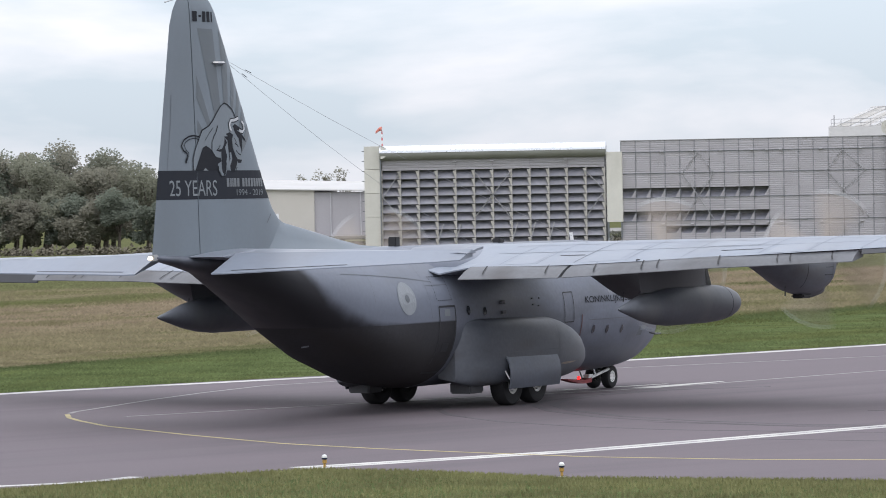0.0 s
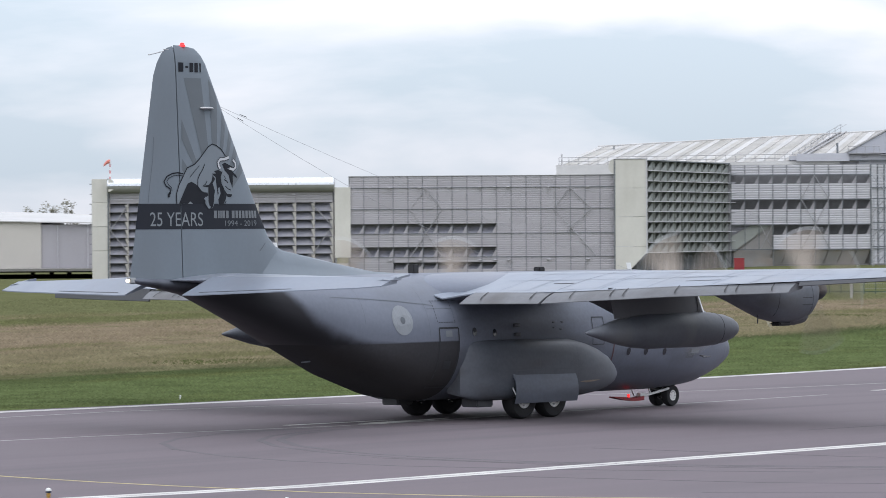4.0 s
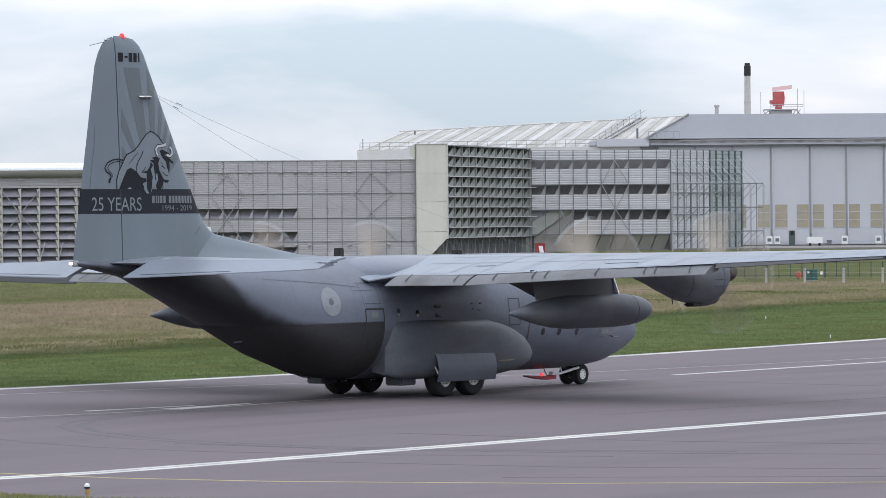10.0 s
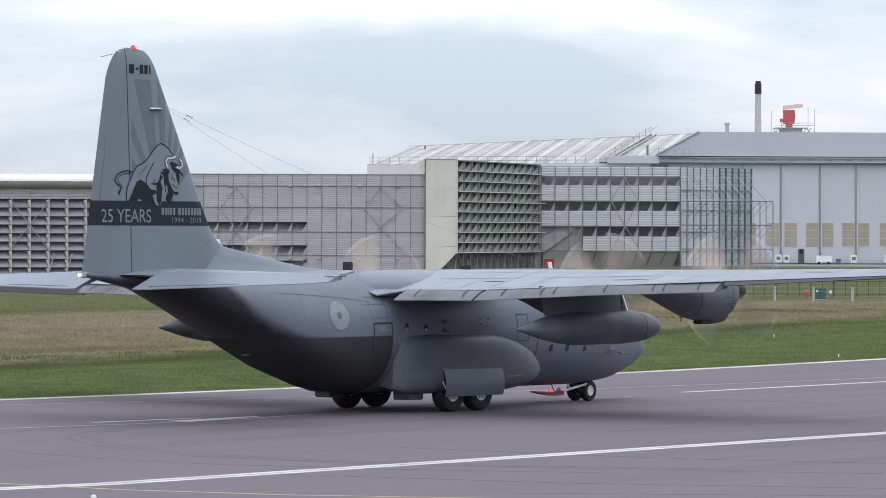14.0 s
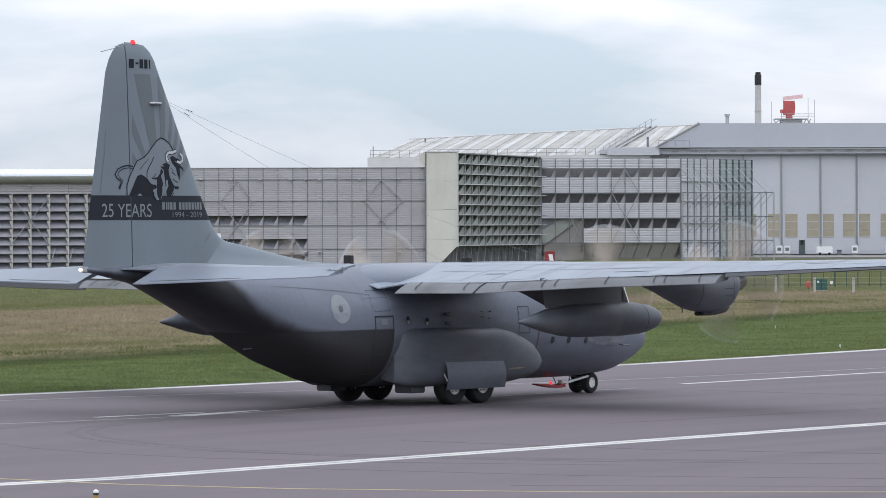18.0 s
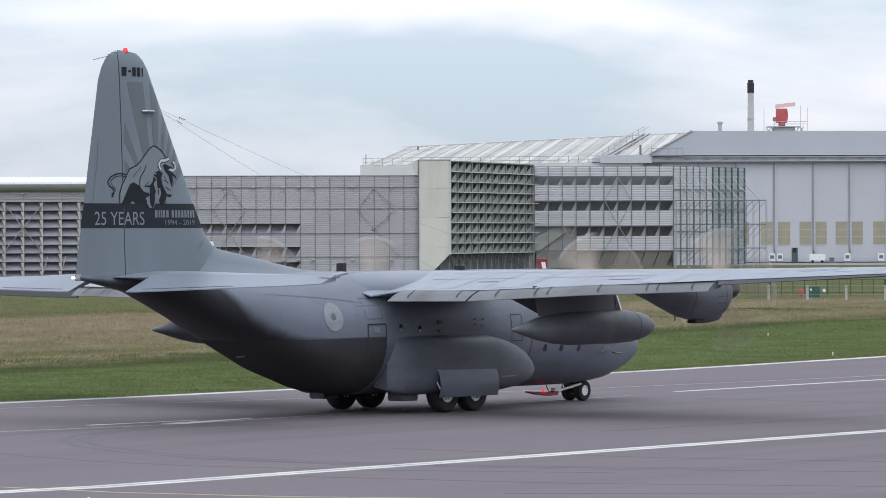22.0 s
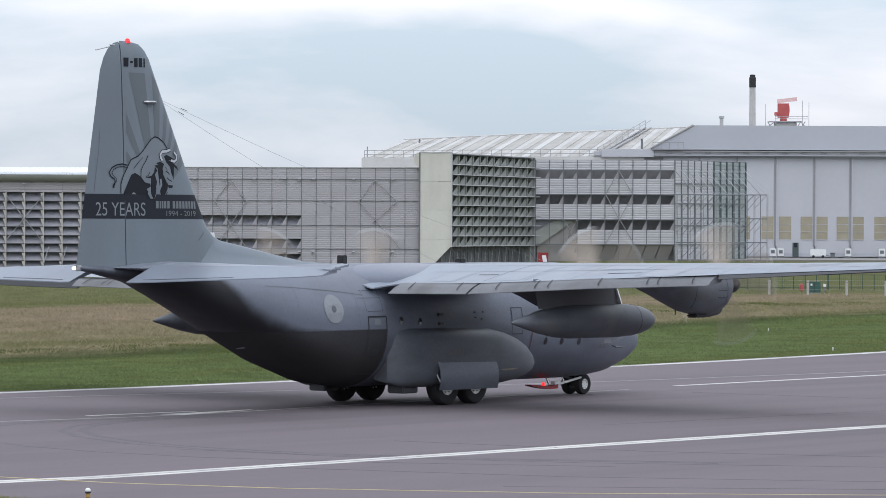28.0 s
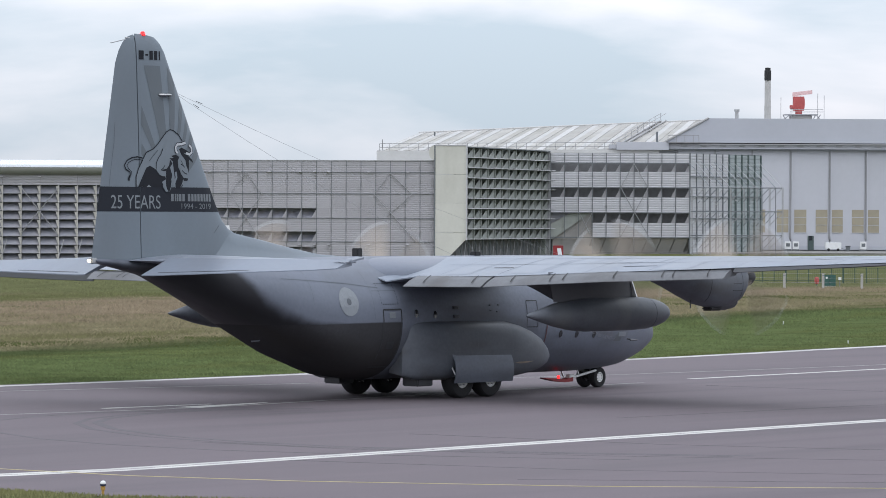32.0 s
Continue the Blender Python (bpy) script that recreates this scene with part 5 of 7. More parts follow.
def gusset(h, d):
    """A triangular bracket beside a vane."""
    return finish(rings([[(0.12, y, 0.02), (0.12, y, h * 0.95), (-0.13, y, h * 0.95)] for y in (0.0, 0.06)]))


def slanted_gusset(w, h, d):
    return finish(rings([[(w * 0.66, d * 0.2, 0), (w * 0.98, d * 0.2, 0), (w * 0.98, d * 0.2, h * 0.9)], [(w * 0.66, d * 0.2 + 0.05, 0), (w * 0.98, d * 0.2 + 0.05, 0), (w * 0.98, d * 0.2 + 0.05, h * 0.9)]]))


def floodlight(parent, x, z):
    part("floodlight", block((x - 0.14, -0.4, z - 0.05, x + 0.14, -0.05, z + 0.04), bevel=0.015), PALECLAD, parent, "small white floodlight")


def build_louvred_pen():
    m, ln = tilted((-55.95, 400), (-34.65, 400))
    pen = far_thing("run_up_pen", "run-up pen wall of grey acoustic vanes under a polished rolled lip", "pen", m)
    cols, rows, z0, top = 12, 9, -0.556, 6.7
    w, h = ln / cols, (top - z0) / rows
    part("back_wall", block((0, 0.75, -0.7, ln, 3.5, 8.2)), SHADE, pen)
    part("base", block((0, -0.1, -0.7, ln, 0.75, z0)), CONCRETE, pen)
    v, g = mesh_of("vane", vane(w, h, 0.62), VANE), mesh_of("gusset", gusset(h, 0.62), GUSSET)
    for r in range(rows):
        for c in range(cols):
            piece("vane", v, pen, pose(c * w, 0, z0 + r * h))
            piece("gusset", g, pen, pose((c + 1) * w - 0.16, 0, z0 + r * h))
    for c in range(cols + 1):
        part("post", block((c * w - 0.045, -0.06, -0.6, c * w + 0.045, 0.12, top + 0.05)), GUSSET, pen)
    for x0, z1, x1, z2 in ((0.1, 4.2, 1.7, 6.5), (1.7, 2.2, 0.1, 4.2), (8.9, 6.5, 10.6, 4.3), (12.4, 6.5, 8.9, 2.2), (10.6, 4.3, 12.4, 2.0), (19.4, 6.5, 21.2, 4.6), (21.2, 4.4, 19.4, 1.9)):
        part("brace", rods(((x0, -0.12, z1), (x1, -0.12, z2), 0.045), n=6), RAIL, pen)
    for x in (5.4, 7.1, 12.5, 14.2, 16.0):
        part("brace", rods(((x, -0.4, 0.0), (x + 0.45, -0.1, 1.6), 0.05), n=6), RAIL, pen)
    panel = mesh_of("panel", ribbed(ln / 6, 1.0, 4, 0.04), GREYCLAD)
    for i in range(6):
        piece("panel", panel, pen, pose(i * ln / 6, 0.0, top + 0.06))
    part("lip", finish(rings([[(x, -0.05 - 0.72 * math.sin(a), 8.42 - 0.68 * math.cos(a)) for a in [math.pi * i / 14 for i in range(8)]] + [(x, 0.4, 8.42), (x, 0.4, 7.75)] for x in (-0.1, ln + 0.15)]), 30), ROLLSIDE, pen, "olive-grey underside of the rolled lip")
    part("rolled_top", finish(rings([[(x, -0.05 - 0.74 * math.sin(a), 8.42 - 0.70 * math.cos(a)) for a in [math.pi * i / 14 for i in range(7, 18)]] + [(x, 1.2, 8.4)] for x in (-0.1, ln + 0.15)]), 30), ROLL, pen, "polished metal roll along the top edge")
    for x in (7.0, 10.6, 17.6):
        floodlight(pen, x, 7.55)
    end = far_thing("pen_end_wall", "cream clad end wall of the run-up pen with access rungs", "wall", pose(-57.6, 399.8, 0))
    for z in (-0.7, 2.3, 4.6, 6.9):
        part("panel", block((0, 0, z + 0.01, 1.5, 4.2, {-0.7: 2.29, 2.3: 4.59, 4.6: 6.89, 6.9: 9.1}[z]), bevel=0.02), CREAM, end)
    part("edge_post", block((1.5, -0.06, -0.7, 1.64, 0.2, 9.15)), RAILDARK, end)
    part("rounded_lip", finish(rings([[(1.66 + 0.62 * math.sin(a), y, 8.5 + 0.62 * math.cos(a)) for a in [math.pi * i / 12 for i in range(13)]] for y in (-0.5, 0.3)]), 30), CREAM, end)
    for i in range(9):
        part("rung", block((-0.25, 0.2, 1.0 + i * 0.95, 0.02, 0.3, 1.07 + i * 0.95)), RAILDARK, end)
    gap = far_thing("link_panel", "plain cream cladding panel between two pens", "wall", pose(-34.45, 399.7, 0))
    part("panel", block((0, 0, 1.5, 1.5, 0.3, 8.15), bevel=0.02), CREAM, gap)
    part("leg", block((0.05, 0.05, -0.7, 0.2, 0.25, 1.5), bevel=0.01), RAILDARK, gap)
    part("leg", block((1.3, 0.05, -0.7, 1.45, 0.25, 1.5), bevel=0.01), RAILDARK, gap)


def build_grey_pen():
    m, ln = tilted((-33.1, 400), (-7.95, 400))
    pen = far_thing("run_up_pen", "grey ribbed metal run-up pen wall with rows of dark slots", "pen", m)
    cols = 18
    w = ln / cols
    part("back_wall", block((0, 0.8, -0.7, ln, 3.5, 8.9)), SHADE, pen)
    bands = [(-0.7, 0.0, 0), (0.0, 0.35, 0), (0.35, 1.0, 3), (1.0, 1.5, 0), (1.5, 2.45, 2), (2.45, 3.75, 0), (3.75, 4.65, 1), (4.65, 6.04, 0), (6.04, 8.06, 0), (8.06, 9.15, 0)]
    cache = {}
    for z0, z1, slot in bands:
        for c in range(cols):
            if slot and c < 10 and not (slot == 3 and c < 3):
                key = ("v", z1 - z0)
                if key not in cache:
                    cache[key] = (mesh_of("vane", vane(w, z1 - z0, 0.7), VANE), mesh_of("gusset", slanted_gusset(w, z1 - z0, 0.4), GREYCLAD))
                piece("vane", cache[key][0], pen, pose(c * w, 0.1, z0 - 0.3 * (z1 - z0)))
                piece("gusset", cache[key][1], pen, pose(c * w, 0, z0))
            else:
                key = ("p", round(z1 - z0, 2))
                if key not in cache:
                    cache[key] = mesh_of("panel", ribbed(w, z1 - z0, max(1, round((z1 - z0) / 0.2)), 0.011), GREYCLAD)
                piece("panel", cache[key], pen, pose(c * w, 0, z0))
    for c in range(cols + 1):
        part("upright", block((c * w - 0.025, -0.05, -0.7, c * w + 0.025, 0.02, 9.15)), RAILDARK, pen)
    for z in (1.5, 3.72, 6.04, 8.06):
        part("rail", block((0, -0.07, z - 0.025, ln, -0.02, z + 0.025)), RAILDARK, pen)
    part("rail", block((-0.05, -0.05, 9.13, ln, 0.8, 9.2)), RAIL, pen)
    for a, b in (((7.3, 8.0), (5.8, 6.0)), ((7.3, 8.0), (8.8, 6.0)), ((5.8, 6.0), (7.3, 3.8)), ((8.8, 6.0), (5.8, 1.5)), ((7.3, 3.8), (8.8, 1.5)), ((20.9, 8.0), (19.4, 6.0)), ((20.9, 8.0), (23.0, 6.0)), ((19.4, 6.0), (23.4, 1.5)), ((23.0, 6.0), (20.6, 3.9))):
        part("brace", rods(((a[0], -0.14, a[1]), (b[0], -0.14, b[1]), 0.035), n=6), RAIL, pen)
    for x in (3.9, 6.7, 9.5, 12.4, 13.8, 15.1, 18.9, 22.6):
        floodlight(pen, x, 8.1)
        floodlight(pen, x, 1.25)


def build_baffle_box():
    side = far_thing("pen_end_wall", "tall cream clad end wall of the baffle pen, cut away at its foot", "wall", pose(-7.9, 399.6, 0))
    for z0, z1 in ((7.9, 10.6), (5.2, 7.88), (2.4, 5.18)):
        part("panel", block((0, 0, z0, 2.9, 0.3, z1), bevel=0.015), CREAM, side)
    part("panel", finish(rings([[(x, y, z) for x, z in ((0, 0), (1.2, 0), (2.9, 1.75), (2.9, 2.38), (0, 2.38))] for y in (0, 0.3)])), CREAM, side)
    part("edge_post", block((-0.12, -0.05, 0, 0, 0.3, 10.62)), RAILDARK, side)
    part("edge_post", block((2.9, -0.08, 1.7, 3.02, 0.2, 10.65)), PALECLAD, side)
    part("cap", block((-0.1, -0.05, 10.6, 3.0, 0.4, 10.68)), PALECLAD, side)
    part("rounded_lip", finish(rings([[(-0.12 - 0.5 * math.sin(a), y, 9.95 + 0.68 * math.cos(a)) for a in [math.pi * i / 12 for i in range(13)]] for y in (0, 0.3)]), 30), CREAM, side)
    m, ln = tilted((-4.9, 400.1), (3.0, 424))
    box = far_thing("baffle_pen", "deep green-grey baffle grid with pale ledges in the run-up pen", "pen", m)
    cols, rows, z0, top = 12, 9, 1.80, 10.5
    w, h = ln / cols, (top - z0) / rows
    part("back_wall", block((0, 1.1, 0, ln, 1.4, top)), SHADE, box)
    part("return_wall", block((ln - 0.4, 0.3, 0, ln + 0.15, 1.4, top)), GREENGRID, box)
    part("top_rail", block((0, -0.1, top - 0.05, ln, 1.4, top + 0.05)), RAILDARK, box)
    fin = mesh_of("baffle_fin", block((-0.04, 0.0, 0.0, 0.04, 1.1, h - 0.06)), GREENGRID)
    bracket = mesh_of("bracket", finish(rings([[(w * 0.12, y, 0.04), (w * 0.93, y, 0.04), (w * 0.93, y, h * 0.9)] for y in (0.12, 0.18)])), BAFFLEPALE)
    slope = mesh_of("baffle_vane", finish(rings([[(x, 0.55, 0.0), (x, 0.6, 0.0), (x, 1.08, h * 0.95), (x, 1.0, h * 0.95)] for x in (0.05, w - 0.05)])), GREENGRID)
    for r in range(rows):
        part("ledge", block((-0.1, -0.16, z0 + r * h - 0.04, ln + 1.5, 0.5, z0 + r * h + 0.03)), PALECLAD, box, "pale steel ledge")
        for c in range(cols):
            piece("baffle_fin", fin, box, pose(c * w + 0.05, 0, z0 + r * h + 0.03))
            piece("baffle_vane", slope, box, pose(c * w, 0, z0 + r * h))
            piece("bracket", bracket, box, pose(c * w, 0, z0 + r * h))
    for c in range(0, cols + 1):
        part("post", block((c * w - 0.05, 0.5, 0, c * w + 0.05, 0.62, z0)), RAILDARK, box)
        part("strut", rods(((c * w, 0.2, z0), (c * w + 0.8, -0.9, 0.0), 0.03), n=6), RAILDARK, box)
        part("strut", rods(((c * w + 0.9, 0.4, z0), (c * w + 0.1, 0.3, 0.0), 0.03), n=6), RAIL, box)
        part("strut", rods(((c * w, 0.9, z0), (c * w + 1.1, 0.9, 0.0), 0.03), n=6), RAILDARK, box)
    for r in range(rows):
        part("ledge_end", rods(((ln, -0.14, z0 + r * h), (ln + 0.17, -0.62, z0 + r * h), 0.035), n=6), PALECLAD, box)
    for x in (7.5, 13.5, 20.5):
        floodlight(box, x, z0 + 7 * h + 0.1)
    part("end_post", block((ln - 0.1, -0.12, 0, ln + 0.1, 0.1, top)), RAIL, box)
    # slotted wall of pale cladding
    m, ln = tilted((3.15, 424), (17.05, 424.4))
    wall = far_thing("run_up_pen", "pale ribbed run-up pen wall with three rows of dark slots", "pen", m)
    cols = 10
    w = ln / cols
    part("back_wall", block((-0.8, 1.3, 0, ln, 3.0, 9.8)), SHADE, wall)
    part("corner_post", block((-0.5, -0.02, 0, -0.05, 0.5, 10.4)), RAIL, wall)
    cache = {}
    for z0, z1, slot in ((1.9, 3.38, 0), (3.38, 4.36, 1), (4.36, 5.93, 0), (5.93, 6.87, 1), (6.87, 8.48, 0), (8.48, 9.32, 1), (9.32, 10.35, 0)):
        for c in range(cols):
            if z1 < 4.4 and c < 3:
                continue
            if slot:
                if "g%.2f" % (z1 - z0) not in cache:
                    cache["g%.2f" % (z1 - z0)] = mesh_of("gusset", slanted_gusset(w, z1 - z0, 0.6), GREYCLAD)
                piece("gusset", cache["g%.2f" % (z1 - z0)], wall, pose(c * w, 0, z0))
            else:
                key = round(z1 - z0, 2)
                if key not in cache:
                    cache[key] = mesh_of("panel", ribbed(w, z1 - z0, max(3, round((z1 - z0) / 0.24)), 0.022), PALECLAD)
                piece("panel", cache[key], wall, pose(c * w, 0, z0))
    for c in range(cols + 1):
        part("upright", block((c * w - 0.035, -0.1, 0 if c in (0, 3, 6, 10) else 1.9, c * w + 0.035, 0.0, 10.35)), RAILDARK, wall)
    for z in (1.9, 4.38, 6.89, 9.34):
        part("rail", block((0, -0.12, z - 0.05, ln, 0.0, z + 0.05)), RAILDARK, wall)
    for a, b in (((8.3, 9.3), (7.0, 6.9)), ((8.3, 9.3), (9.75, 6.9)), ((7.0, 6.9), (8.4, 4.4)), ((9.75, 6.9), (8.4, 4.4)), ((8.4, 4.4), (9.9, 1.95)), ((8.4, 4.4), (7.0, 1.95)), ((2.9, 4.3), (4.1, 1.95)), ((2.9, 1.95), (4.1, 4.3))):
        part("brace", rods(((a[0], -0.16, a[1]), (b[0], -0.16, b[1]), 0.035), n=6), RAIL, wall)
    for c in range(3, cols):
        bm = rings([[(0.04, y, 1.9), (w - 0.04, y, 1.9), (w - 0.04 - 0.75, y + 0.9, 0.0), (0.04 - 0.75, y + 0.9, 0.0)] for y in (0.0, 0.06)])
        part("apron_panel", finish(bm), TAN, wall, m=pose(c * w, 0, 0))
    part("dark_hopper", finish(rings([[(1.5 * w, y, 4.36), (0.05, y, 3.2), (0.05, y, 1.9), (0.5, y, 1.9), (2.85 * w, y, 4.36)] for y in (0.2, 0.3)])), GREENGRID, wall)
    part("dark_hopper", finish(rings([[(0.05, y, 3.3), (0.05, y, 4.36), (1.4 * w, y, 4.36)] for y in (0.3, 0.36)])), VANE, wall)
    part("base_sheet", block((3 * w, 1.0, 0, ln, 1.1, 1.95)), TAN, wall)
    part("hopper_sheet", finish(rings([[(0.1, y, 1.9), (0.1, y, 4.36), (2.97 * w, y, 4.36), (2.97 * w, y, 1.9)] for y in (0.45, 0.5)])), TAN, wall)
    part("base_sheet", block((0.2, 0.4, 0, 3 * w, 0.5, 1.9)), TAN, wall)


def build_screen():
    """Receding return wall with green uprights, and the open scaffold before it."""
    m, ln = tilted((17.05, 424.4), (24.85, 437))
    scr = far_thing("blast_screen", "grey screen wall with dark green uprights", "screen", m)
    n = 11
    w = ln / n
    sheet = mesh_of("panel", ribbed(w, 3.4, 9, 0.04), SCREEN)
    plain = mesh_of("panel", ribbed(w, 3.4, 12, 0.02), SCREENPALE)
    for r in range(3):
        for c in range(n):
            piece("panel", sheet if c > 5 else plain, scr, pose(c * w, 0, 0.1 + r * 3.42))
    for c in range(n + 1):
        part("upright", block((c * w - (0.10 if c > 5 else 0.02), -0.10, 0, c * w + (0.10 if c > 5 else 0.02), 0.0, 10.35)), GREENPOST if c > 5 else RAILDARK, scr)
    for z in (8.0, 6.0, 3.8, 1.9):
        part("rail", block((0, -0.12, z, ln, -0.02, z + 0.07)), RAILDARK, scr)
    sc = far_thing("scaffold", "open galvanised steel scaffold frame beside the pen", "scaffold", pose(16.6, 409, 0))
    levels = (0.0, 2.2, 4.5, 6.8)
    xs = [0.625 * i for i in range(15)]
    for i, x in enumerate(xs):
        part("standard", rods(((x, 0.0, 0), (x, 0.0, 6.85), 0.045 if i % 3 == 0 or i > 11 else 0.026), n=6), RAILDARK if i % 2 else RAIL, sc)
        if i % 2 == 0:
            part("standard", rods(((x + 0.2, 1.6, 0), (x + 0.2, 1.6, 6.85), 0.03), n=6), RAIL, sc)
    for z in levels[1:]:
        for y in (0.0, 1.6):
            part("ledger", rods(((0, y, z), (8.75, y, z), 0.05 if y == 0 else 0.035), n=6), RAILDARK, sc)
    for z0, z1 in zip(levels, levels[1:]):
        for k, x in enumerate(xs[:-2]):
            lo = z0 + (0.75 if k % 2 else 0.95)
            part("brace", rods(((x, 0.8 * (k % 2), lo), (x + 1.28, 0.8 * (k % 2), z1), 0.034 if k % 2 == 0 else 0.026), n=6), RAILDARK if k % 3 else RAIL, sc)
    for i, x in enumerate(xs[3:]):
        part("raker", rods(((x - 1.75, 9.5, 9.4), (x, 0.0, 6.8), 0.028), n=6), RAIL if i % 2 else RAILDARK, sc)
    for x, z in ((0.9, 5.6), (2.4, 5.2), (4.3, 5.6), (5.6, 5.1)):
        part("clip", block((x - 0.06, -0.1, z - 0.05, x + 0.06, 0.0, z + 0.05)), PALECLAD, sc)


def build_hangar():
    han = far_thing("hangar", "large pale grey hangar with tall sliding doors and amber glazing", "hangar", None, 0.25)
    Y = 455.0
    # gable-less front block with fascia
    part("front_wall", block((14.0, Y + 0.6, 0, 78, Y + 40, 11.4)), HANGARWALL, han)
    part("fascia", finish(rings([[(15.5, y, 11.55), (78, y, 11.45), (78, y, 14.05), (20.28, y, 14.15), (15.5, y, 11.6)] for y in (Y - 0.2, Y + 20)])), FASCIA, han, "deep grey fascia above the doors")
    part("canopy_box", block((10.4, Y - 0.95, 10.72, 16.0, Y - 0.3, 11.55), bevel=0.02), HANGARWALL, han, "pale box canopy at the end of the doors")
    part("gutter", block((16.0, Y - 0.9, 11.3, 78, Y + 0.4, 11.42)), RAIL, han)
    part("door_track", block((14, Y - 0.5, 10.72, 78, Y + 0.6, 10.86)), RAILDARK, han)
    part("lintel", block((9.6, Y - 0.6, 10.86, 78, Y + 0.6, 11.3)), HANGARWALL, han)
    for i in range(28):
        part("soffit_lamp", block((17.3 + i * 2.07, Y - 0.78, 11.12, 18.0 + i * 2.07, Y - 0.6, 11.26), bevel=0.03), RAIL, han, "grey bulkhead lamp under the gutter")
    edges = [17.0, 21.0, 25.0, 29.12, 33.3, 37.17, 41.2, 45.3, 49.4, 53.5, 57.6]
    for a, b in zip(edges, edges[1:]):
        door = part("sliding_door", block((a + 0.04, Y, 0.08, b - 0.04, Y + 0.2, 10.72), bevel=0.02), HANGARWALL, han)
        part("door_edge", block((a - 0.06, Y - 0.08, 1.2, a + 0.05, Y + 0.1, 10.72)), RAIL, door)
        part("door_edge", block((a + 0.07, Y - 0.14, 1.2, a + 0.2, Y - 0.002, 10.72)), HANGARWALL, door, "pale door edge channel")
        part("door_edge", block((b - 0.14, Y - 0.1, 1.2, b - 0.1, Y - 0.002, 10.72)), RAIL, door)
        for x0, x1 in ((a + (0.38 if a == 29.12 else 0.14), a + (1.68 if a == 29.12 else 1.4)), (b - 1.5, b - 0.24)):
            pane = part("glazing", block((x0, Y - 0.02, 1.95, x1, Y + 0.05, 4.4)), AMBER, door)
            for z in (2.76, 3.58):
                part("glazing_bar", block((x0, Y - 0.05, z - 0.025, x1, Y - 0.02, z + 0.025)), HANGARWALL, pane)
            part("glazing_bar", block((x0 - 0.05, Y - 0.05, 1.9, x1 + 0.05, Y - 0.02, 1.95)), HANGARWALL, pane)
        part("kick_panel", block((a + 0.3, Y - 0.02, 0.1, b - 0.3, Y + 0.03, 0.5)), FASCIA, door)
    for x in (28.75, 29.6, 36.8, 40.4, 43.6):
        unit = far_thing("door_drive_unit", "small white motor box at the foot of the hangar door", "machine", pose(x, Y - 1.2, 0), 0.25)
        part("case", block((-0.33, -0.3, 0.15, 0.33, 0.3, 1.0), bevel=0.04), WHITEPAINT, unit)
        part("grille", block((-0.2, -0.32, 0.45, 0.2, -0.29, 0.8)), RAILDARK, unit)
        part("foot", block((-0.35, -0.25, 0, 0.35, 0.25, 0.15)), RAILDARK, unit)
    part("wicket_door", block((30.95, Y - 0.06, 0.05, 31.6, Y + 0.02, 1.6)), GREENPOST, han)
    part("wicket_pane", block((31.1, Y - 0.08, 1.1, 31.45, Y - 0.05, 1.6)), GLASS, han)
    # long pitched roof going back to the left
    part("long_wall", block((-15.2, Y + 0.3, 0, 14.0, Y + 60, 10.4)), HANGARWALL, han)
    part("eave", finish(rings([[(-15.3, y, z), (15, y, z + 0.15)] + [(15, y, z + 1.35), (-15.3, y, z + 1.0)] for y, z in ((Y - 0.4, 9.5), (Y + 0.4, 9.5))])), EAVEWHITE, han)
    n = 45
    for i in range(n):
        u0, u1 = i / n, (i + 1) / n
        e0, e1 = -15.3 + 32 * u0, -15.3 + 32 * u1
        r0, r1 = -11.3 + 32.7 * u0, -11.3 + 32.7 * u1
        q0, q1 = 12.95 + 1.55 * u0, 12.95 + 1.55 * u1
        bm = rings([[(e0, Y - 0.3, 10.5 + d + 0.3 * u0), (e1, Y - 0.3, 10.5 + d + 0.3 * u1), (r1, Y + 25, q1 + d), (r0, Y + 25, q0 + d)] for d in (-0.15, 0.0 if i % 2 else 0.05)])
        part("roof_sheet", finish(bm), ROOFWHITE if i % 3 == 0 else ROOFDIRTY, han)
    part("ridge_cap", rods(((-11.4, Y + 25, 13.0), (21.4, Y + 25, 14.55), 0.12), n=6), ROOFWHITE, han)
    part("verge", rods(((15.5, Y - 0.3, 11.6), (20.28, Y - 0.25, 14.2), 0.12), n=6), ROOFWHITE, han)
    for i in range(30):
        x = -15 + i * 1.05
        part("rail_post", rods(((x, Y - 0.35, 10.5 + x * 0.008), (x, Y - 0.35, 11.4 + x * 0.008), 0.03), n=6), RAIL, han)
    for z in (11.0, 11.42):
        part("handrail", rods(((-15, Y - 0.35, z - 0.1), (15.5, Y - 0.35, z + 0.15), 0.028), n=6), RAIL, han)
    # stair up the roof
    for d in (0, 0.6):
        part("roof_stair", rods(((10.0 + d, Y - 0.3, 10.9), (16.0 + d, Y + 25.5, 14.5), 0.1), n=6), RAIL, han)
        part("stair_rail", rods(((10.0 + d, Y - 0.3, 11.7), (16.0 + d, Y + 25.5, 15.3), 0.04), n=6), RAIL, han)
    for i in range(9):
        k = i / 8
        part("rail_post", rods(((10.0 + 6 * k, Y - 0.3 + 25.8 * k, 10.9 + 3.6 * k), (10.0 + 6 * k, Y - 0.3 + 25.8 * k, 11.75 + 3.6 * k), 0.035), n=6), RAIL, han)
    part("gantry", block((15.8, Y - 1.2, 11.5, 19.3, Y - 0.3, 11.58)), RAIL, han)
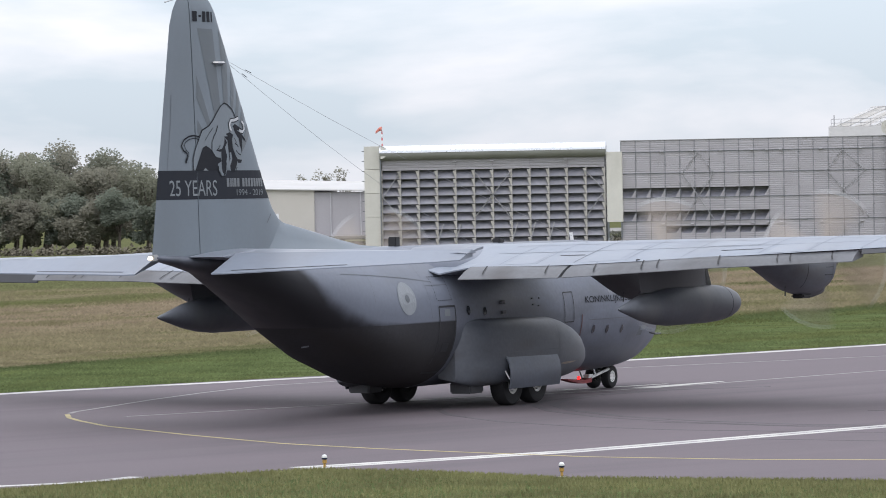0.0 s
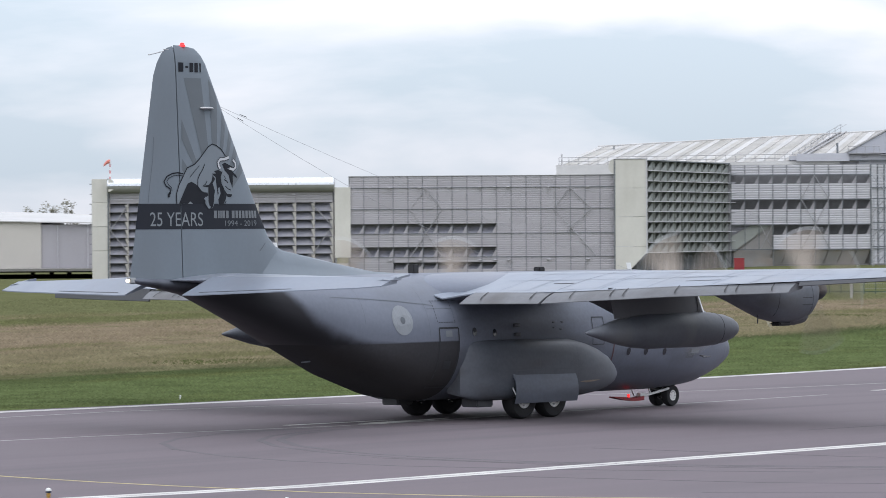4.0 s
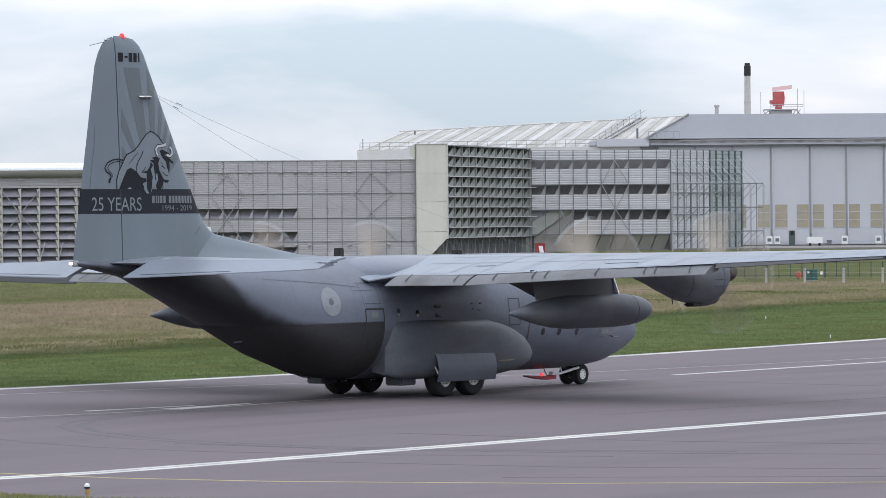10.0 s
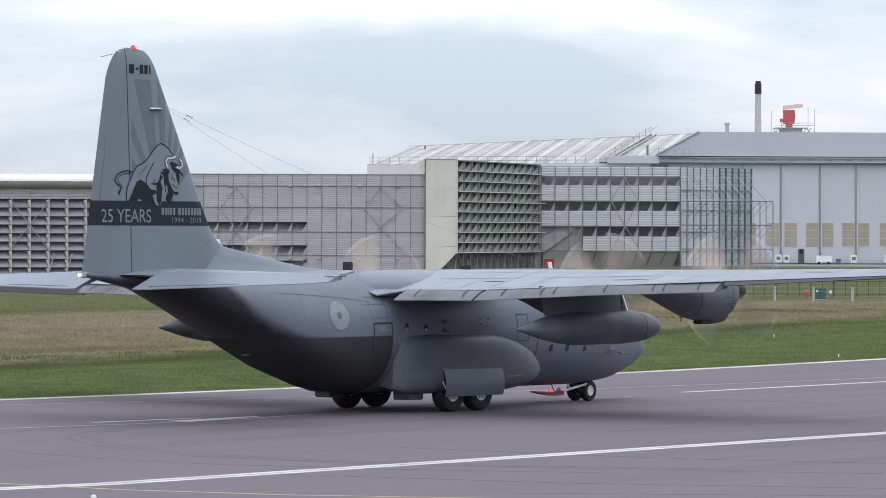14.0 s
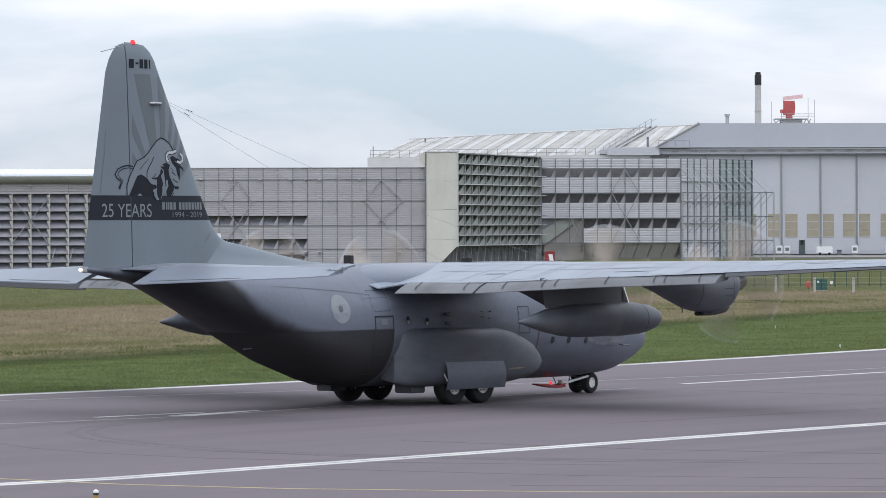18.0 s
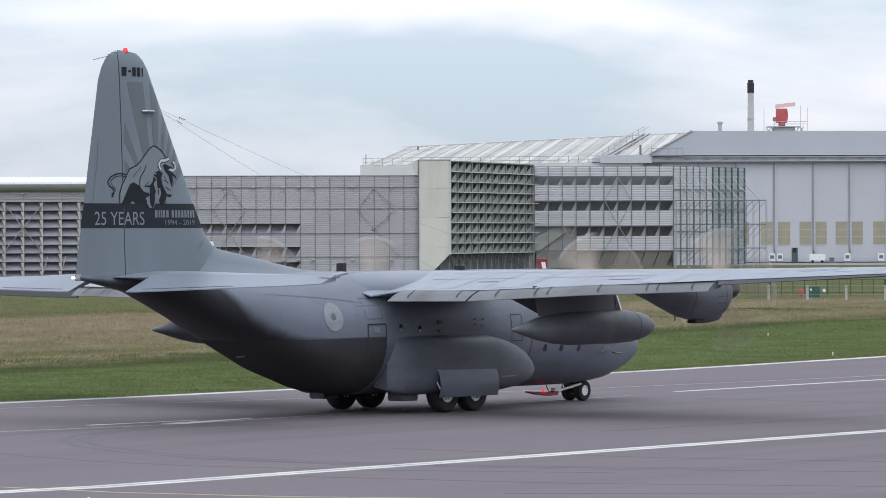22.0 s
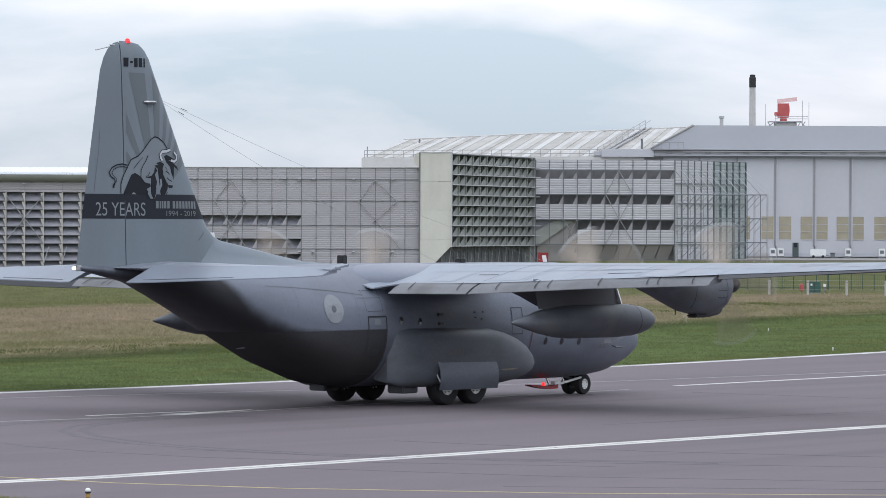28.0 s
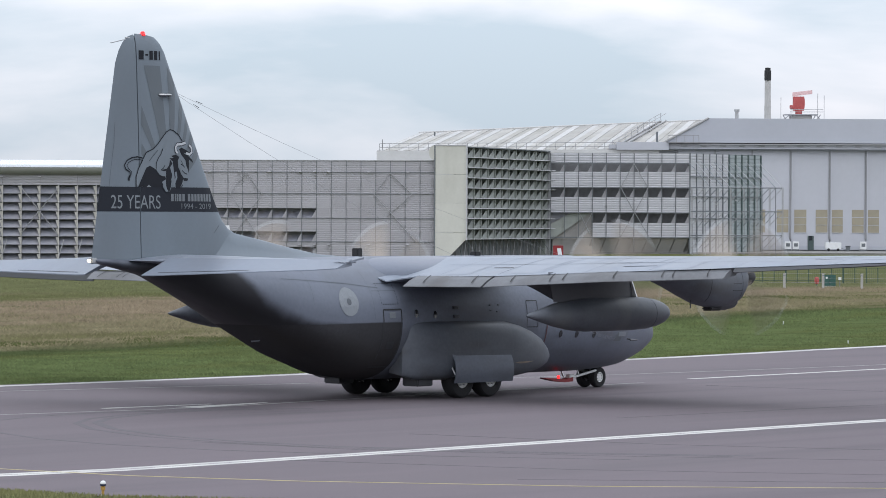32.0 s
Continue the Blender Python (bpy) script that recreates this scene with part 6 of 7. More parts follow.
    for x in (15.9, 16.8, 17.7, 18.6, 19.2):
        part("rail_post", rods(((x, Y - 1.2, 11.5), (x, Y - 1.2, 12.3), 0.035), n=6), RAIL, han)
    part("handrail", rods(((15.9, Y - 1.2, 12.3), (19.2, Y - 1.2, 12.3), 0.035), n=6), RAIL, han)
    part("roof_vent", rods(((14.8, Y + 1, 11.4), (14.8, Y + 1, 12.7), 0.12), n=8), RAILDARK, han)
    part("roof_vent", rods(((-9.5, Y + 20, 12.4), (-9.5, Y + 20, 13.0), 0.1), n=8), RAILDARK, han)
    part("aerial_post", rods(((-14.7, Y, 10.5), (-14.7, Y, 11.75), 0.06), n=6), RAIL, han)
    # things on the roof
    st = far_thing("chimney_stack", "slender white chimney stack with a black cap", "chimney", pose(26.95, Y + 6, 14.05), 0.25)
    part("flue", lathe([(0.36, 0), (0.36, 1.5), (0.39, 1.5), (0.39, 1.6), (0.345, 1.6), (0.33, 4.4)], 20), CONCRETE, st)
    part("cap", lathe([(0.37, 4.38), (0.37, 5.45), (0.30, 5.5), (0.30, 5.75), (0.1, 5.78)], 20), BLACK, st, "black chimney top")
    vn = far_thing("roof_vent", "short metal flue pipe on the hangar roof", "vent", pose(23.55, Y + 5, 14.05), 0.25)
    part("flue", lathe([(0.2, 0), (0.2, 0.95), (0.3, 0.97), (0.3, 1.2), (0.1, 1.25)], 14), METAL, vn)
    ra = far_thing("airfield_radar", "red and white airfield radar on a lattice roof platform", "radar", pose(30.45, Y + 8, 14.05), 0.25)
    part("platform", block((-1.6, -1.2, 0.66, 2.0, 1.2, 0.76)), RAIL, ra)
    part("plinth", block((-1.0, -0.8, 0, 1.4, 0.8, 0.66), bevel=0.05), CONCRETE, ra)
    for a, b in (((-1.9, 0.0), (-1.0, 0.7)), ((-1.0, 0.7), (-0.6, 0.0)), ((1.4, 0.0), (1.8, 0.7)), ((1.8, 0.7), (2.4, 0.0)), ((-1.4, 0.0), (-1.8, 0.7)), ((2.3, 0.7), (1.8, 0.0))):
        part("lattice_bar", rods(((a[0], -1.2, a[1]), (b[0], -1.2, b[1]), 0.05), n=6), RAIL, ra)
    for x, h in ((-2.0, 2.6), (-0.9, 1.6), (2.0, 3.0), (2.7, 2.8)):
        part("whip_aerial", rods(((x, -1.0, 0.0), (x, -1.0, h), 0.03), n=6), RAIL, ra)
    for z in (1.0, 1.25):
        part("handrail", rods(((-1.0, -1.2, z), (2.6, -1.2, z), 0.03), n=6), RAIL, ra)
    part("pedestal", lathe([(0.38, 0.76), (0.36, 1.3), (0.3, 1.45)], 14), HAZERED, ra)
    part("reflector", finish(rings([[(-0.65 + 1.2 * k + 0.1 * math.sin(3 * v), -0.3 - 0.5 * (k - 0.5) ** 2, 1.15 + 1.55 * v) for k in (0, 0.25, 0.5, 0.75, 1)] + [(0.55 - 1.2 * k, 0.1, 1.15 + 1.55 * v) for k in (0, 1)] for v in (0, 0.25, 0.5, 0.75, 1)]), 50), HAZERED, ra, "red mesh radar reflector")
    part("feed_box", block((-1.0, -0.5, 1.35, -0.55, 0.0, 1.75), bevel=0.04), HAZERED, ra)
    part("array_bar", finish(rings([[(x, -0.35 + d, z + e) for d, e in ((0, 0), (0.3, 0), (0.3, 0.42), (0, 0.42))] for x, z in ((-0.7, 2.72), (1.45, 2.98))])), paint("faded_pink_paint", (0.68, 0.46, 0.45), 0.6, var=0.1), ra, "pale pink radar bar")
    trl = far_thing("white_trailer", "white box trailer parked before the hangar doors", "trailer", pose(33.3, Y - 5, 0), 0.25)
    part("box", block((-0.85, -0.5, 0.22, 0.85, 0.5, 0.92), bevel=0.04), WHITEPAINT, trl)
    for x in (-0.5, 0.5):
        part("wheel", finish(rings([[(x + 0.15 * math.cos(a), y, 0.15 + 0.15 * math.sin(a)) for a in [2 * math.pi * i / 16 for i in range(16)]] for y in (-0.52, -0.4)]), 40), RUBBER, trl)
    part("drawbar", rods(((0.8, 0, 0.28), (1.4, 0, 0.2), 0.035), n=6), RAILDARK, trl)
    bin_ = far_thing("waste_bin", "small dark waste bin on the apron", "bin", pose(34.95, Y - 4, 0), 0.25)
    part("body", finish(rings([[(x * k, y * k, z) for x, y in ((-0.25, -0.2), (0.25, -0.2), (0.25, 0.2), (-0.25, 0.2))] for z, k in ((0, 0.8), (0.5, 1))])), RAILDARK, bin_)
    part("lid", block((-0.28, -0.23, 0.5, 0.28, 0.23, 0.56), bevel=0.02), BLACK, bin_)


def build_left_side():
    sh = far_thing("storage_shed", "low beige shed with a pale roof beside the trees", "shed", pose(0, 0, 0))
    bm = rings([[(x, y, z) for x, z in ((-82.8, 0), (-67.2, 0), (-67.2, 5.1), (-78.0, 5.45), (-82.8, 5.15))] for y in (430, 446)])
    part("wall", finish(bm), paint("beige_cladding", (0.52, 0.50, 0.455), 0.7, var=0.06, scale=0.3), sh)
    part("side_wall", block((-67.2, 430.2, 0, -57.5, 446, 4.9)), GREYCLAD, sh)
    part("roof", finish(rings([[(-82.9, y, 5.2 + k * 0.7), (-78.0, y, 5.5 + k), (-67.0, y, 5.2 + k * 0.9), (-57.3, y, 4.98 + k * 0.9), (-57.3, y, 4.9 + k * 0.9), (-67.0, y, 5.1 + k * 0.9), (-78.0, y, 5.4 + k), (-82.9, y, 5.1 + k * 0.7)] for y, k in ((429.7, 0.0), (446, 1.0))])), ROOFWHITE, sh)
    for x in (-65.5, -62.4):
        part("downpipe", rods(((x, 430.1, 0), (x, 430.1, 4.9), 0.06), n=6), PALECLAD, sh)
    part("door", block((-61.6, 430.05, 0, -60.6, 430.2, 1.6)), RAILDARK, sh)
    ws = far_thing("windsock", "red and white windsock on a striped pole above the pen", "windsock", pose(-56.0, 401, 9.05))
    for i in range(6):
        part("pole_band", rods(((0, 0, i * 0.3), (0, 0, i * 0.3 + 0.3), 0.06), n=8), REDPAINT if i % 2 == 0 else WHITEPAINT, ws)
    sock = [(0, 1.75, 0.2), (-0.22, 1.72, 0.19), (-0.42, 1.55, 0.16), (-0.6, 1.38, 0.12)]
    part("sock", finish(rings([[(x, r * math.cos(a), z + r * math.sin(a)) for a in [2 * math.pi * i / 12 for i in range(12)]] for x, z, r in sock]), 50), paint("faded_red_cloth", (0.6, 0.2, 0.16), 0.8), ws)
    sg = far_thing("mandatory_sign", "dark red airfield sign board on a low frame", "sign", pose(3.3, 396, 0))
    part("board", block((-0.1, -0.06, 0.15, 0.85, 0.06, 1.25), bevel=0.02), DARKRED, sg)
    part("foot", block((-0.05, -0.05, 0, 0.8, 0.05, 0.15)), RAILDARK, sg)


def build_fence():
    """Concrete posts with wire along the field, and a green mesh fence behind."""
    run = Vector((3.33, -0.8, 0))
    for i in range(16, 30):
        p = thing("fence_post", "pale square concrete fence post in rough grass", "fence post", pose(26.62 + (i - 20) * run.x, 371.3 + (i - 20) * run.y, 0, 0, 0, -13.7), group="concrete fence posts")
        part("shaft", block((-0.1, -0.1, 0, 0.1, 0.1, 1.32), bevel=0.02), CONCRETE, p)
        part("wire_clip", block((-0.12, -0.13, 1.1, 0.12, -0.1, 1.15)), RAILDARK, p)
    wf = thing("wire_strand", "strained fence wire between the concrete posts", "fence", pose(26.4, 371.3, 0, 0, 0, -13.7))
    for z in (0.5, 0.9, 1.3):
        part("strand", rods(((-14, -0.12, z), (32, -0.12, z), 0.008), n=5), RAIL, wf)
    gf = thing("green_fence", "dark green steel mesh fence across the field", "fence", pose(0, 402, 0))
    for i in range(44):
        x = 12.2 + i * 1.09
        k = 0.08 if i % 5 == 2 else 0.04
        part("post", block((x - k, -0.05, 0, x + k, 0.05, 1.5)), FENCEGREEN, gf)
    for z in (0.2, 1.42):
        part("rail", block((12, -0.02, z, 60, 0.02, z + 0.05)), FENCEGREEN, gf)
    bm = bmesh.new()
    for i in range(240):
        x = 12 + i * 0.2
        q = bmesh.ops.create_cube(bm, size=1)
        for v in q["verts"]:
            v.co = Vector((x + v.co.x * 0.012, v.co.y * 0.012, 0.75 + v.co.z * 1.4))
    tagged(part("mesh_infill", bm, FENCEGREEN, gf), kind="stuff")
    cb = thing("electrical_cabinet", "green roadside electrical cabinet with a white notice", "cabinet", pose(27.55, 382, 0))
    part("body", block((-0.1, -0.3, 0.05, 0.95, 0.3, 1.05), bevel=0.03), CABINET, cb)
    part("door_gap", block((0.40, -0.31, 0.1, 0.44, -0.29, 1.0)), BLACK, cb)
    part("notice", block((0.05, -0.315, 0.7, 0.22, -0.3, 0.88)), WHITEPAINT, cb)
    part("plinth", block((-0.12, -0.32, 0, 0.97, 0.32, 0.06)), CONCRETE, cb)
    nb = thing("notice_board", "small white notice on a post by the fence", "sign", pose(28.85, 381.4, 0))
    part("post", rods(((0, 0, 0), (0, 0, 0.86), 0.04), n=6), RAILDARK, nb)
    part("board", block((-0.13, -0.06, 0.6, 0.13, -0.04, 0.86)), WHITEPAINT, nb)
    rd = thing("fire_point", "red fire-point box on a stand by the fence", "box", pose(26.75, 381, 0))
    part("case", lathe([(0.05, 0.25), (0.18, 0.28), (0.21, 0.55), (0.18, 0.83), (0.05, 0.88)], 14), HAZERED, rd)
    part("leg", rods(((0, 0, 0), (0, 0, 0.3), 0.05), n=6), RAILDARK, rd)
    # paved apron in front of the hangar
    tagged(new("apron", mesh_of("apron", slab([(-140, 735), (210, 735), (210, 822), (-140, 822)], -0.2, 0.24), APRON)), "grey paved apron before the hangar", "apron", kind="structure")


build_louvred_pen()
build_grey_pen()
build_baffle_box()
build_screen()
build_hangar()
build_left_side()
build_fence()

# ---- edge lights, trees and grass ----
def leafy(*args, **more):
    """Leaf paint that lets part of the light through."""
    m = paint(*args, **more)
    nt = m.node_tree
    b = nt.nodes["Principled BSDF"]
    tr, mx = nt.nodes.new("ShaderNodeBsdfTranslucent"), nt.nodes.new("ShaderNodeMixShader")
    nt.links.new(b.inputs["Base Color"].links[0].from_socket, tr.inputs["Color"])
    mx.inputs[0].default_value = 0.55
    nt.links.new(b.outputs[0], mx.inputs[1])
    nt.links.new(tr.outputs[0], mx.inputs[2])
    nt.links.new(mx.outputs[0], nt.nodes["Material Output"].inputs["Surface"])
    return m


# leaf colours are paled and greyed to hold the haze of distance
LEAFS = [leafy("hazy_autumn_green_leaves", (0.235, 0.242, 0.185), 0.8, var=0.2, scale=0.6, per_piece=0.15), leafy("hazy_olive_leaves", (0.265, 0.258, 0.205), 0.8, var=0.2, scale=0.6, per_piece=0.15), leafy("hazy_dark_green_leaves", (0.19, 0.215, 0.17), 0.8, var=0.2, scale=0.6, per_piece=0.15)]
BARK = paint("grey_bark", (0.10, 0.085, 0.07), 0.9, var=0.2)
BRAMBLE = paint("brown_bramble", (0.12, 0.108, 0.08), 0.9, var=0.3, scale=0.5)
TUFT = paint("near_grass_blades", (0.185, 0.185, 0.08), 0.9, var=0.4, scale=0.3, fine=3)
YELLOWLAMP = paint("yellow_lamp_body", (0.42, 0.25, 0.06), 0.5, var=0.1)
BLUEGLASS = paint("dark_band_glass", (0.03, 0.035, 0.06), 0.2)


def edge_light(x, y, small=False):
    """An elevated edge light on a frangible stem."""
    ob = thing("edge_light", "elevated edge light with a yellow stem and white dome" if not small else "small white runway light in the far grass", "runway light", pose(x, y, 0) @ Matrix.Scale(0.45 if small else 0.85, 4), group="runway edge lights")
    part("stem", lathe([(0.035, 0), (0.035, 0.14), (0.06, 0.16), (0.06, 0.24), (0.04, 0.25)], 12), YELLOWLAMP if not small else WHITEPAINT, ob)
    part("base_plate", lathe([(0.11, 0), (0.11, 0.02), (0.03, 0.03)], 12), METAL, ob)
    part("band", lathe([(0.045, 0.25), (0.075, 0.26), (0.075, 0.30), (0.06, 0.31)], 14), BLUEGLASS if not small else WHITEPAINT, ob)
    part("dome", lathe([(0.07, 0.30), (0.072, 0.34), (0.05, 0.375), (0.015, 0.39)], 14), WHITEPAINT, ob)


def leaf_cloud(rng, clumps, per, size, spread):
    """Small leaf faces strewn round clump centres."""
    verts, faces = [], []
    for cx, cy, cz, r in clumps:
        for _ in range(per):
            d = Vector((rng.gauss(0, 1), rng.gauss(0, 1), rng.gauss(0, 1))).normalized() * r * rng.random() ** 0.45
            c = Vector((cx, cy, cz)) + Vector((d.x, d.y, d.z * spread))
            u = Vector((rng.gauss(0, 1), rng.gauss(0, 1), rng.gauss(0, 1))).normalized()
            v = u.orthogonal().normalized()
            s = size * rng.uniform(0.6, 1.4)
            k = len(verts)
            verts += [c - u * s, c + v * s * 0.7, c + u * s, c - v * s * 0.7]
            faces.append((k, k + 1, k + 2, k + 3))
    me = bpy.data.meshes.new("crown")
    me.from_pydata([tuple(v) for v in verts], [], faces)
    return me


def tree(rng, x, y, h, spread, leaf, label, per=330, size=0.2):
    ob = thing("tree", label, "tree", pose(x, y, ground_z(x, y)), group="trees at the field edge")
    trunk_h = h * 0.32
    part("trunk", rings([[(r * math.cos(a) + 0.08 * z, r * math.sin(a), z) for a in [2 * math.pi * i / 8 for i in range(8)]] for z, r in ((0, h * 0.032), (trunk_h * 0.5, h * 0.024), (trunk_h, h * 0.018), (h * 0.7, h * 0.007))]), BARK, ob)
    clumps = []
    for i in range(9):
        a = rng.uniform(0, 2 * math.pi)
        top = Vector((math.cos(a) * spread * rng.uniform(0.35, 0.8), math.sin(a) * spread * rng.uniform(0.35, 0.8), h * rng.uniform(0.45, 0.9)))
        bm = bmesh.new()
        rod(bm, (0.05 * h * 0.3, 0, trunk_h * rng.uniform(0.7, 1.3)), top, h * 0.009, 5, h * 0.002)
        part("limb", bm, BARK, ob)
        clumps.append((*top, spread * rng.uniform(0.3, 0.48)))
    for i in range(16):
        a, k = rng.uniform(0, 2 * math.pi), rng.random() ** 0.5
        clumps.append((math.cos(a) * spread * k * 0.85, math.sin(a) * spread * k * 0.85, h * rng.uniform(0.3, 0.97 - 0.3 * k), spread * rng.uniform(0.2, 0.4)))
    me = leaf_cloud(rng, clumps, per, size, 0.85)
    me.materials.append(leaf)
    crown = new("crown", me)
    crown.parent = ob
    return ob


def build_field():
    rng = random.Random(5)
    for x, y in ((-14.68, 94.75), (-8.93, 91.05)):
        edge_light(x, y)
    for x, y in ((15.2, 243.5), (15.94, 205.3), (-18.94, 153.65)):
        edge_light(x, y, True)
    # belt of trees left of the shed
    for i in range(22):
        x = -178 + i * 2.6 + rng.uniform(-0.9, 0.9)
        h = between([(-176, 16.2), (-150, 17.6), (-136, 17.4), (-128, 15.6), (-118, 14.4), (-112, 12.2)], x)[0] * rng.uniform(0.9, 1.04)
        tree(rng, x, 628 + rng.uniform(-4, 12), h, h * 0.38, LEAFS[i % 3], "leafy autumn tree in the belt beside the airfield")
    for i in range(16):
        x = -171 + i * 3.05 + rng.uniform(-1, 1)
        tree(rng, x, 617 + rng.uniform(-1, 3), rng.uniform(8.0, 10.5), 3.8, LEAFS[2 - i % 3], "low bushy tree in front of the tree belt")
    for x, h in ((-119.5, 8.0), (-116.8, 8.5), (-114.2, 7.8), (-112.0, 6.8)):
        tree(rng, x, 612, h, 3.0, LEAFS[2], "dark rounded bush near the shed")
    for x, y, h in ((-120, 780, 14.6), (-117, 782, 15.4), (-123.5, 780, 13.8)):
        tree(rng, x, y, h, 2.3, LEAFS[1], "thin tree showing above the shed roof", 45, 0.16)
    clumps = [(-180 + i * 1.1, 606 + rng.uniform(-1, 1), -0.6, rng.uniform(1.0, 1.8)) for i in range(66)]
    me = leaf_cloud(rng, clumps, 90, 0.22, 0.8)
    me.materials.append(BRAMBLE)
    tagged(new("bramble_hedge", me), "brown bramble along the foot of the trees", "hedge", kind="stuff")
    clumps = [(-60.6 + i * 0.6, 703 + rng.uniform(-1, 1), -0.4, rng.uniform(0.9, 1.5)) for i in range(8)]
    me = leaf_cloud(rng, clumps, 80, 0.2, 0.8)
    me.materials.append(LEAFS[0])
    tagged(new("hedge", me), "green scrub seen through the gap between pens", "hedge", kind="stuff")

    # grass blades along the near verge and the far runway edge
    def blades(name, count, place, height, label, mat):
        verts, faces = [], []
        for _ in range(count):
            x, y = place()
            h = height * rng.uniform(0.5, 1.5)
            a = rng.uniform(0, math.pi)
            w = 0.012 + h * 0.05
            lx, ly = rng.uniform(-0.5, 0.5) * h, rng.uniform(-0.5, 0.5) * h
            k = len(verts)
            verts += [(x - w * math.cos(a), y - w * math.sin(a), -0.03), (x + w * math.cos(a), y + w * math.sin(a), -0.03), (x + lx, y + ly, h)]
            faces.append((k, k + 1, k + 2))
        me = bpy.data.meshes.new(name)
        me.from_pydata(verts, [], faces)
        me.materials.append(mat)
        tagged(new(name, me), label, "grass", kind="stuff")

    def near():
        x = rng.uniform(-26, 9)
        edge = between([(-40, 62), (-20.85, 89), (-17.8, 92.4), (-14.9, 94.9), (-11.6, 93.2), (-8.86, 91), (-1.93, 89.1), (20, 88.4)], x)[0]
        return x, edge - 0.1 - rng.random() ** 1.6 * 9

    blades("near_grass", 60000, near, 0.06, "short mown grass on the near verge", TUFT)

    # blades beyond the runway: a fringe at its edge, the mown belt, and the rough with its tussocks
    gen = np.random.default_rng(11)

    def far_blades(name, count, y0, y1, first, last, tall, broad, label):
        y = 1 / gen.uniform(1 / y1, 1 / y0, count)
        x = y * np.tan(np.radians(gen.uniform(-14.0, 6.4, count)))
        off = y - np.interp(x, [-60, -30, -14, 0, 5, 17.6, 40, 60], [98.9, 137.9, 155.9, 175.0, 182.6, 203.5, 246.8, 292.2])
        clump = np.array([noise.noise((a * 0.22, b * 0.05, 3.1)) for a, b in zip(x, y)])
        keep = (off > first) & (off < last) & (clump > gen.uniform(-0.75, 0.1, count))
        x, y, clump = x[keep], y[keep], clump[keep]
        n = len(x)
        h = tall * gen.uniform(0.45, 1.3, n) * (1 + 0.9 * np.clip(clump, -0.6, 0.8))
        # blades lie over, bent one way by the wind
        a, w, bend = gen.uniform(-1.0, 1.0, n), broad * gen.uniform(0.6, 1.4, n), gen.uniform(1.2, 3.0, n)
        lean_x, lean_y = -np.sin(a) * h * bend, np.cos(a) * h * bend
        v = np.stack([np.stack([x - w * np.cos(a), y - w * np.sin(a), np.full(n, -0.03)], 1), np.stack([x + w * np.cos(a), y + w * np.sin(a), np.full(n, -0.03)], 1),
                      np.stack([x + lean_x, y + lean_y, h], 1)], 1).reshape(-1, 3)
        me = bpy.data.meshes.new(name)
        me.from_pydata(v.tolist(), [], np.arange(3 * n).reshape(-1, 3).tolist())
        me.materials.append(BLADES)
        tagged(new(name, me), label, "grass", kind="stuff")

    # dark green weed patches: centre, half widths, number of leaves
    verts, faces = [], []
    for cx, cy, rx, ry, count in ((-15.5, 205, 6.5, 9, 5200), (-22, 199, 5, 4, 1500), (-9, 214, 3, 5, 1200), (20.5, 328, 5, 6, 2200), (15.1, 220, 0.45, 1.2, 160), (33, 336, 7, 4, 1800), (-12, 292, 5, 5, 1400), (9, 300, 4, 4, 1000)):
        for _ in range(count):
            a, k = rng.uniform(0, 2 * math.pi), rng.random() ** 0.6
            x, y = cx + rx * k * math.cos(a), cy + ry * k * math.sin(a)
            if noise.noise((x * 0.5, y * 0.12, 7.0)) < -0.12:
                continue
            h, t, w = rng.uniform(0.06, 0.2) * (1.15 - k), rng.uniform(-0.9, 0.9), rng.uniform(0.025, 0.055)
            n = len(verts)
            verts += [(x - w * math.cos(t), y - w * math.sin(t), -0.03), (x + w * math.cos(t), y + w * math.sin(t), -0.03), (x - math.sin(t) * h * 1.2, y + math.cos(t) * h * 1.2, h)]
            faces.append((n, n + 1, n + 2))
    me = bpy.data.meshes.new("weed_patches")
    me.from_pydata(verts, [], faces)
    me.materials.append(paint("dark_green_weeds", (0.068, 0.078, 0.029), 0.9, var=0.35, scale=0.8, fine=4, spec=0.0))
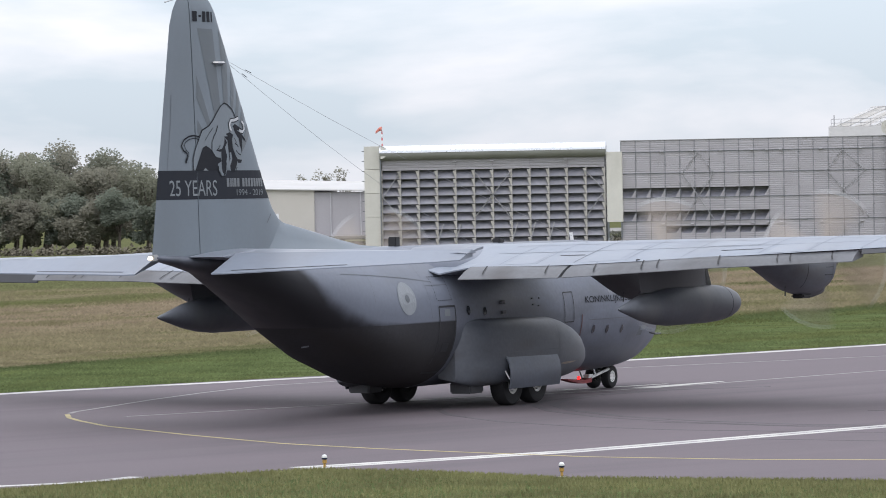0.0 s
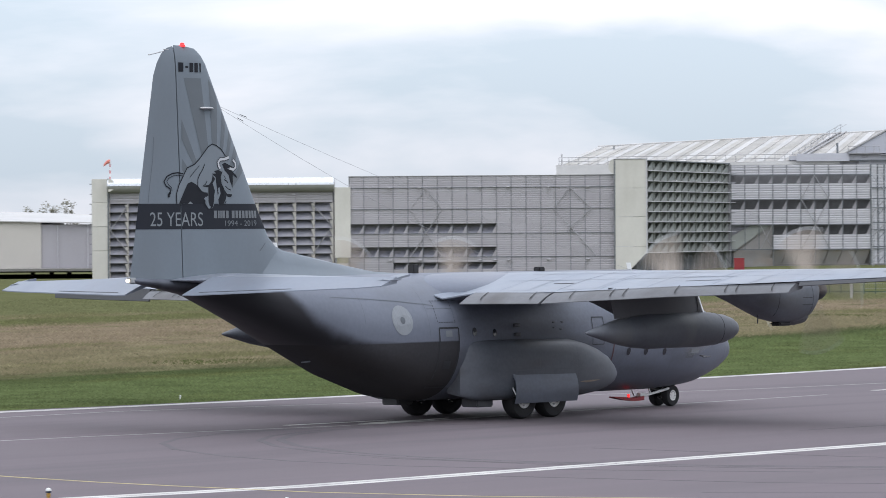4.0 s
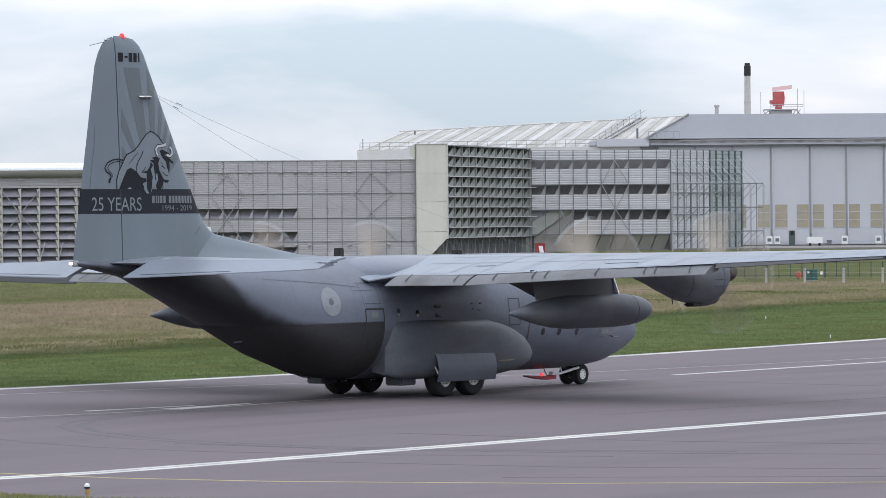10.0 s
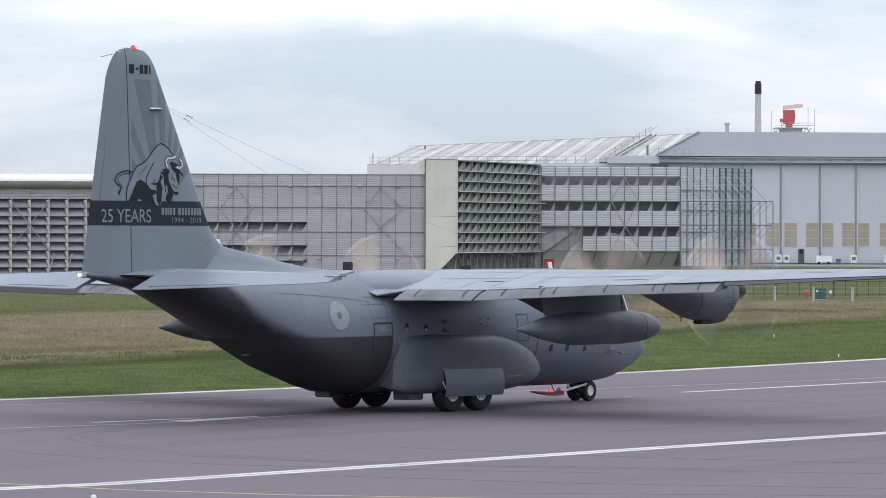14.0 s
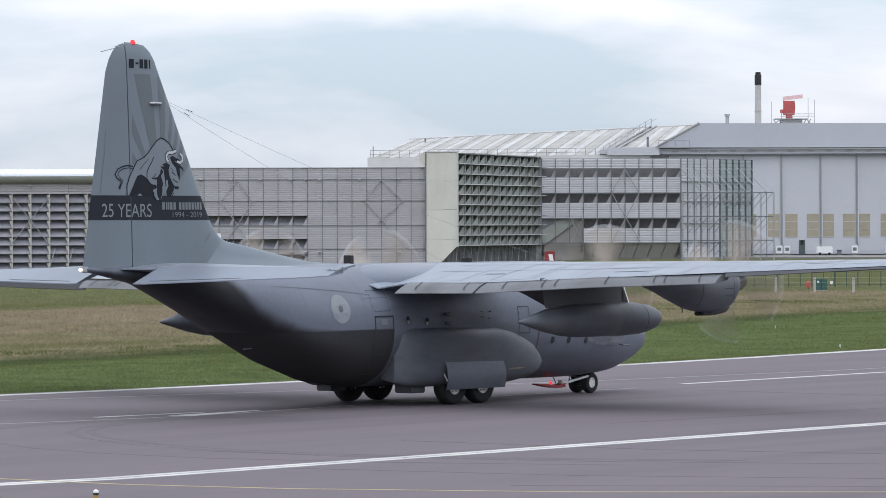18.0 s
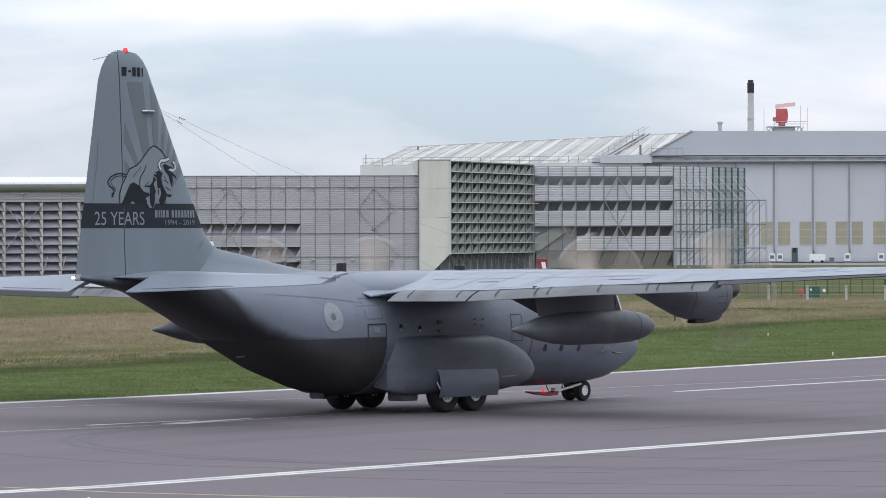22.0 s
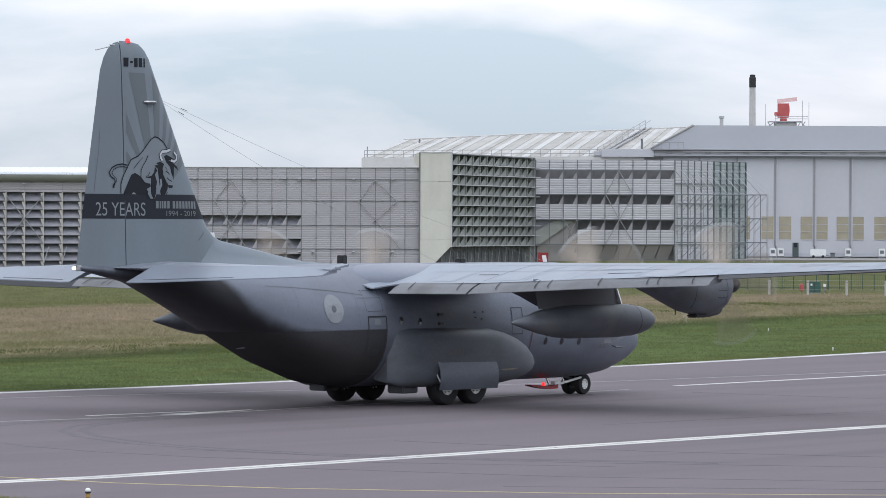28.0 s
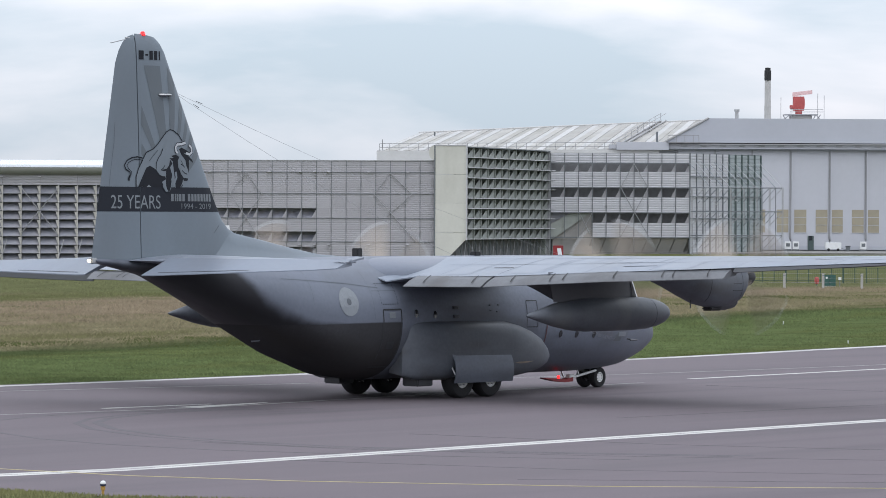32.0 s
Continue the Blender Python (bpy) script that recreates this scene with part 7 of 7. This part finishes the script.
    tagged(new("weed_patches", me), "dark green weeds in patches among the straw grass", "grass", kind="stuff")
    far_blades("edge_grass", 60000, 120, 300, 0.1, 1.6, 0.09, 0.04, "ragged grass fringe along the far runway edge")
    far_blades("mown_grass", 200000, 120, 330, 1.0, 62, 0.05, 0.05, "short green mown grass beyond the runway")
    far_blades("rough_grass", 200000, 160, 420, 44, 300, 0.13, 0.06, "rough straw-coloured tussocks beyond the mown belt")


build_field()



def motions():
    """The aircraft rolls onto the runway, turning to starboard, and stops; its wheels and propellers turn."""
    taxi = [
    (0, -15.43, 124.93, 21.88), (0.5, -14.67, 126.48, 25.36), (1, -13.86, 128.20, 28.33),
    (1.5, -13.00, 130.07, 30.66), (2, -12.04, 131.98, 32.60), (2.5, -10.89, 133.66, 34.75),
    (4.5, -6.03, 140.33, 37.37), (5, -5.11, 141.63, 37.49), (5.5, -4.34, 142.48, 37.42),
    (6, -3.83, 143.09, 37.42), (6.5, -3.50, 143.45, 37.53), (7, -3.33, 143.69, 37.48),
    (7.6, -3.30, 143.77, 37.48), (32, -3.30, 143.77, 37.48)]
    walk(aircraft, [(t, pose(x, y, 0, 0, 0, -h)) for t, x, y, h in taxi])

    def rolled(t):
        """Metres rolled by the main gear until t."""
        run = 0.0
        for (t0, x0, y0, h0), (t1, x1, y1, h1) in zip(taxi, taxi[1:]):
            k = min(max((t - t0) / (t1 - t0), 0), 1)
            run += k * math.hypot(x1 - x0, y1 - y0)
        return run

    for w, r, x, y in WHEELS:
        z = r
        rows = [(i * 0.2, pose(x, y, z) @ Matrix.Rotation(-rolled(i * 0.2) / r, 4, "X") @ pose(0, 0, 0, 0, 90, 0)) for i in range(40)]
        walk(w, rows + [(32.0, rows[-1][1])])
    # a steady spin, a little under a quarter turn a picture
    for n, (hub, x, drop) in enumerate(PROPELLERS):
        walk(hub, [(i / FPS, pose(x, GEAR - 9.02, 4.1 - drop, 0, 17 * n + 83.0 * i, 0)) for i in range(int(32 * FPS) + 1)])


motions()
